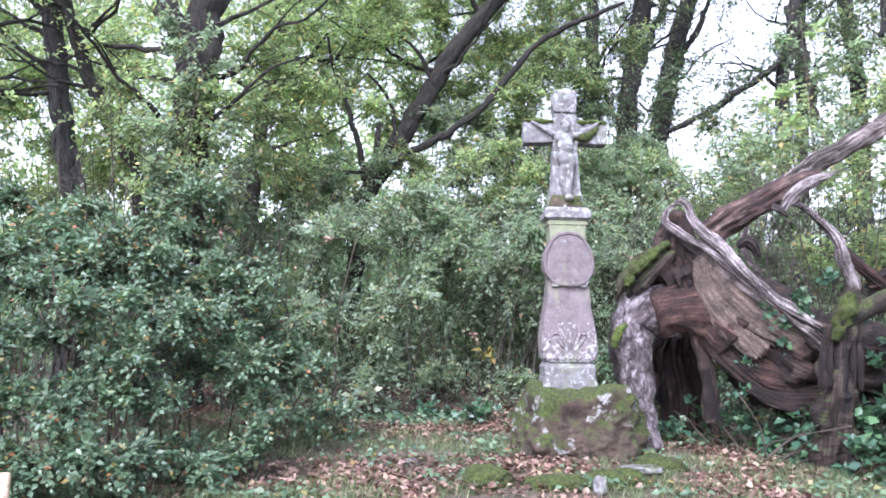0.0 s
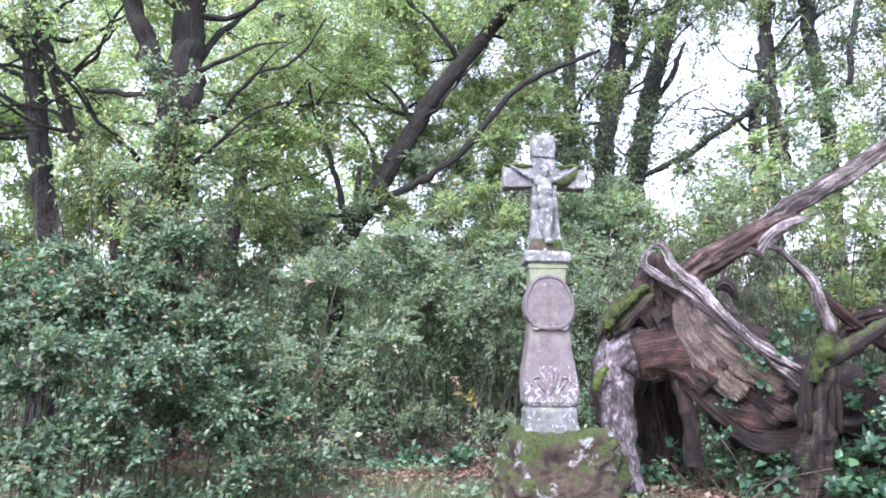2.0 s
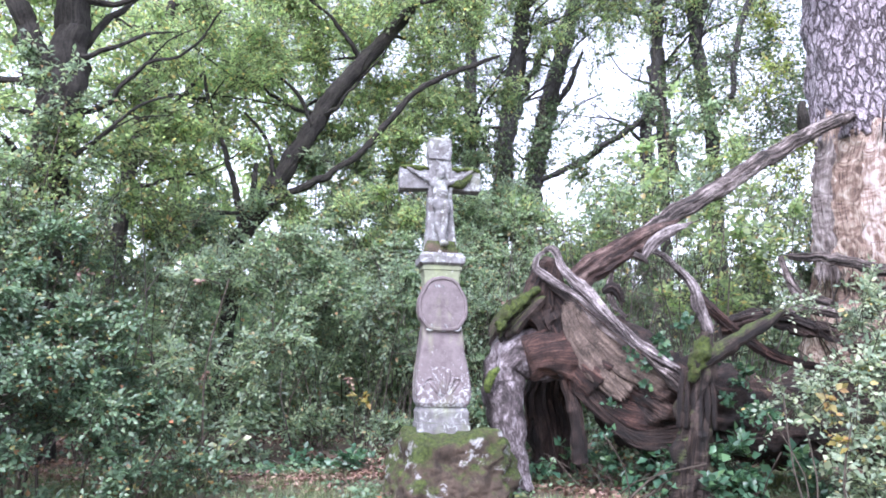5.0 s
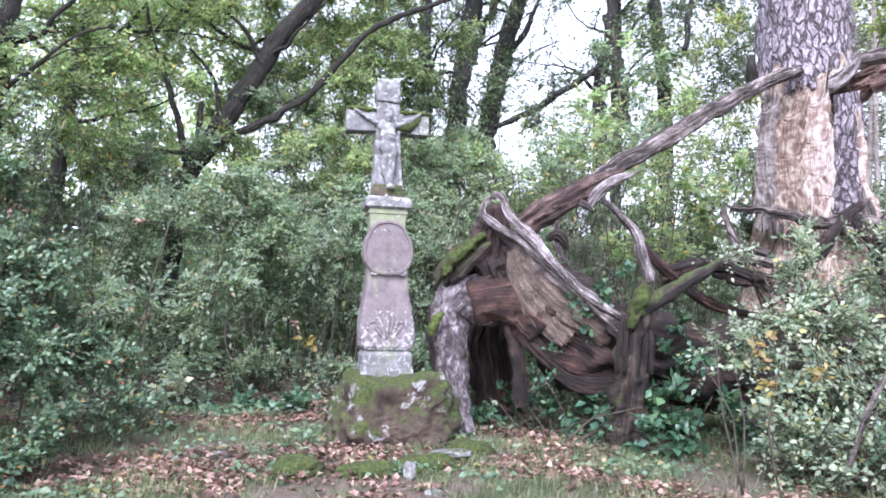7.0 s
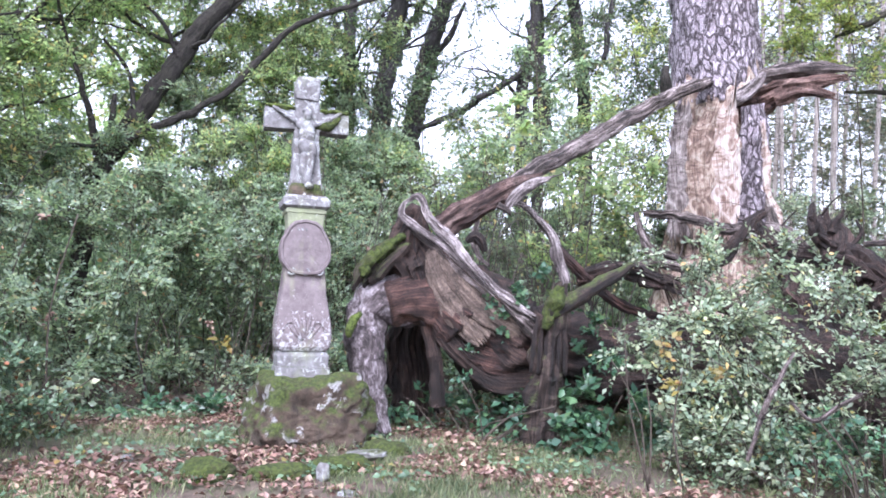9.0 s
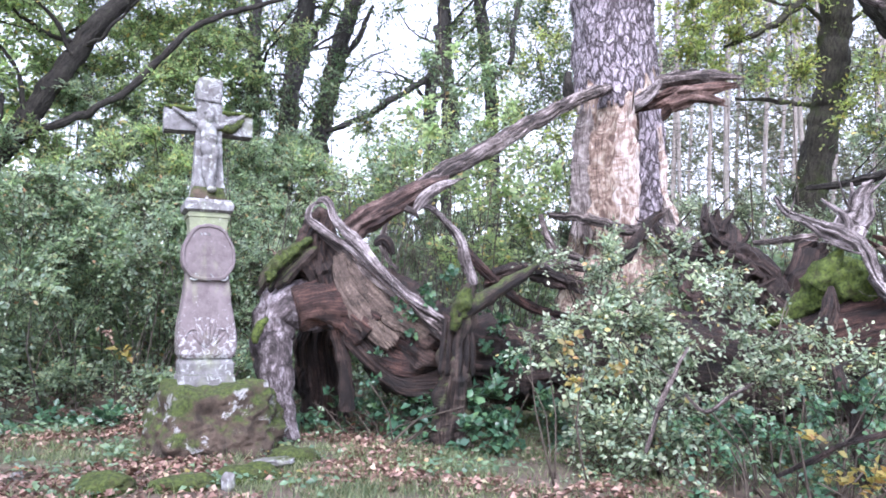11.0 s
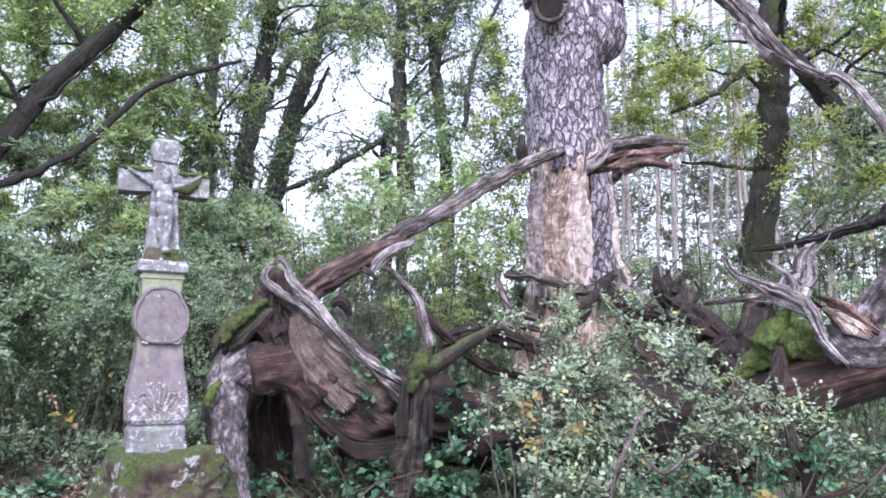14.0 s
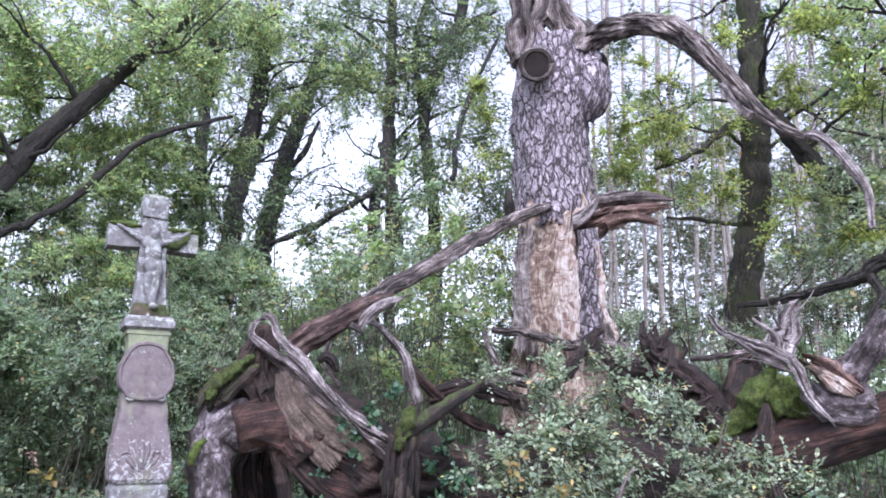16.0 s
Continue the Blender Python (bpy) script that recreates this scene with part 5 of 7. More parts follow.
tube("moss_ramp", [(6.16, 5.68, 1.41, 0.028), (6.35, 5.48, 1.53, 0.078), (6.48, 5.30, 1.69, 0.143), (6.54, 5.14, 1.86, 0.197), (6.66, 5.02, 1.83, 0.206), (6.77, 4.92, 1.73, 0.140), (6.86, 4.83, 1.64, 0.043)], MOSS_FRESH, log, "bright green moss cushion", sides=36, step=0.025, rough=0.35, freq=15)
tube("moss_ramp", [(6.33, 5.13, 1.78, 0.086), (6.41, 5.03, 1.96, 0.086), (6.46, 4.97, 2.09, 0.048), (6.48, 4.94, 2.15, 0.016)], MOSS_FRESH, log, "bright green moss cushion", sides=24, step=0.025, rough=0.35, freq=15)
slab("broken_top", [(6.59, 4.59, 2.14, 0.052), (6.65, 4.52, 2.08, 0.124), (6.74, 4.44, 1.97, 0.154), (6.82, 4.37, 1.88, 0.081)], DRYRED, log, "pale orange broken wood", face=(-0.6, -0.7, 0.4), thick=0.05, across=16, step=0.03, fray=0.2, ragged=0.6, seed=41)
slab("broken_top", [(6.51, 4.47, 2.03, 0.030), (6.61, 4.43, 1.97, 0.071), (6.71, 4.40, 1.89, 0.071), (6.78, 4.38, 1.83, 0.030)], OAK_CREAM, log, "orange and cream broken wood", face=(-0.6, -0.7, 0.4), thick=0.04, across=12, step=0.03, fray=0.2, ragged=0.6, seed=44)
tube("collar", [(6.59, 4.72, 1.90, 0.084), (6.72, 4.63, 1.78, 0.146), (6.86, 4.51, 1.73, 0.165), (7.01, 4.35, 1.77, 0.154)], LICHENBARK, log, "grey bark round the broken wood", sides=18, step=0.04, rough=0.35, freq=6, ridges=6, ridge=0.2)
tube("upright_limb", [(6.84, 4.59, 1.89, 0.136), (6.90, 4.43, 2.06, 0.125), (6.95, 4.26, 2.27, 0.113), (7.01, 4.07, 2.54, 0.102)], LICHENBARK, log, "grey limb rising from the log", sides=20, step=0.04, rough=0.3, freq=5, ridges=6, ridge=0.24)
tube("splinter", [(6.19, 4.93, 1.39, 0.082), (6.23, 4.89, 1.57, 0.072), (6.27, 4.91, 1.77, 0.021)], BROWNWOOD, log, "dark upright splinter", sides=10, step=0.04, rough=0.4, freq=8, ridges=4, ridge=0.3)

dead("bleached antler-like branch resting on the mossy log", [(6.14, 5.37, 2.65, 0.023), (6.18, 5.25, 2.47, 0.044), (6.31, 5.03, 2.36, 0.054), (6.43, 4.80, 2.21, 0.063), (6.47, 4.67, 2.04, 0.062), (6.44, 4.54, 1.78, 0.040), (6.47, 4.41, 1.60, 0.015)], SILVERWOOD, 12, [[(6.44, 4.78, 2.18, 0.042), (6.45, 4.85, 2.38, 0.043), (6.40, 4.99, 2.53, 0.022), (6.36, 5.04, 2.60, 0.011)], [(6.21, 5.14, 2.41, 0.033), (6.33, 5.00, 2.25, 0.032), (6.44, 4.79, 2.10, 0.026)]])
dead("splintered grey stump top behind the log", [(7.20, 5.51, 2.26, 0.144), (7.29, 5.40, 2.56, 0.132), (7.35, 5.32, 2.76, 0.096), (7.38, 5.28, 2.86, 0.024)], SILVERWOOD, 16, [[(7.22, 5.49, 2.50, 0.036), (7.27, 5.43, 2.74, 0.030), (7.27, 5.43, 2.90, 0.012)]], ridge=0.5)
dead("long dark dead branch reaching across the clearing", [(7.92, 6.53, 3.10, 0.028), (8.07, 6.03, 3.09, 0.054), (8.16, 5.56, 3.13, 0.065), (8.20, 5.16, 3.18, 0.075), (8.23, 4.93, 3.27, 0.092), (8.30, 4.61, 3.43, 0.102)], BARK, 12, [[(8.21, 4.96, 3.24, 0.056), (8.16, 4.84, 2.96, 0.054), (8.00, 4.91, 2.66, 0.042), (7.91, 4.87, 2.29, 0.035)], [(8.09, 5.66, 3.12, 0.033), (8.19, 5.36, 3.19, 0.026), (8.29, 5.19, 3.36, 0.013)]])


dead("thin brown branch lying across the undergrowth", [(4.79, 4.23, 0.31, 0.016), (4.91, 4.01, 0.46, 0.024), (5.00, 3.81, 0.59, 0.023), (5.16, 3.58, 0.67, 0.026)], BROWNWOOD, 10)
dead("brown upright stem in the undergrowth", [(5.37, 3.98, 0.25, 0.041), (5.41, 4.03, 0.56, 0.050), (5.40, 4.11, 0.88, 0.051), (5.40, 4.19, 1.07, 0.034)], BROWNWOOD, 10)
dead("grey bare stem standing in the pale shrub", [(4.05, 4.76, 0.46, 0.017), (4.18, 4.78, 0.74, 0.021), (4.34, 4.79, 0.99, 0.022), (4.50, 4.80, 1.21, 0.013)], DEADWOOD, 10)
dead("grey bare stem standing in the pale shrub", [(4.30, 4.60, 0.88, 0.013), (4.44, 4.55, 0.75, 0.017), (4.59, 4.47, 0.86, 0.017), (4.74, 4.39, 0.96, 0.013)], DEADWOOD, 10)


# ---- trees of the wood ----
def tree(label, trunk, limbs=(), mat=None, crown=(), crown_mat=None, leaf=0.085, wide=0.55, tau=1.1, seed=0, group="woodland trees", **kw):
    t = thing("tree", label, "tree", group)
    trunk = [(x, y, z, r * 0.78) for x, y, z, r in trunk]
    bole = tube("trunk", rooted(trunk), mat or BARK, t, sides=22, step=0.08, rough=0.2, freq=4, ridges=8, ridge=0.1, seed=seed, kink=0.25)
    for line in limbs:
        tube("limb", [(x, y, z, r * 0.8) for x, y, z, r in line], mat or BARK, t, sides=10, step=0.08, rough=0.3, freq=5, seed=seed + 1, kink=0.7)
    rng = random.Random(seed * 7 + 1)
    whole = spline(trunk, 0.2)
    for k in range(9):
        x, y, z, r = whole[rng.randrange(len(whole) // 3, len(whole))]
        az, d = rng.uniform(0, 2 * math.pi), rng.uniform(0.35, 0.6)
        run = [(x, y, z, min(0.05, r * 0.45))]
        for q in range(4):
            az += rng.uniform(-0.5, 0.5)
            a = run[-1]
            run.append((a[0] + d * math.cos(az), a[1] + d * math.sin(az), a[2] + d * rng.uniform(-0.1, 0.9), a[3] * 0.68))
        tube("branch", run, mat or BARK, bole, sides=6, step=0.1, rough=0.25, freq=5, seed=seed, kink=1.6)
        b = run[2]
        s = rng.uniform(-1, 1)
        tube("branch", [(b[0], b[1], b[2], b[3] * 0.7), (b[0] + 0.3 * math.cos(az + s), b[1] + 0.3 * math.sin(az + s), b[2] + 0.25, b[3] * 0.45), (b[0] + 0.7 * math.cos(az + s), b[1] + 0.7 * math.sin(az + s), b[2] + 0.35, 0.005)], mat or BARK, bole, sides=5, step=0.15, rough=0.2, freq=3, seed=seed)
    if crown:
        foliage(t, crown, leaf, wide, crown_mat or LEAF_CROWN, tau * 0.95, 0.7, 14, seed + 11, 0.3, 0.7, 0.75, **kw)
    return t


tree("old tree with a rough brown trunk", [(-5.23, 10.82, 2.93, 0.191), (-5.43, 10.72, 4.00, 0.183), (-5.58, 10.64, 5.12, 0.176), (-5.73, 10.56, 6.42, 0.161), (-5.90, 10.47, 8.08, 0.130)],
     [[(-5.55, 10.66, 4.63, 0.056), (-5.81, 10.29, 4.46, 0.046), (-6.27, 9.78, 4.40, 0.029)], [(-5.65, 10.61, 5.60, 0.064), (-6.01, 10.40, 6.00, 0.055), (-6.52, 10.09, 6.65, 0.031)]], BARK_FAR,
     [(-7.07, 11.17, 5.63, 0.928), (-6.03, 10.39, 6.33, 0.951), (-6.16, 12.59, 6.23, 0.856), (-6.89, 11.97, 4.38, 0.802), (-6.77, 9.93, 4.05, 0.815), (-5.63, 11.18, 7.64, 1.033)], None, 0.085, 0.55, 0.9, 1)
tree("slanting dark trunk among leaves", [(-4.30, 10.68, 3.29, 0.102), (-4.61, 10.55, 3.93, 0.110), (-4.99, 10.38, 4.79, 0.109), (-5.31, 10.22, 5.77, 0.101), (-5.59, 10.07, 6.83, 0.077)], [], BARK,
     [(-5.51, 9.54, 7.31, 0.887), (-5.05, 11.45, 4.20, 0.596)], None, 0.085, 0.55, 0.9, 2)
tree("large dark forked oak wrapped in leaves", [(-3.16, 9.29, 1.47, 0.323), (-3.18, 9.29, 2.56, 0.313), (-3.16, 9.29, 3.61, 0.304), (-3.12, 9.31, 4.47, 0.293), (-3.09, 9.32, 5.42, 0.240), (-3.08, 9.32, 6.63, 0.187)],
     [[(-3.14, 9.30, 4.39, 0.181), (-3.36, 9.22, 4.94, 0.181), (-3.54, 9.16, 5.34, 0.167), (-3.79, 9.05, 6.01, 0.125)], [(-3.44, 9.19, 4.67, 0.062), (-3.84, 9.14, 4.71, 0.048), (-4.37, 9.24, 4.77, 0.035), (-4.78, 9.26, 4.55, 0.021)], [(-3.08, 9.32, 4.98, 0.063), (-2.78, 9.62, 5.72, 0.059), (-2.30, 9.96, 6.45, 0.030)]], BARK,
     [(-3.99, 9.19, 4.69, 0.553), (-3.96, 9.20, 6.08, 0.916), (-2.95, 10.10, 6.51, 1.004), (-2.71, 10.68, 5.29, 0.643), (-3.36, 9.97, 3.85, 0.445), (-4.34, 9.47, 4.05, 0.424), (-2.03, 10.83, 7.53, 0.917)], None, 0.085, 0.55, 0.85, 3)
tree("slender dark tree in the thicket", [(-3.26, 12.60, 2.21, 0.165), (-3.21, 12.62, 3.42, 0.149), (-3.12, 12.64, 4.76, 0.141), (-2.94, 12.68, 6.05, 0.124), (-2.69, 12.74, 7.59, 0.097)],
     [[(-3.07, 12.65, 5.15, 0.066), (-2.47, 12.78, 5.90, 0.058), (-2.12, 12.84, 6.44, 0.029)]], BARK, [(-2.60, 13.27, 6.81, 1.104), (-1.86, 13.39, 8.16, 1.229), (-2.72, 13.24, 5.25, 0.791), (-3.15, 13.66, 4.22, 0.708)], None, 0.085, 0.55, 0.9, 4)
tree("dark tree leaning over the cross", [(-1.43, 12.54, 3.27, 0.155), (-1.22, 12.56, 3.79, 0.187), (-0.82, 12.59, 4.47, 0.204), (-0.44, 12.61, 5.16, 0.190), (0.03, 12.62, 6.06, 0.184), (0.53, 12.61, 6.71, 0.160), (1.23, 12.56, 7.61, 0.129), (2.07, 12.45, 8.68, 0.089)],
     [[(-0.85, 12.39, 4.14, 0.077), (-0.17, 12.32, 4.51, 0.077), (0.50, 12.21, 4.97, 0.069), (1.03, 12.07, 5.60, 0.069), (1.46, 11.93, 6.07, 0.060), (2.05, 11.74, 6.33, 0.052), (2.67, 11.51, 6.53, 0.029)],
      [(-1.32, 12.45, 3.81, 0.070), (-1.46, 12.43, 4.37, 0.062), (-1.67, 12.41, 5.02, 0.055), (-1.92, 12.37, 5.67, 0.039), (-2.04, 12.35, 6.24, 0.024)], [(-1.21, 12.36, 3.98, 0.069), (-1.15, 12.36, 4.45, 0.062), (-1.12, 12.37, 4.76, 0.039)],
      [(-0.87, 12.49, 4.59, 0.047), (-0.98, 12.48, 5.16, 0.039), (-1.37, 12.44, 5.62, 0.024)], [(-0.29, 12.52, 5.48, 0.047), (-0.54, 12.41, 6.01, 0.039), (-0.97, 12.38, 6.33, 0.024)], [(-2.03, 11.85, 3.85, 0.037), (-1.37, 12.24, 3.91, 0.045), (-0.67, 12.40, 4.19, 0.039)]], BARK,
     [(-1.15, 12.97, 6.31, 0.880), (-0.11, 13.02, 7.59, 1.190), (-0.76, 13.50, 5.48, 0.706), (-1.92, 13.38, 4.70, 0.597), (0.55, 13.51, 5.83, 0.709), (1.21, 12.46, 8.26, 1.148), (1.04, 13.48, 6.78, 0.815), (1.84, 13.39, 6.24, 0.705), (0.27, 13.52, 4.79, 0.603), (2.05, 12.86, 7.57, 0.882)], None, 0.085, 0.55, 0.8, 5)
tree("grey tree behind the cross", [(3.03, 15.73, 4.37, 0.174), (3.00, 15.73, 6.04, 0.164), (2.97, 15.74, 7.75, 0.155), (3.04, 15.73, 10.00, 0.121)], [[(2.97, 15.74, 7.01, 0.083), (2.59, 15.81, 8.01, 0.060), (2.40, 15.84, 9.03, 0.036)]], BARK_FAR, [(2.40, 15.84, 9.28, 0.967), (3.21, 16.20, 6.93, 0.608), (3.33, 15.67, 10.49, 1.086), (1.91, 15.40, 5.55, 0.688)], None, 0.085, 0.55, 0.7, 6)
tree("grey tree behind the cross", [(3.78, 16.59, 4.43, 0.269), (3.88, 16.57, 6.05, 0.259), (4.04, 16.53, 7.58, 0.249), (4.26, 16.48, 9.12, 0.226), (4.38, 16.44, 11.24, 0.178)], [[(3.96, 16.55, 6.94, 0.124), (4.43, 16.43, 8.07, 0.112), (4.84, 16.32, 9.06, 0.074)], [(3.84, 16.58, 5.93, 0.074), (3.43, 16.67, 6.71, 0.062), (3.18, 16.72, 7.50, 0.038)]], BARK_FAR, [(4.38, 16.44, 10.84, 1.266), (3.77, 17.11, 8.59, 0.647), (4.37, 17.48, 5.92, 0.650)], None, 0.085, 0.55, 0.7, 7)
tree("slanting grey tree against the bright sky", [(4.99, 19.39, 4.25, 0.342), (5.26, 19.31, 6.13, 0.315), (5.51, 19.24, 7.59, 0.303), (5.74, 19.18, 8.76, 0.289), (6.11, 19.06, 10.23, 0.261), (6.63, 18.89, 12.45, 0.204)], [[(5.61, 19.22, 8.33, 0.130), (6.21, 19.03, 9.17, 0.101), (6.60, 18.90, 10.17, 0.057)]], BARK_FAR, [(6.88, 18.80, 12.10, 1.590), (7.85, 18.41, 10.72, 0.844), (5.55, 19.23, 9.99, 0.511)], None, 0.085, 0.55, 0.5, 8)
tree("dark branchy tree at the bright gap", [(6.89, 15.56, 3.97, 0.183), (6.88, 15.56, 5.61, 0.174), (6.88, 15.57, 6.81, 0.175), (7.09, 15.47, 7.99, 0.164), (7.20, 15.42, 9.95, 0.130)],
     [[(7.38, 15.33, 5.68, 0.114), (7.32, 15.36, 6.63, 0.138), (7.15, 15.44, 7.62, 0.128), (7.00, 15.51, 8.37, 0.094)], [(4.56, 15.87, 5.66, 0.071), (5.32, 15.64, 6.07, 0.093), (5.94, 15.41, 6.49, 0.092), (6.61, 15.35, 6.97, 0.081), (7.04, 15.49, 7.63, 0.058)]], BARK_FAR, [(7.28, 15.38, 9.93, 1.298), (6.27, 15.82, 9.76, 0.969), (7.99, 15.03, 8.30, 0.799), (7.77, 15.14, 6.80, 0.455)], None, 0.085, 0.55, 0.6, 9)
tree("dark tree beside the old oak", [(8.10, 14.93, 6.06, 0.180), (7.96, 15.00, 7.98, 0.171), (7.87, 15.05, 9.12, 0.174), (8.23, 14.86, 10.44, 0.177), (8.66, 14.62, 11.66, 0.166), (8.87, 14.50, 14.05, 0.129)],
     [[(7.89, 15.04, 8.97, 0.120), (7.68, 15.14, 10.44, 0.109), (7.81, 15.08, 11.51, 0.111), (8.12, 14.92, 12.77, 0.084)], [(7.96, 13.87, 7.06, 0.074), (8.13, 13.77, 8.38, 0.075), (8.53, 13.54, 9.61, 0.064), (8.93, 13.28, 10.58, 0.039)], [(8.47, 14.73, 10.89, 0.082), (8.84, 14.52, 11.50, 0.069), (9.43, 14.15, 11.78, 0.042)]], BARK_FAR, [(9.09, 14.95, 11.48, 0.850), (8.49, 14.72, 13.41, 1.275), (7.23, 15.36, 13.07, 1.127), (9.03, 14.40, 8.81, 0.799), (7.98, 14.43, 7.11, 0.633), (9.32, 14.22, 12.41, 0.838)], None, 0.085, 0.55, 0.7, 10)
tree("grey tree in the light gap", [(7.59, 16.29, 6.19, 0.149), (7.60, 16.29, 8.06, 0.153), (7.55, 16.31, 9.87, 0.156), (7.60, 16.29, 11.76, 0.145), (7.50, 16.33, 14.78, 0.121)], [[(7.59, 16.29, 8.65, 0.070), (7.94, 16.13, 9.11, 0.056), (8.26, 15.97, 9.50, 0.028)], [(7.54, 16.31, 10.96, 0.072), (7.00, 16.54, 11.57, 0.058), (6.32, 16.81, 12.01, 0.043)]], BARK_FAR, [(6.60, 16.70, 11.71, 0.868), (5.99, 17.45, 10.79, 0.655), (6.83, 16.62, 13.71, 1.336), (7.88, 16.71, 10.91, 0.590), (5.75, 17.00, 12.93, 1.167)], None, 0.085, 0.55, 0.6, 11)
tree("tall dark mossy trunk", [(10.85, 8.95, 3.55, 0.326), (10.98, 8.79, 4.71, 0.312), (11.14, 8.59, 6.12, 0.298), (11.22, 8.49, 7.73, 0.295), (11.25, 8.45, 9.20, 0.272), (11.33, 8.35, 11.22, 0.216)],
     [[(11.19, 8.53, 7.19, 0.101), (10.54, 8.70, 6.79, 0.089), (9.88, 8.84, 6.28, 0.068), (9.30, 9.15, 5.99, 0.039)], [(11.27, 8.43, 8.96, 0.083), (11.45, 7.85, 8.93, 0.061), (11.50, 7.41, 8.27, 0.049), (11.59, 6.90, 7.83, 0.028)], [(10.97, 8.80, 5.12, 0.049), (10.41, 9.15, 5.22, 0.049), (9.81, 9.48, 5.30, 0.030)], [(9.68, 10.17, 7.24, 0.053), (10.06, 9.81, 7.37, 0.053), (10.55, 9.28, 7.58, 0.031)]], BARK_MOSS,
     [(10.55, 9.28, 7.58, 0.730), (11.33, 7.50, 8.27, 0.777), (10.78, 8.24, 10.23, 1.138), (10.34, 10.23, 7.69, 0.603), (10.32, 10.94, 6.76, 0.618), (10.71, 9.86, 6.35, 0.531), (11.44, 7.33, 6.96, 0.564), (11.34, 6.54, 7.78, 0.813), (11.03, 10.24, 9.98, 0.523), (12.27, 8.76, 6.15, 0.469)], None, 0.085, 0.55, 0.75, 12)
tree("dark sloping trunk behind the great limb", [(11.28, 6.64, 4.43, 0.203), (11.09, 6.95, 5.11, 0.209), (10.86, 7.29, 5.74, 0.197), (10.62, 7.63, 6.50, 0.166), (10.61, 7.97, 7.25, 0.115)], [], BARK, [(11.68, 6.94, 6.65, 0.643), (11.49, 6.29, 7.10, 0.704)], None, 0.085, 0.55, 0.8, 13)
tree("tree at the edge of the clearing", [(9.89, 5.04, 2.61, 0.267), (10.00, 4.84, 3.96, 0.259), (10.10, 4.63, 5.76, 0.240), (10.19, 4.43, 7.70, 0.205)], [[(10.05, 4.73, 5.03, 0.084), (9.70, 4.98, 5.59, 0.071), (9.38, 5.15, 6.06, 0.043)]], BARK, [(9.90, 5.02, 6.13, 0.658), (10.17, 4.48, 6.89, 1.008), (10.19, 5.54, 4.95, 0.525), (10.28, 4.23, 4.89, 0.873), (9.82, 5.18, 7.70, 0.843), (10.31, 5.33, 3.91, 0.578)], None, 0.085, 0.55, 0.9, 14)
tree("tree at the edge of the clearing", [(-5.87, 8.72, 1.76, 0.190), (-6.01, 8.63, 3.03, 0.179), (-6.01, 8.63, 4.35, 0.169), (-6.08, 8.58, 5.97, 0.132)], [], BARK, [(-6.10, 8.56, 4.33, 0.902), (-6.61, 8.17, 5.20, 0.997), (-5.85, 8.74, 6.64, 1.014), (-6.30, 8.42, 2.98, 0.747)], None, 0.085, 0.55, 0.9, 15)


# pale spruce stand behind the oak
def spruce(k, line):
    t = thing("spruce_tree", "slender pale spruce stem with bare dead twigs", "tree", "spruce stand")
    tube("trunk", rooted(line, 1.2), BARK_SPRUCE, t, sides=8, step=0.4, rough=0.1, freq=2, seed=k)
    rng = np.random.default_rng(k)
    lo, hi = np.array(line[0][:3]), np.array(line[-1][:3])
    n = 130
    s = rng.random(n)
    a = lo + (hi - lo) * s[:, None]
    az = rng.random(n) * 2 * math.pi
    d = np.stack([np.cos(az), np.sin(az), -0.15 + 0.3 * rng.random(n)], 1)
    ln = 0.5 + 1.1 * rng.random(n)
    fall = np.array([0, 0, -0.2])
    twig_mesh("dead_twigwork", a, a + d * (ln * 0.5)[:, None], a + d * ln[:, None] + fall * ln[:, None], 0.006 + 0.006 * rng.random(n), TWIG, t)["kind"] = "stuff"


spruce(0, [(14.52, 16.57, 4.98, 0.068), (14.69, 16.42, 8.80, 0.071), (14.81, 16.32, 13.72, 0.061), (15.06, 16.09, 18.95, 0.040)])
spruce(1, [(16.58, 17.40, 5.26, 0.061), (16.75, 17.24, 9.38, 0.064), (17.00, 17.00, 14.66, 0.054), (17.21, 16.80, 20.30, 0.035)])
spruce(2, [(14.13, 14.21, 4.59, 0.071), (14.25, 14.09, 8.01, 0.074), (14.45, 13.90, 12.39, 0.062), (14.65, 13.69, 17.04, 0.041)])
spruce(4, [(16.91, 15.67, 5.02, 0.058), (17.10, 15.46, 8.89, 0.060), (17.30, 15.24, 13.84, 0.051), (17.59, 14.91, 19.07, 0.033)])
spruce(5, [(16.68, 14.44, 4.82, 0.065), (16.84, 14.25, 8.47, 0.068), (17.11, 13.93, 13.12, 0.058), (17.33, 13.66, 18.06, 0.038)])
spruce(6, [(21.63, 19.40, 5.95, 0.058), (21.91, 19.09, 10.78, 0.061), (22.24, 18.71, 16.95, 0.050), (22.55, 18.33, 23.49, 0.032)])
spruce(8, [(19.42, 14.22, 4.99, 0.058), (19.62, 13.95, 8.82, 0.060), (19.88, 13.59, 13.69, 0.050), (20.19, 13.13, 18.78, 0.033)])
spruce(9, [(20.82, 23.02, 6.43, 0.064), (21.07, 22.79, 11.78, 0.067), (21.25, 22.62, 18.69, 0.056), (21.61, 22.28, 26.01, 0.036)])
spruce(10, [(23.47, 23.27, 6.67, 0.067), (23.72, 23.01, 12.28, 0.070), (24.08, 22.64, 19.46, 0.058), (24.39, 22.31, 27.10, 0.037)])
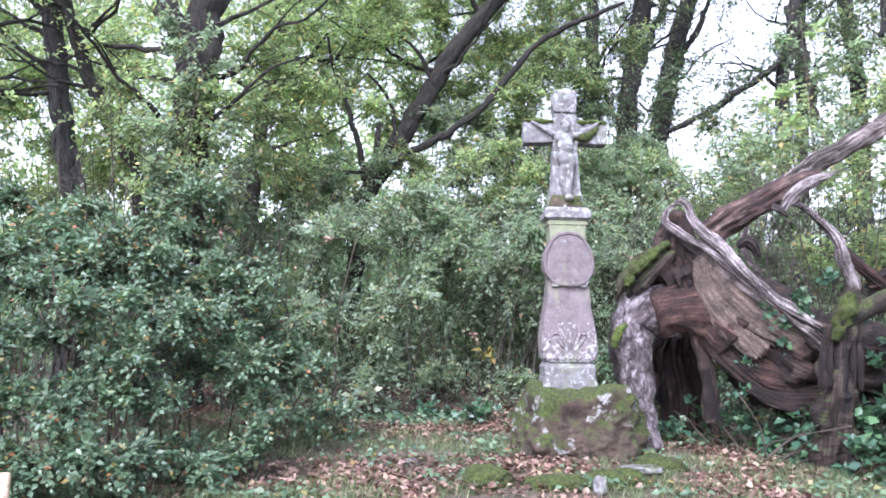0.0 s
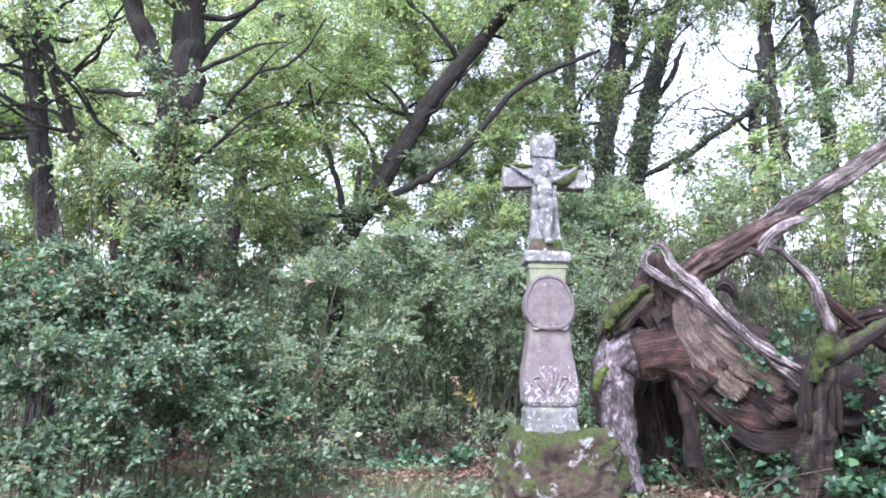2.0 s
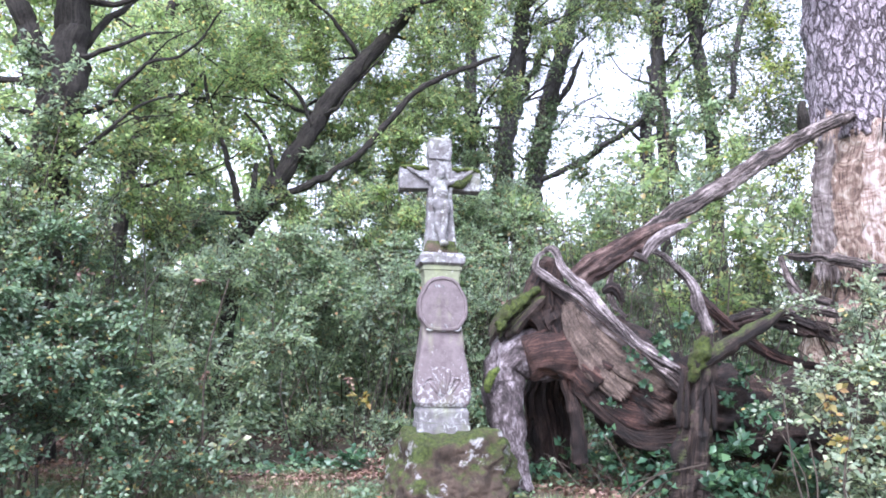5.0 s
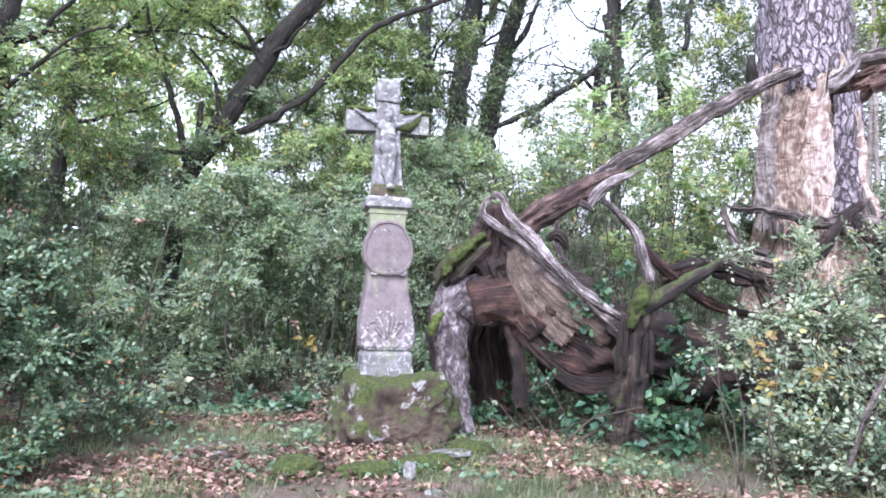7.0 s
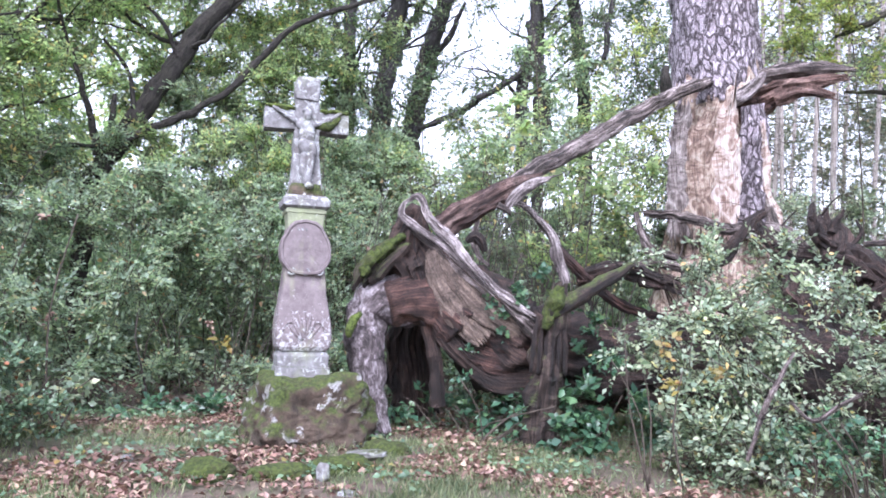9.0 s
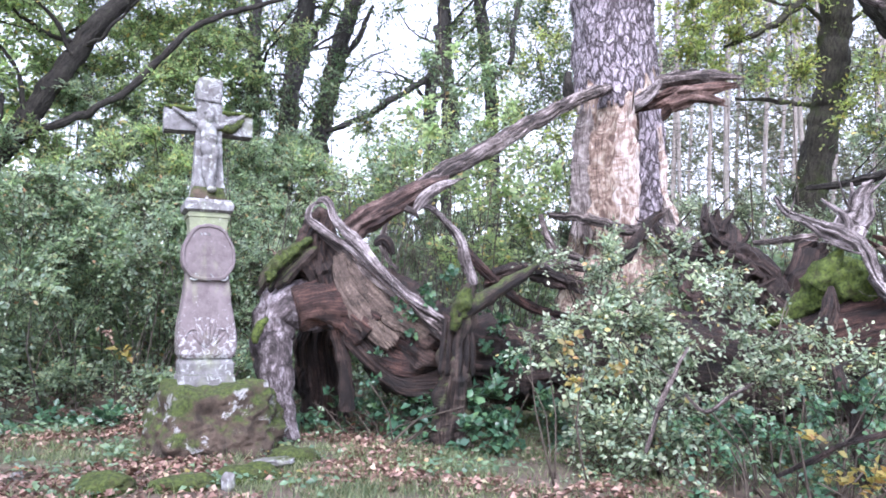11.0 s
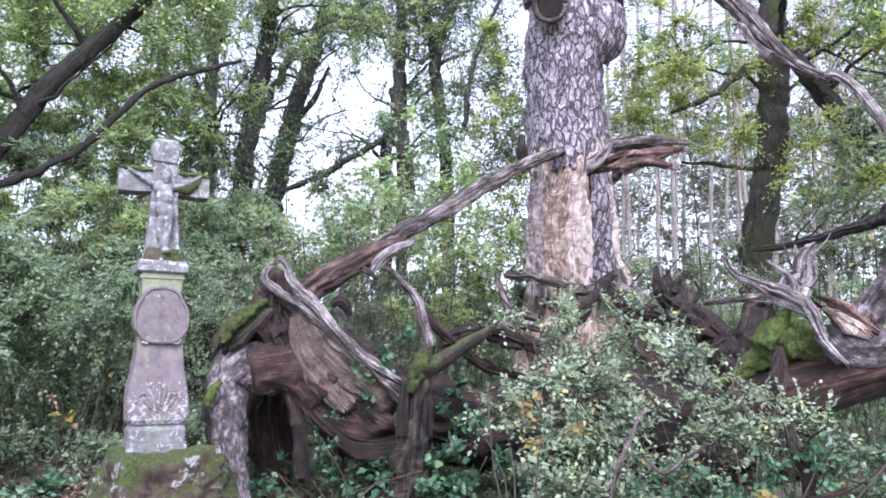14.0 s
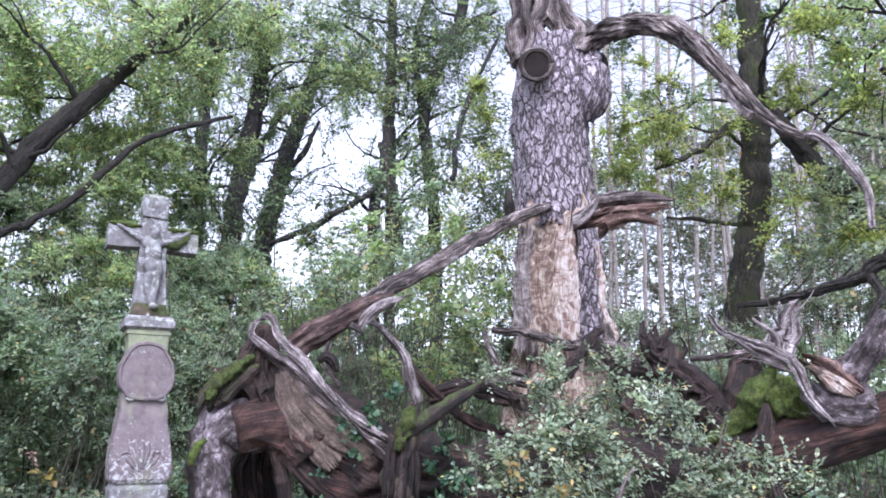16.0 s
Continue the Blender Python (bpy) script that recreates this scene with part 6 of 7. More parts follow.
spruce(12, [(21.92, 17.53, 5.68, 0.068), (22.20, 17.17, 10.23, 0.071), (22.50, 16.78, 16.03, 0.060), (22.86, 16.31, 22.13, 0.039)])
spruce(13, [(22.07, 15.69, 5.42, 0.064), (22.32, 15.33, 9.68, 0.067), (22.60, 14.92, 15.11, 0.056), (22.96, 14.37, 20.75, 0.036)])
spruce(14, [(25.71, 17.46, 5.96, 0.059), (25.97, 17.07, 10.80, 0.061), (26.37, 16.46, 16.91, 0.050), (26.71, 15.92, 23.34, 0.032)])
spruce(16, [(24.68, 15.40, 5.57, 0.054), (24.95, 14.96, 9.99, 0.056), (25.28, 14.41, 15.57, 0.046), (25.62, 13.80, 21.37, 0.029)])
spruce(17, [(21.71, 12.58, 4.92, 0.057), (21.92, 12.22, 8.66, 0.059), (22.18, 11.74, 13.37, 0.049), (22.49, 11.17, 18.23, 0.032)])
spruce(18, [(19.44, 10.52, 4.43, 0.049), (19.65, 10.12, 7.64, 0.050), (19.87, 9.69, 11.69, 0.042), (20.13, 9.14, 15.84, 0.027)])
more = random.Random(21)
for k in range(9):
    far, az = more.uniform(17, 27), radians(more.uniform(39, 62))
    x, y, r = far * math.sin(az), far * math.cos(az), more.uniform(0.035, 0.06)
    lean_x, lean_y, tall = more.uniform(-0.3, 0.5), more.uniform(-0.4, 0.2), more.uniform(14, 19)
    spruce(30 + k, [(x, y, 3.0, r), (x + lean_x * 0.4, y + lean_y * 0.4, 3 + tall * 0.4, r * 0.95), (x + lean_x, y + lean_y, 3 + tall, r * 0.5)])
spruce_crowns = thing("spruce_thicket", "young conifers and twigs deep in the wood, colour lightened for haze", "thicket")
foliage(spruce_crowns, [(20.11, 22.31, 8.03, 2.396), (23.07, 22.25, 8.80, 2.973), (24.76, 20.37, 8.35, 2.885), (24.58, 17.34, 7.48, 2.612), (24.88, 15.07, 7.05, 2.433), (24.92, 12.98, 6.62, 2.430), (23.84, 24.31, 12.70, 3.014), (25.98, 22.03, 13.11, 3.185), (27.83, 19.67, 11.90, 2.813), (27.43, 16.65, 10.46, 2.540), (27.16, 20.57, 15.95, 2.942), (27.26, 16.93, 13.97, 2.851), (26.70, 13.90, 10.55, 2.886)], 0.14, 0.3, LEAF_SPRUCE, 0.4, 1.2, 16, 77, 0.4, 0.3)


# ---- shrubs and thicket ----
def shrub(name, label, blobs, leaf, wide, mat, stems=8, group="", seed=0, category="shrub", split=0, **kw):
    t = thing(name, label, category, group)
    rng = random.Random(seed)
    cx = sum(b[0] for b in blobs) / len(blobs)
    cy = sum(b[1] for b in blobs) / len(blobs)
    for k in range(stems):
        b = rng.choice(blobs)
        x, y = b[0] * 0.75 + cx * 0.25 + rng.uniform(-0.2, 0.2), b[1] * 0.75 + cy * 0.25 + rng.uniform(-0.2, 0.2)
        top = (b[0] + rng.uniform(-0.3, 0.3), b[1] + rng.uniform(-0.3, 0.3), b[2] + rng.uniform(0, 0.5) * b[3], 0.006)
        g = lie(x, y) - 0.05
        mid = ((x * 0.6 + top[0] * 0.4) + rng.uniform(-0.12, 0.12), (y * 0.6 + top[1] * 0.4), g + 0.55 * max(0.2, top[2] - g), rng.uniform(0.005, 0.01))
        tube("stem", [(x, y, g, rng.uniform(0.008, 0.016)), mid, top], TWIG, t, sides=6, step=0.25, rough=0.2)
    foliage(t, tiers(blobs, split, 0.52, seed) if split else blobs, leaf, wide, mat, seed=seed + 100, **kw)
    return t


shrub("hawthorn_bush", "dense dark green bush with small glossy leaves in tiers", [(-3.09, 5.85, 1.61, 0.361), (-2.71, 6.69, 1.82, 0.438), (-2.00, 6.94, 1.71, 0.428), (-2.69, 5.71, 1.26, 0.371), (-2.14, 6.26, 1.30, 0.429), (-1.64, 7.03, 1.22, 0.380), (-2.79, 5.33, 0.95, 0.324), (-2.28, 5.67, 0.94, 0.386), (-1.73, 6.18, 0.89, 0.398), (-1.28, 7.10, 0.80, 0.330), (-2.46, 5.16, 0.65, 0.312), (-1.94, 5.59, 0.57, 0.357), (-1.48, 6.14, 0.49, 0.284), (-2.57, 4.88, 0.38, 0.258), (-2.15, 5.19, 0.33, 0.311), (-1.74, 5.76, 0.23, 0.305), (-3.40, 5.32, 1.36, 0.461), (-3.11, 4.92, 0.65, 0.419)], 0.045, 0.68, LEAF_BUSH, 14, "bushes", 1, tau=2.7, twig_len=0.3, per=16, droop=0.12, flatness=1.7, squash=0.36, clump=10, shell=0.2, split=6)
shrub("hawthorn_bush", "tall dark green bush climbing round the oak trunk", [(-2.70, 6.91, 1.87, 0.478), (-2.10, 7.11, 1.75, 0.439), (-3.58, 6.72, 1.98, 0.467), (-3.03, 6.55, 1.68, 0.381), (-2.70, 8.18, 2.53, 0.451), (-3.33, 8.38, 2.73, 0.432), (-3.70, 7.67, 2.31, 0.394), (-1.89, 7.38, 1.29, 0.373), (-1.61, 7.65, 1.03, 0.385), (-3.96, 6.39, 2.02, 0.561)], 0.055, 0.6, LEAF_BUSH, 22, "bushes", 2, tau=2.3, twig_len=0.38, per=16, flatness=1.6, squash=0.45, clump=9, split=5, shell=0.2)
shrub("hazel_sapling", "young hazel with large yellowing leaves", [(-0.96, 7.86, 0.62, 0.213), (-1.26, 7.92, 0.75, 0.147), (-0.81, 7.98, 0.76, 0.114)], 0.085, 0.75, LEAF_PALE, 5, "", 3, tau=2.2, twig_len=0.3, per=7)
shrub("thicket", "thick wall of grey-green privet leaves", [(-1.64, 9.88, 2.18, 0.793), (-0.76, 10.59, 2.58, 0.891), (0.32, 10.21, 2.19, 0.819), (-0.98, 9.37, 1.53, 0.644), (-0.19, 10.72, 1.36, 0.812), (-1.43, 8.90, 1.19, 0.545), (0.67, 10.80, 1.31, 0.623), (1.00, 10.37, 2.45, 0.606), (-0.86, 9.18, 0.68, 0.394), (-0.01, 10.42, 0.62, 0.448), (0.81, 9.58, 0.63, 0.343)], 0.06, 0.55, LEAF_WALL, 12, "thickets", 4, tau=1.9, twig_len=0.5, per=18, split=5, squash=0.6)
shrub("thicket", "thick wall of grey-green privet leaves", [(-2.59, 10.71, 2.78, 0.707), (-1.93, 11.36, 3.32, 0.711), (-0.89, 11.99, 3.46, 0.706), (0.26, 11.82, 3.37, 0.739), (1.23, 11.96, 3.69, 0.706), (1.76, 10.88, 2.76, 0.637), (1.62, 10.39, 1.63, 0.564), (1.99, 12.36, 4.07, 0.686), (2.59, 11.74, 3.24, 0.647), (2.30, 10.78, 2.13, 0.549), (2.27, 10.27, 1.20, 0.444), (1.62, 9.89, 0.77, 0.354)], 0.055, 0.52, LEAF_WALL, 10, "thickets", 5, tau=1.9, twig_len=0.5, per=18, split=5, squash=0.6)
shrub("thicket", "dark understorey leaves below the hollow trunk", [(2.85, 9.61, 1.10, 0.495), (3.52, 9.40, 1.10, 0.429), (4.10, 9.71, 1.69, 0.456), (2.94, 10.62, 2.01, 0.549), (2.33, 10.75, 2.31, 0.621), (3.68, 10.40, 2.42, 0.399)], 0.055, 0.55, LEAF_WALL, 10, "thickets", 6, tau=1.3, twig_len=0.5, per=16)
shrub("thicket", "light green understorey behind the fallen limb", [(3.92, 12.42, 3.96, 0.665), (4.63, 12.18, 4.28, 0.576), (5.36, 12.44, 4.82, 0.603), (5.09, 14.14, 5.53, 0.501), (6.09, 12.11, 5.14, 0.505), (5.24, 9.97, 3.63, 0.498), (5.58, 9.56, 3.17, 0.486), (4.45, 10.65, 3.51, 0.509), (4.48, 9.66, 2.55, 0.427), (4.93, 9.01, 2.36, 0.410), (5.96, 9.57, 3.04, 0.493), (6.95, 10.84, 4.24, 0.568), (6.72, 11.79, 4.93, 0.503), (3.50, 13.05, 4.04, 0.587), (7.32, 12.02, 5.59, 0.523), (6.54, 13.56, 6.03, 0.394)], 0.075, 0.55, LEAF_CROWN, 6, "thickets", 7, tau=0.9, twig_len=0.6, per=14)
shrub("hazel_sapling", "hazel shoots with broad bright green leaves", [(4.49, 8.24, 2.99, 0.277), (4.96, 8.21, 3.13, 0.248), (4.24, 8.36, 3.17, 0.194), (4.69, 9.92, 5.55, 0.221), (4.90, 8.70, 3.66, 0.269), (5.31, 8.24, 3.31, 0.261), (4.50, 9.46, 4.26, 0.356), (4.40, 10.05, 4.65, 0.332)], 0.1, 0.72, LEAF_CROWN, 3, "", 8, tau=0.8, twig_len=0.45, per=8, flatness=1.4)
# pale leaf colour brightens this undergrowth as if lit
shrub("thicket", "undergrowth at the edge of the spruce stand", [(8.75, 9.66, 3.03, 0.554), (9.99, 9.87, 3.42, 0.591), (10.89, 9.66, 3.66, 0.603), (10.19, 8.17, 3.02, 0.527), (10.77, 7.42, 4.37, 0.526), (10.64, 6.73, 4.54, 0.499), (10.30, 6.32, 3.42, 0.465), (10.34, 7.16, 3.24, 0.412), (9.48, 5.76, 2.54, 0.418), (9.77, 5.27, 3.18, 0.619), (11.10, 6.94, 5.29, 0.481)], 0.065, 0.5, LEAF_PALE, 5, "thickets", 9, tau=1.5, twig_len=0.6, per=14)
shrub("privet_shrub", "pale green privet shrub with some yellow leaves", [(4.08, 6.03, 1.31, 0.258), (4.46, 5.78, 1.42, 0.359), (4.88, 5.58, 1.42, 0.308), (4.21, 5.70, 0.97, 0.298), (4.53, 5.47, 0.88, 0.417), (4.96, 5.24, 1.07, 0.295), (4.17, 5.49, 0.46, 0.286), (4.50, 5.24, 0.43, 0.329), (4.20, 5.22, 0.18, 0.274), (4.78, 5.13, 0.61, 0.237), (4.69, 5.98, 1.90, 0.269), (5.16, 5.73, 1.90, 0.215), (5.39, 5.39, 1.68, 0.208)], 0.056, 0.6, LEAF_PALE, 8, "pale shrubs", 10, tau=2.2, twig_len=0.5, per=16, droop=0.2, split=4, squash=0.6)
shrub("privet_shrub", "pale green privet shrub with arching twigs", [(5.37, 4.99, 1.17, 0.244), (5.66, 4.82, 1.27, 0.244), (5.72, 4.60, 0.99, 0.236), (5.35, 4.86, 0.89, 0.191), (5.05, 5.02, 0.79, 0.191), (5.97, 4.46, 1.18, 0.189), (5.73, 5.19, 1.57, 0.181), (4.98, 4.95, 0.43, 0.187), (4.67, 4.83, 0.12, 0.268)], 0.056, 0.6, LEAF_PALE, 7, "pale shrubs", 11, tau=2.2, twig_len=0.5, per=16, droop=0.15, split=4, squash=0.6)
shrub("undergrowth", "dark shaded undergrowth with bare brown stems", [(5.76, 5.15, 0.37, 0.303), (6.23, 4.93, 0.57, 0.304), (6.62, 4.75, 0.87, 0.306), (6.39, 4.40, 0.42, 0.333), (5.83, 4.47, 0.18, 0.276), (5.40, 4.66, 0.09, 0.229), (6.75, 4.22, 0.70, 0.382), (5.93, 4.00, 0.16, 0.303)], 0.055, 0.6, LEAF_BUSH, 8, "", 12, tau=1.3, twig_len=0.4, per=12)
shrub("yellow_sapling", "low sapling with yellow autumn leaves", [(5.08, 3.96, 0.35, 0.073), (5.24, 3.76, 0.35, 0.071)], 0.075, 0.75, LEAF_YELLOW, 3, "", 13, tau=0.15, twig_len=0.25, per=5)
# dark leaf colour covers the bright ground and stands in for shade
shrub("undergrowth", "leafy undergrowth beside the log, dark leaf colour for the shade", [(4.53, 4.87, 0.55, 0.160), (4.79, 4.67, 0.73, 0.158), (4.76, 4.67, 0.43, 0.175), (4.99, 4.49, 0.61, 0.156), (5.01, 4.47, 0.23, 0.189), (5.20, 4.31, 0.45, 0.170), (5.21, 4.20, 0.80, 0.143), (5.36, 4.07, 0.93, 0.151), (5.41, 4.04, 0.48, 0.166), (5.13, 4.15, 0.20, 0.181), (5.42, 3.89, 0.77, 0.163), (5.43, 3.90, 0.26, 0.178), (4.25, 4.36, 0.26, 0.160)], 0.06, 0.65, LEAF_BRAMBLE, 26, "", 61, tau=1.3, twig_len=0.35, per=10, split=3)
shrub("yellow_sapling", "low sapling with broad yellow and green leaves", [(4.71, 3.89, 0.65, 0.062), (4.77, 3.68, 0.36, 0.067), (4.98, 3.58, 0.41, 0.067)], 0.07, 0.7, LEAF_YELLOW, 4, "", 62, tau=0.25, twig_len=0.25, per=6)
shrub("yellow_sapling", "yellowing sprig in the pale shrub", [(3.68, 5.08, 0.97, 0.070), (3.88, 4.98, 1.06, 0.070), (3.62, 5.18, 1.25, 0.062)], 0.07, 0.7, LEAF_YELLOW, 2, "", 63, tau=0.2, twig_len=0.25, per=6)
shrub("bramble", "low bramble with broad dark green leaves", [(3.22, 7.48, 0.54, 0.231), (3.51, 7.14, 0.58, 0.254), (3.82, 6.88, 0.65, 0.251), (3.18, 7.07, 0.33, 0.142), (3.54, 6.68, 0.36, 0.192), (3.82, 6.42, 0.43, 0.189), (2.93, 7.69, 0.50, 0.174), (2.64, 7.90, 0.55, 0.164), (2.30, 7.99, 0.56, 0.151), (4.10, 6.49, 0.72, 0.162)], 0.1, 0.75, LEAF_BRAMBLE, 14, "brambles", 14, tau=2.2, twig_len=0.35, per=8, flatness=1.0)
shrub("bramble", "low bramble with broad dark green leaves", [(-0.51, 8.90, 0.39, 0.229), (-0.83, 8.38, 0.26, 0.203), (-1.20, 7.73, 0.22, 0.165), (-0.01, 9.22, 0.51, 0.263), (0.51, 9.00, 0.41, 0.218), (3.58, 7.39, 0.71, 0.232), (3.68, 6.90, 0.61, 0.216)], 0.08, 0.75, LEAF_BRAMBLE, 12, "brambles", 15, tau=2.0, twig_len=0.35, per=8, flatness=1.0)
shrub("ivy", "ivy leaves trailing over the hollow trunk", [(3.02, 7.15, 1.61, 0.056), (3.17, 7.07, 1.53, 0.078), (3.31, 7.06, 1.62, 0.073), (3.14, 7.14, 1.37, 0.039), (2.81, 7.21, 1.14, 0.039), (2.76, 7.22, 0.87, 0.044), (3.23, 7.05, 1.80, 0.101), (3.42, 7.07, 1.92, 0.085), (4.06, 6.97, 1.42, 0.127), (4.11, 6.71, 1.19, 0.135), (3.97, 7.02, 1.13, 0.115), (3.76, 7.02, 1.60, 0.069)], 0.06, 0.85, LEAF_BRAMBLE, 1, "", 16, tau=1.9, twig_len=0.2, per=6, flatness=0.3)
shrub("beech_branch", "small branch with bright yellow leaves in the thicket", [(0.52, 10.0, 1.17, 0.08)], 0.13, 0.7, LEAF_YELLOW, 1, "", 17, tau=0.9, twig_len=0.15, per=4)

shrub("young_tree", "young hornbeam with light sprays of green leaves", [(-6.19, 12.13, 3.53, 0.806), (-5.48, 12.47, 4.18, 0.740), (-6.66, 11.88, 4.36, 0.751), (-5.94, 12.25, 5.43, 0.782), (-3.07, 8.48, 2.95, 0.375), (-6.60, 11.91, 5.48, 0.761), (-3.87, 9.02, 3.93, 0.404), (-4.80, 7.63, 2.85, 0.564)], 0.07, 0.55, LEAF_CROWN, 3, "young trees", 31, tau=1.55, twig_len=0.6, per=14, flatness=0.8, split=5, squash=0.6)
shrub("young_tree", "young hornbeam with light sprays of green leaves", [(-2.77, 10.25, 3.94, 0.533), (-2.13, 10.61, 3.57, 0.588), (-2.77, 9.63, 3.05, 0.426), (-1.90, 10.85, 4.54, 0.567), (-1.91, 13.48, 4.21, 0.748), (-2.61, 10.70, 4.81, 0.561), (-1.99, 13.47, 6.17, 0.760), (-2.73, 8.80, 3.96, 0.296), (-3.06, 8.69, 3.59, 0.291)], 0.07, 0.55, LEAF_CROWN, 3, "young trees", 32, tau=1.55, twig_len=0.6, per=14, flatness=0.8, split=5, squash=0.6)
shrub("young_tree", "young hornbeam with light sprays of green leaves", [(-0.30, 12.81, 3.91, 0.663), (0.68, 11.80, 4.00, 0.612), (-1.08, 13.78, 5.45, 0.617), (0.05, 13.82, 5.81, 0.673), (1.27, 12.55, 5.24, 0.563), (1.39, 11.94, 4.23, 0.531), (0.65, 13.80, 6.58, 0.676), (1.58, 12.92, 6.57, 0.586), (2.52, 13.79, 5.98, 0.517), (-0.40, 13.81, 6.88, 0.678), (-1.08, 11.97, 6.49, 0.635), (-2.32, 11.79, 6.38, 0.715)], 0.07, 0.55, LEAF_CROWN, 3, "young trees", 33, tau=1.55, twig_len=0.6, per=14, flatness=0.8, split=5, squash=0.6)
shrub("young_tree", "thin maple with broad pale leaves before the sky", [(4.23, 11.25, 4.14, 0.417), (5.00, 11.47, 4.56, 0.384), (5.33, 10.77, 4.13, 0.440), (5.48, 10.13, 4.44, 0.378), (5.44, 11.27, 5.21, 0.338), (5.33, 9.64, 3.34, 0.427), (5.62, 10.62, 5.49, 0.400), (4.18, 12.33, 4.21, 0.457), (3.59, 12.51, 3.86, 0.508), (3.19, 13.14, 4.27, 0.486), (5.23, 11.92, 6.26, 0.270), (4.22, 11.25, 3.63, 0.415)], 0.09, 0.7, LEAF_WALL, 3, "young trees", 34, tau=0.9, twig_len=0.6, per=10, flatness=1.2)
shrub("young_tree", "hornbeam branches arching over the cross", [(-0.23, 13.89, 7.77, 0.825), (0.76, 13.88, 8.69, 0.867), (0.36, 13.89, 6.33, 0.627), (2.11, 14.26, 7.24, 0.637), (0.01, 13.39, 5.51, 0.589), (1.56, 12.82, 5.58, 0.462), (2.73, 13.65, 8.39, 0.640), (2.02, 12.76, 8.79, 0.796), (3.62, 14.49, 10.03, 0.707), (4.52, 15.29, 9.04, 0.496), (-0.69, 13.86, 8.72, 0.826), (0.70, 13.88, 7.34, 0.596), (3.45, 14.53, 7.24, 0.450)], 0.07, 0.55, LEAF_CROWN, 3, "young trees", 35, tau=1.55, twig_len=0.6, per=14, flatness=0.8, split=5, squash=0.6)
shrub("young_tree", "yellowing beech sprays beside the oak", [(9.13, 9.32, 6.54, 0.440), (9.23, 8.51, 6.36, 0.464), (9.70, 7.98, 5.48, 0.358), (8.95, 9.48, 5.73, 0.436), (9.75, 9.41, 8.02, 0.464), (10.07, 8.33, 8.35, 0.393), (9.96, 6.84, 6.89, 0.515), (9.91, 6.01, 7.12, 0.567), (9.63, 5.51, 5.80, 0.447), (9.65, 6.41, 4.90, 0.353), (9.34, 5.60, 3.93, 0.389), (9.75, 7.12, 4.35, 0.329), (7.02, 10.94, 6.19, 0.401), (7.48, 11.84, 7.97, 0.442), (6.55, 10.06, 4.67, 0.407)], 0.075, 0.55, LEAF_BEECH, 3, "young trees", 36, tau=1.5, twig_len=0.6, per=12, flatness=1.0, split=3, squash=0.4)

shrub("young_tree", "yellow-green beech branches before the spruces", [(9.10, 10.01, 6.70, 0.295), (9.56, 9.67, 6.86, 0.332), (10.14, 9.36, 6.35, 0.330), (10.58, 9.02, 6.61, 0.328), (9.34, 9.61, 6.00, 0.287), (10.16, 9.17, 5.69, 0.286), (10.84, 8.69, 6.04, 0.303), (8.94, 9.40, 6.93, 0.320), (9.56, 9.02, 6.81, 0.317), (10.42, 8.51, 6.78, 0.334), (11.44, 7.95, 6.56, 0.332), (11.74, 7.82, 5.80, 0.311), (11.18, 8.03, 5.59, 0.273)], 0.085, 0.58, LEAF_BEECH, 3, "young trees", 66, tau=1.2, twig_len=0.7, per=12, flatness=1.3, split=3, squash=0.35)
shrub("young_tree", "thin sprays of small leaves before the bright sky", [(4.51, 16.33, 10.07, 0.794), (5.67, 15.98, 9.03, 0.726), (6.26, 15.76, 10.23, 0.742), (4.59, 16.31, 8.51, 0.518), (7.51, 15.23, 8.82, 0.666), (6.42, 14.62, 6.92, 0.550), (5.64, 14.93, 6.63, 0.545), (5.01, 14.09, 5.47, 0.558), (7.31, 14.21, 6.93, 0.614), (4.36, 14.29, 5.90, 0.502), (7.97, 13.86, 7.98, 0.561), (7.50, 15.23, 10.74, 0.820), (8.23, 14.86, 9.85, 0.676)], 0.08, 0.55, LEAF_SILHOUETTE, 3, "young trees", 37, tau=0.55, twig_len=0.7, per=12, flatness=0.8)
shrub("thicket", "leafy shrubs at the back of the glade", [(2.98, 13.68, 3.40, 0.748), (3.84, 13.48, 3.23, 0.707), (4.86, 13.69, 3.53, 0.688), (5.56, 12.90, 3.26, 0.667), (6.40, 12.52, 3.48, 0.670), (7.22, 12.08, 3.17, 0.666), (3.45, 14.61, 4.65, 0.650), (4.50, 14.33, 3.82, 0.655), (7.83, 11.71, 3.47, 0.614), (2.48, 13.77, 4.08, 0.596), (5.42, 14.03, 4.40, 0.498), (6.44, 13.60, 4.42, 0.500), (3.96, 12.41, 2.34, 0.561), (4.84, 12.11, 2.35, 0.567), (3.15, 12.11, 1.76, 0.531), (4.17, 11.82, 1.41, 0.537), (5.29, 10.83, 1.93, 0.523), (6.06, 10.44, 2.11, 0.523)], 0.075, 0.55, LEAF_WALL, 5, "thickets", 38, tau=2.0, twig_len=0.6, per=14, split=5, squash=0.6)
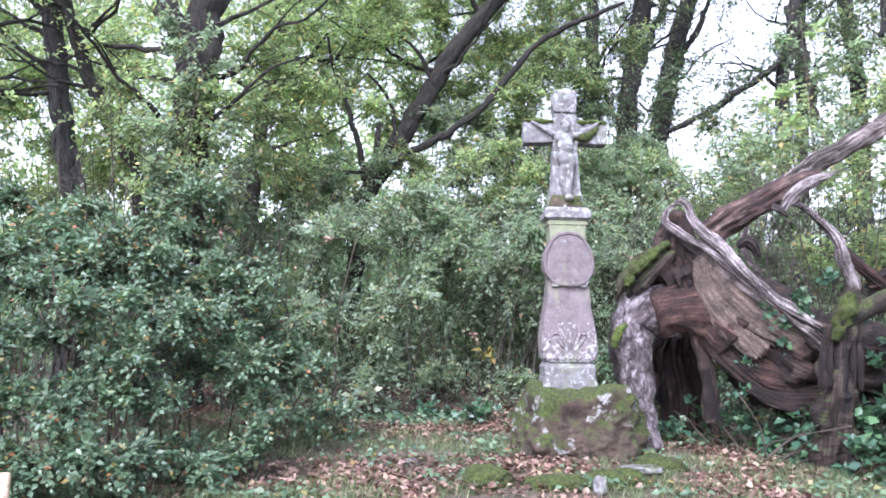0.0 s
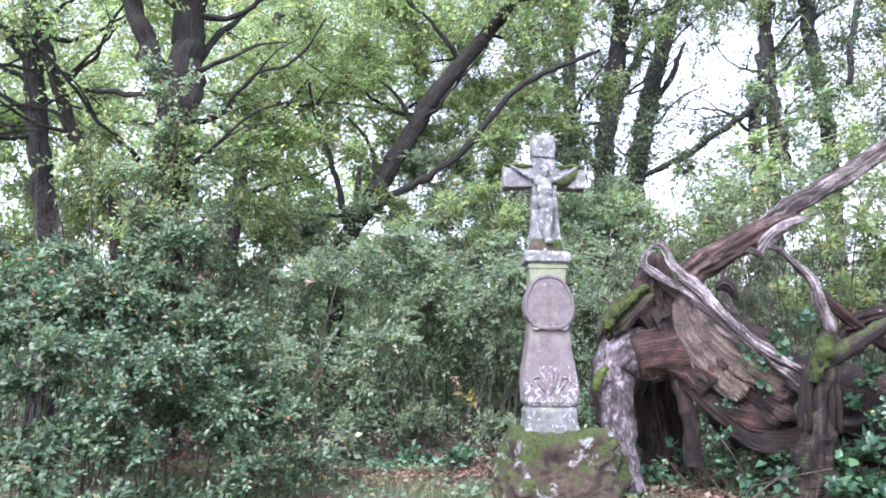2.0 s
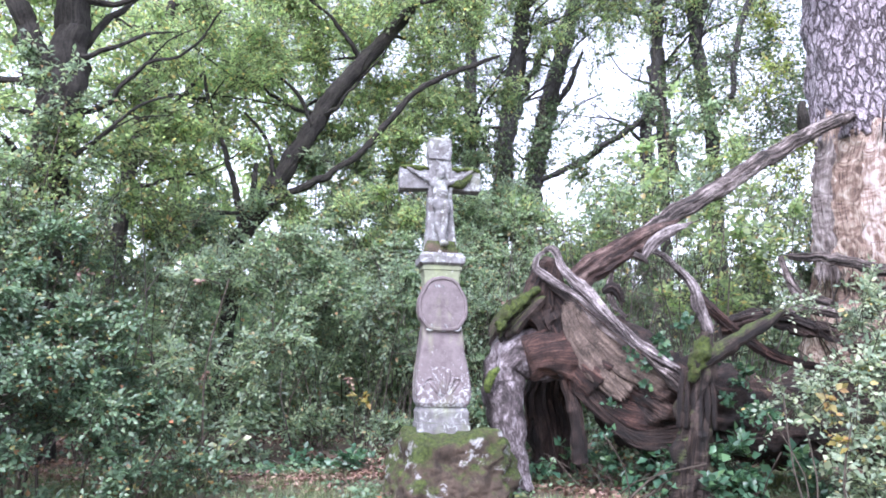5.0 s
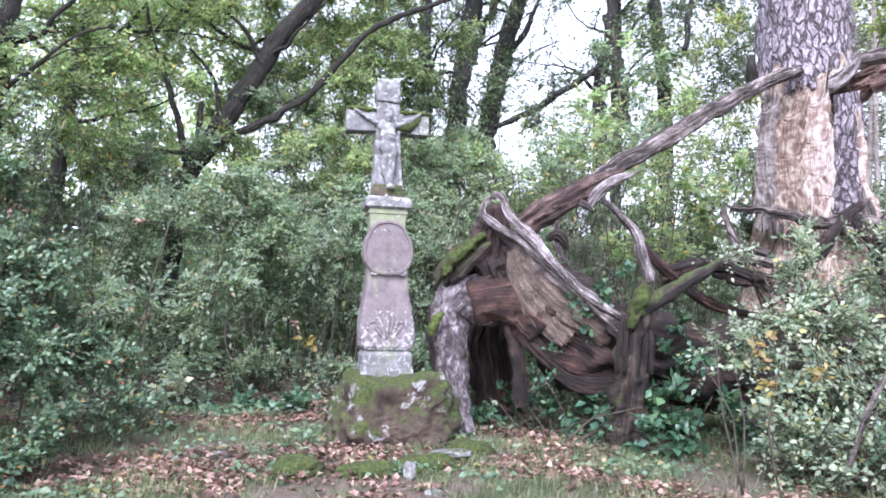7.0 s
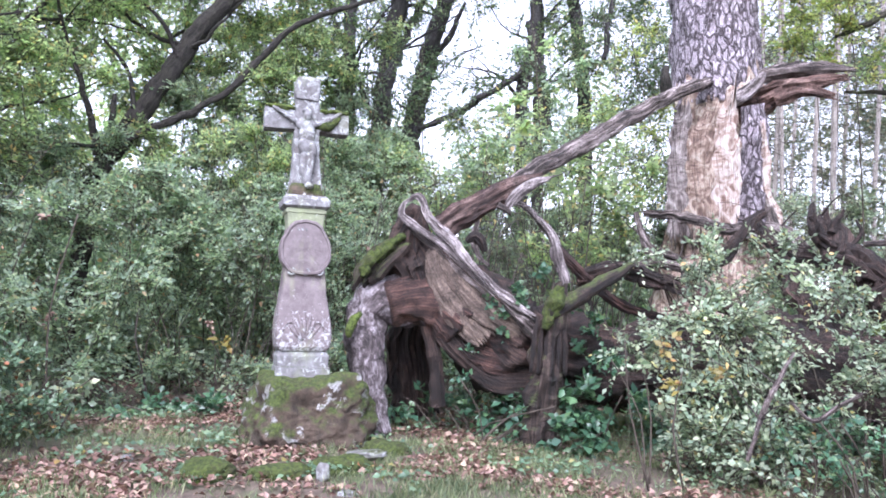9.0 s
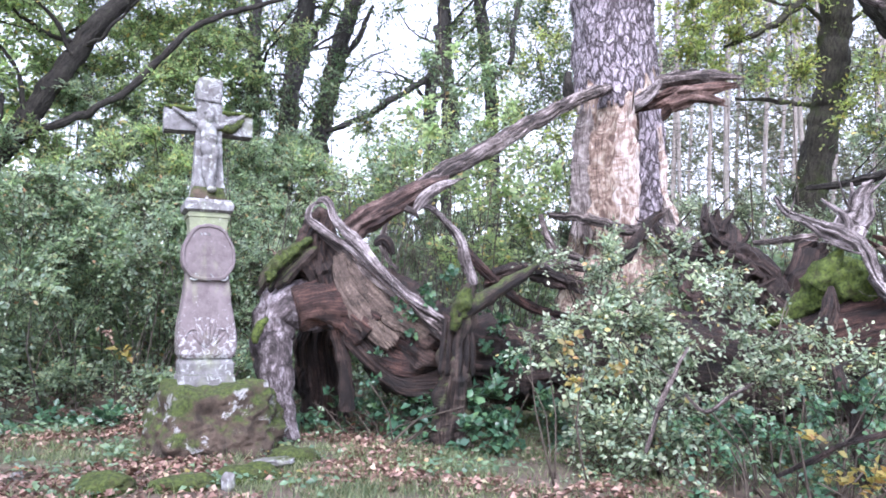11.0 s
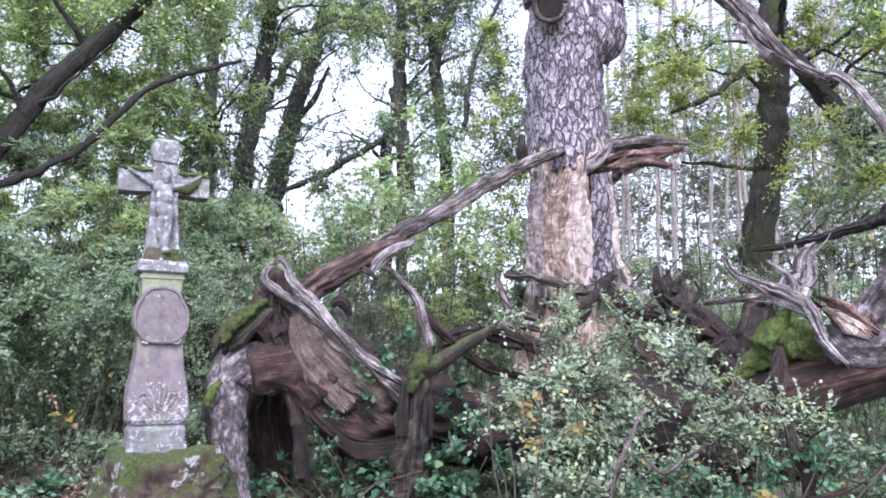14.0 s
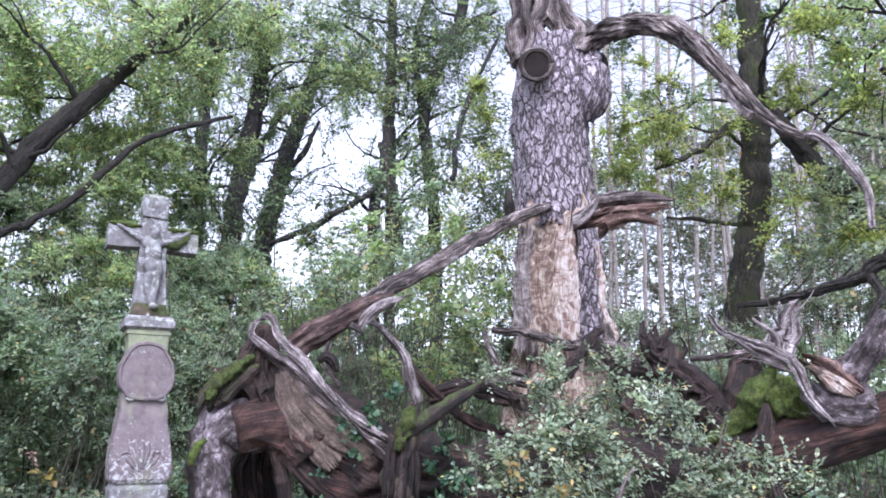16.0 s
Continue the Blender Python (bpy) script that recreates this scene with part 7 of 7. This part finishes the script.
shrub("young_tree", "leafy shoots wrapping the forked oak", [(-2.98, 8.40, 2.00, 0.306), (-2.73, 8.49, 2.33, 0.280), (-2.61, 8.63, 2.86, 0.254), (-3.13, 8.46, 2.88, 0.250), (-2.86, 8.55, 3.23, 0.222), (-2.57, 9.06, 3.36, 0.302), (-3.39, 8.57, 3.41, 0.255), (-3.14, 8.66, 3.98, 0.194), (-2.75, 9.01, 4.44, 0.237), (-3.23, 8.31, 2.42, 0.305), (-2.95, 8.73, 4.75, 0.231), (-3.26, 8.62, 4.90, 0.261), (-2.69, 8.82, 3.83, 0.263), (-3.04, 8.70, 4.26, 0.261), (-3.23, 8.63, 3.50, 0.257)], 0.065, 0.55, LEAF_WALL, 3, "young trees", 39, tau=1.9, twig_len=0.5, per=14, split=3)

shrub("thicket", "dark hazel thicket behind the cross", [(-0.09, 12.89, 4.35, 0.510), (0.54, 12.89, 4.16, 0.521), (1.27, 13.35, 4.62, 0.511), (2.34, 13.22, 4.42, 0.525), (0.24, 12.39, 3.27, 0.487), (0.98, 12.37, 3.32, 0.501), (2.32, 12.21, 3.40, 0.523), (3.09, 13.07, 3.98, 0.529), (3.46, 14.01, 4.92, 0.472), (0.63, 13.38, 5.12, 0.460), (-0.25, 12.88, 5.04, 0.472), (2.63, 14.18, 5.51, 0.470), (3.08, 12.05, 3.16, 0.486)], 0.065, 0.55, LEAF_WALL, 5, "thickets", 40, tau=2.6, twig_len=0.55, per=14, split=5, squash=0.6)

# dark interior for the pale shrubs: shade put in as dark leaves
shrub("undergrowth", "undergrowth added behind the pale shrubs, dark leaf colour for their shade", [(4.63, 6.51, 0.49, 0.279), (5.07, 6.19, 0.50, 0.303), (5.48, 5.85, 0.46, 0.298), (5.78, 5.43, 0.49, 0.262), (4.52, 7.17, 0.90, 0.240), (4.51, 5.98, 0.04, 0.232), (4.96, 5.51, 0.03, 0.249), (5.31, 5.05, 0.08, 0.216)], 0.06, 0.65, LEAF_BRAMBLE, 4, "", 41, tau=1.6, twig_len=0.35, per=10)
shrub("hazel_sapling", "sprig of larger pale green leaves in the shrub", [(3.72, 5.69, 1.10, 0.077), (4.11, 5.43, 0.97, 0.066), (3.88, 5.59, 0.82, 0.057), (5.31, 4.34, 0.61, 0.069)], 0.075, 0.7, LEAF_PALE, 2, "", 42, tau=0.8, twig_len=0.25, per=6)
shrub("beech_branch", "small branch with russet leaves in the bush", [(-1.23, 8.43, 2.36, 0.062), (0.36, 9.81, 1.37, 0.085), (1.88, 8.00, 2.18, 0.053), (-1.14, 8.54, 1.38, 0.056), (-2.05, 7.02, 2.21, 0.046)], 0.06, 0.6, LEAF_FALLEN, 1, "", 43, tau=0.9, twig_len=0.15, per=6)

# the light on these leaves is given by the pale leaf colour
shrub("young_tree", "leafy sprays at the edge of the clearing, pale colour for light on them", [(9.19, 5.83, 4.88, 0.294), (9.25, 5.36, 5.11, 0.285), (9.05, 5.69, 4.06, 0.282), (9.31, 6.37, 4.67, 0.269), (9.12, 5.19, 4.36, 0.273), (8.87, 5.94, 3.58, 0.247), (8.75, 5.41, 3.12, 0.231), (9.38, 6.78, 4.06, 0.235), (8.73, 5.06, 3.58, 0.227)], 0.075, 0.6, LEAF_PALE, 3, "young trees", 44, tau=1.0, twig_len=0.5, per=12)

shrub("privet_shrub", "pale privet twigs trailing over the dead limbs", [(5.11, 7.39, 2.31, 0.194), (5.59, 7.18, 2.42, 0.208), (5.88, 6.95, 2.34, 0.193), (6.21, 6.67, 2.33, 0.203), (6.19, 6.14, 1.97, 0.191), (4.63, 7.34, 2.19, 0.150), (4.91, 6.68, 1.96, 0.213), (5.33, 6.37, 1.84, 0.198)], 0.055, 0.62, LEAF_PALE, 4, "pale shrubs", 45, tau=1.0, twig_len=0.4, per=14)

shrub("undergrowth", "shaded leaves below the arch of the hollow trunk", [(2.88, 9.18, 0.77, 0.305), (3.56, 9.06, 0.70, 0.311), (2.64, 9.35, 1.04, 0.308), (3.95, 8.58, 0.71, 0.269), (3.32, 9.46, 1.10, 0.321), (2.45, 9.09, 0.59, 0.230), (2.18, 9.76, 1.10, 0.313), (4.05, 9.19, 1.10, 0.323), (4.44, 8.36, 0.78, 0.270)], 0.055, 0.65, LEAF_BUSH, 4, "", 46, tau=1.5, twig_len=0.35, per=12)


shrub("young_tree", "fine sprays of leaves high over the clearing", [(5.22, 16.13, 11.34, 0.746), (6.48, 15.68, 11.76, 0.759), (7.74, 15.11, 11.51, 0.691), (9.07, 14.37, 11.64, 0.622), (10.80, 11.18, 10.01, 0.546), (11.40, 10.58, 8.95, 0.471), (11.98, 9.93, 9.95, 0.470), (11.65, 7.91, 8.79, 0.508), (11.56, 7.14, 7.52, 0.471), (11.45, 6.36, 8.12, 0.541), (10.64, 11.32, 8.45, 0.475), (4.32, 16.38, 11.38, 0.739), (6.62, 16.70, 10.91, 0.644), (8.71, 15.74, 11.30, 0.580)], 0.085, 0.58, LEAF_SILHOUETTE, 2, "young trees", 53, tau=0.7, twig_len=0.7, per=14, flatness=0.7)
shrub("young_tree", "fine sprays of leaves high in the wood", [(-8.07, 13.84, 7.12, 0.944), (-7.01, 14.40, 7.85, 0.986), (-4.43, 15.39, 8.02, 0.993), (-3.13, 15.71, 9.07, 1.079), (-1.73, 16.43, 8.16, 0.995), (-0.26, 16.52, 9.15, 1.069), (1.26, 16.47, 8.52, 0.937), (-6.27, 14.74, 6.29, 0.775), (-3.82, 16.07, 6.82, 0.845), (-2.15, 16.38, 6.47, 0.736), (2.43, 16.84, 8.98, 0.768)], 0.085, 0.58, LEAF_CROWN, 2, "young trees", 54, tau=0.55, twig_len=0.7, per=14, flatness=0.7)

# ---- thin crowns before the bright sky, their backlit darkness put into the leaf colour ----
more = random.Random(8)
for label, lo, hi, zlo, zhi, count, seed in (("fine leafy sprays before the sky, darkened as silhouettes", 12, 24, 5.0, 10.0, 9, 71), ("fine leafy sprays high before the sky, darkened as silhouettes", 9, 30, 9.5, 14.0, 17, 72), ("thin leafy tops of hornbeam before the sky", -12, 11, 5.5, 12.0, 16, 73), ("leafy branches beside the bright gap, darkened as silhouettes", 22, 35, 4.5, 12.0, 24, 74), ("leafy branches behind the cross, darkened as silhouettes", 6, 13, 5.0, 11.0, 16, 75)):
    blobs = []
    for k in range(count):
        az, far = radians(more.uniform(lo, hi)), more.uniform(14.5, 19.5)
        blobs.append((far * math.sin(az), far * math.cos(az), more.uniform(zlo, zhi), more.uniform(0.5, 0.95)))
    shrub("young_tree", label, blobs, 0.085, 0.55, LEAF_SILHOUETTE, 4, "young trees", seed, "tree", tau=0.34, twig_len=0.9, per=12, flatness=0.8, clump=5)


# ---- bare brushwood in the thicket ----
def brushwood(label, x0, x1, y0, y1, count, tall, seed):
    rng = np.random.default_rng(seed)
    x, y = rng.uniform(x0, x1, count), rng.uniform(y0, y1, count)
    a = np.stack([x, y, [lie(p, q) - 0.05 for p, q in zip(x, y)]], 1)
    h = tall * rng.uniform(0.45, 1.1, count)
    sway = rng.normal(size=(count, 2)) * 0.22
    c = a + np.concatenate([sway * h[:, None], h[:, None]], 1)
    b = (a + c) / 2 + rng.normal(size=(count, 3)) * np.array([0.12, 0.12, 0.05])
    A, B, C, W = [a], [b], [c], [0.006 + 0.008 * rng.random(count)]
    for level in range(5):
        s = rng.uniform(0.25, 0.95, count)[:, None]
        base = np.where(s < 0.5, a + (b - a) * s * 2, b + (c - b) * (s * 2 - 1))
        d = rng.normal(size=(count, 3)) * np.array([1, 1, 0.5]) + np.array([0, 0, 0.45])
        d = unit(d) * rng.uniform(0.3, 0.95, count)[:, None]
        A.append(base)
        B.append(base + d * 0.5 + rng.normal(size=(count, 3)) * 0.05)
        C.append(base + d - np.array([0, 0, 0.08]))
        W.append(0.0025 + 0.0035 * rng.random(count))
    ob = twig_mesh("brushwood", np.concatenate(A), np.concatenate(B), np.concatenate(C), np.concatenate(W), TWIG_GREY, None)
    tagged(ob, label, "brushwood", "brushwood", "stuff")


brushwood("bare grey-brown stems standing in the privet thicket", -2.2, 1.0, 9.6, 11.4, 26, 2.8, 81)
brushwood("bare grey-brown stems behind the cross", 0.6, 3.0, 9.8, 11.8, 40, 3.2, 82)
brushwood("bare grey-brown stems behind the fallen limb", 3.2, 6.6, 9.0, 12.0, 110, 3.6, 83)
brushwood("bare grey-brown stems round the forked oak", -5.5, -2.2, 7.6, 9.8, 60, 3.2, 84)
brushwood("bare grey-brown stems beside the old oak", 7.8, 11.5, 6.5, 11.5, 130, 3.4, 85)

# distant wood closing the view on all sides
def far_wood(label, blobs, seed, tau, mat=LEAF_CROWN):
    t = thing("far_wood", label, "wood", "far woods")
    for x, y, z, r in blobs[1::12]:
        tube("trunk", [(x, y, lie(x, y) - 0.1, 0.14), (x + 0.2, y, z * 0.6, 0.1), (x, y, z + 1.0, 0.05)], BARK_FAR, t, sides=7, step=0.5, rough=0.15)
    foliage(t, blobs, 0.2, 0.6, mat, tau, 1.4, 12, seed, 0.3, 0.6, twigs=False)


rng = random.Random(3)
ring = []
for k in range(34):
    az = radians(-50 + 46 * k / 33)
    d = rng.uniform(21, 30)
    ring += [(math.sin(az) * d, math.cos(az) * d, z + rng.uniform(-0.5, 0.5), rng.uniform(1.3, 2.0)) for z in (1.0, 3.0, 5.5, 8.0, 11.0, 14.0)]
far_wood("green wood behind the thicket", ring, 201, 0.35)
ring = []
for k in range(20):
    az = radians(-4 + 40 * k / 19)
    d = rng.uniform(24, 32)
    ring += [(math.sin(az) * d, math.cos(az) * d, z + rng.uniform(-0.4, 0.4), rng.uniform(1.2, 1.6)) for z in (1.0, 2.6)]
far_wood("low sunlit bushes beyond the trees", ring, 202, 1.6)
ring = []
for k in range(30):
    az = radians(30 + 50 * k / 29)
    d = rng.uniform(34, 42)
    ring += [(math.sin(az) * d, math.cos(az) * d, z + rng.uniform(-0.5, 0.5), rng.uniform(1.8, 2.6)) for z in (2, 6, 10, 14)]
far_wood("conifers at the back of the stand, colour lightened for haze", ring, 203, 0.5, LEAF_SPRUCE)
for k, (a0, a1) in enumerate(((-48, -8), (-8, 30), (30, 75))):
    ring = []
    for q in range(30):
        az = radians(a0 + (a1 - a0) * q / 29)
        for z, far in ((0.9, 15), (2.0, 18), (2.9, 20)):
            d = rng.uniform(far - 1.5, far + 1.5)
            ring.append((math.sin(az) * d, math.cos(az) * d, z + rng.uniform(0, 0.5), rng.uniform(0.8, 1.1)))
    hedge = thing("thicket", "low dark thicket on the forest floor", "thicket", "thickets")
    for x, y, z, r in ring[::9]:
        tube("stem", [(x, y, lie(x, y) - 0.1, 0.03), (x + 0.1, y, z * 0.6, 0.02), (x, y, z + 0.4, 0.006)], TWIG, hedge, sides=6, step=0.3, rough=0.2)
    foliage(hedge, ring, 0.155, 0.55, LEAF_WALL, 1.7 if k < 2 else 0.8, 0.7, 14, 210 + k, shell=0.1, twigs=False)


# ---- litter and grass ----
def build_litter():
    rng = np.random.default_rng(9)
    n = 60000
    x, y = rng.uniform(-4, 6.5, n), rng.uniform(4.2, 11.5, n)
    d = np.array([noise.noise(Vector((a * 0.9, b * 0.9, 5))) + 0.5 * noise.noise(Vector((a * 3, b * 3, 2))) for a, b in zip(x, y)])
    near = np.exp(-(((x - 1.2) / 1.9) ** 2 + ((y - 6.9) / 1.2) ** 2))
    ok = rng.random(n) < np.clip(0.14 + d * 1.3 + near * 0.5, 0, 1)
    x, y = x[ok], y[ok]
    z = np.array([lie(a, b) for a, b in zip(x, y)]) + 0.02 + 0.025 * rng.random(len(x))
    c = np.stack([x, y, z], 1)
    u = rng.normal(size=(len(x), 3)) * np.array([1, 1, 0.25])
    nrm = np.array([0, 0, 1.0]) + rng.normal(size=(len(x), 3)) * 0.35
    leaf_mesh("fallen_leaves", c, u, nrm, 0.035 + 0.05 * rng.random(len(x)), 0.7, LEAF_FALLEN, None, 0.3)
    tagged(bpy.data.objects["fallen_leaves"], "pinkish brown dry leaves scattered over the grass", "leaf litter", kind="stuff")
    n = 130000
    x, y = rng.uniform(-4, 6.5, n), rng.uniform(4.0, 8.8, n)
    d = np.array([noise.noise(Vector((a * 0.7 + 9, b * 0.7, 5))) + 0.5 * noise.noise(Vector((a * 2.6, b * 2.6, 8))) for a, b in zip(x, y)])
    ok = rng.random(n) < np.clip(0.26 + d * 2.2, 0.05, 1)
    x, y = x[ok], y[ok]
    m = len(x)
    z = np.array([lie(a, b) for a, b in zip(x, y)]) - 0.01
    u = np.stack([rng.normal(size=m) * 0.5, rng.normal(size=m) * 0.5, np.ones(m)], 1)
    nrm = np.stack([rng.normal(size=m), rng.normal(size=m), 0.2 * np.ones(m)], 1)
    leaf_mesh("grass", np.stack([x, y, z], 1), u, nrm, 0.05 + 0.08 * rng.random(m), 0.07, GRASS, None, 0.1)
    n = 20000
    x, y = rng.uniform(-4.5, 6.5, n), rng.uniform(5.2, 9.5, n)
    d = np.array([noise.noise(Vector((a * 1.4 + 4, b * 1.4, 15))) for a, b in zip(x, y)])
    ok = rng.random(n) < np.clip(-0.05 + d * 1.6 + 0.14 * (y - 6.6), 0, 1)
    x, y = x[ok], y[ok]
    m2 = len(x)
    z2 = np.array([lie(a, b) for a, b in zip(x, y)]) + 0.02 + 0.07 * rng.random(m2)
    u2 = rng.normal(size=(m2, 3)) * np.array([1, 1, 0.2])
    n2 = np.array([0, -0.5, 1.0]) + rng.normal(size=(m2, 3)) * 0.3
    leaf_mesh("ground_herbs", np.stack([x, y, z2], 1), u2, n2, 0.035 + 0.04 * rng.random(m2), 0.75, LEAF_BUSH, None, 0.15)
    tagged(bpy.data.objects["ground_herbs"], "small low green herbs among the litter", "herbs", kind="stuff")
    tagged(bpy.data.objects["grass"], "short thin meadow grass", "grass", kind="stuff")


build_litter()


# ---- pale board at the edge of the clearing ----
def build_board():
    t = thing("wooden_post", "pale planed wooden post standing in the grass", "post")
    bm = bmesh.new()
    (x, y, z, r), = [(-2.21, 4.05, 0.56, 0.034)]
    g = lie(x, y) - 0.1
    bmesh.ops.create_cube(bm, size=1, matrix=Matrix.Translation((x, y, (g + z) / 2)) @ Matrix.Rotation(radians(20), 4, "Z") @ Matrix.Diagonal((0.075, 0.05, z - g, 1)))
    bmesh.ops.bevel(bm, geom=bm.edges[:], offset=0.005, segments=2, affect="EDGES")
    part("post", bm, POST_WOOD, t, smooth=False)


POST_WOOD = bare_wood("pale_post_wood", [(0.35, (0.34, 0.27, 0.19)), (0.65, (0.5, 0.42, 0.31))], 40.0, 2.0, 0.003)
build_board()
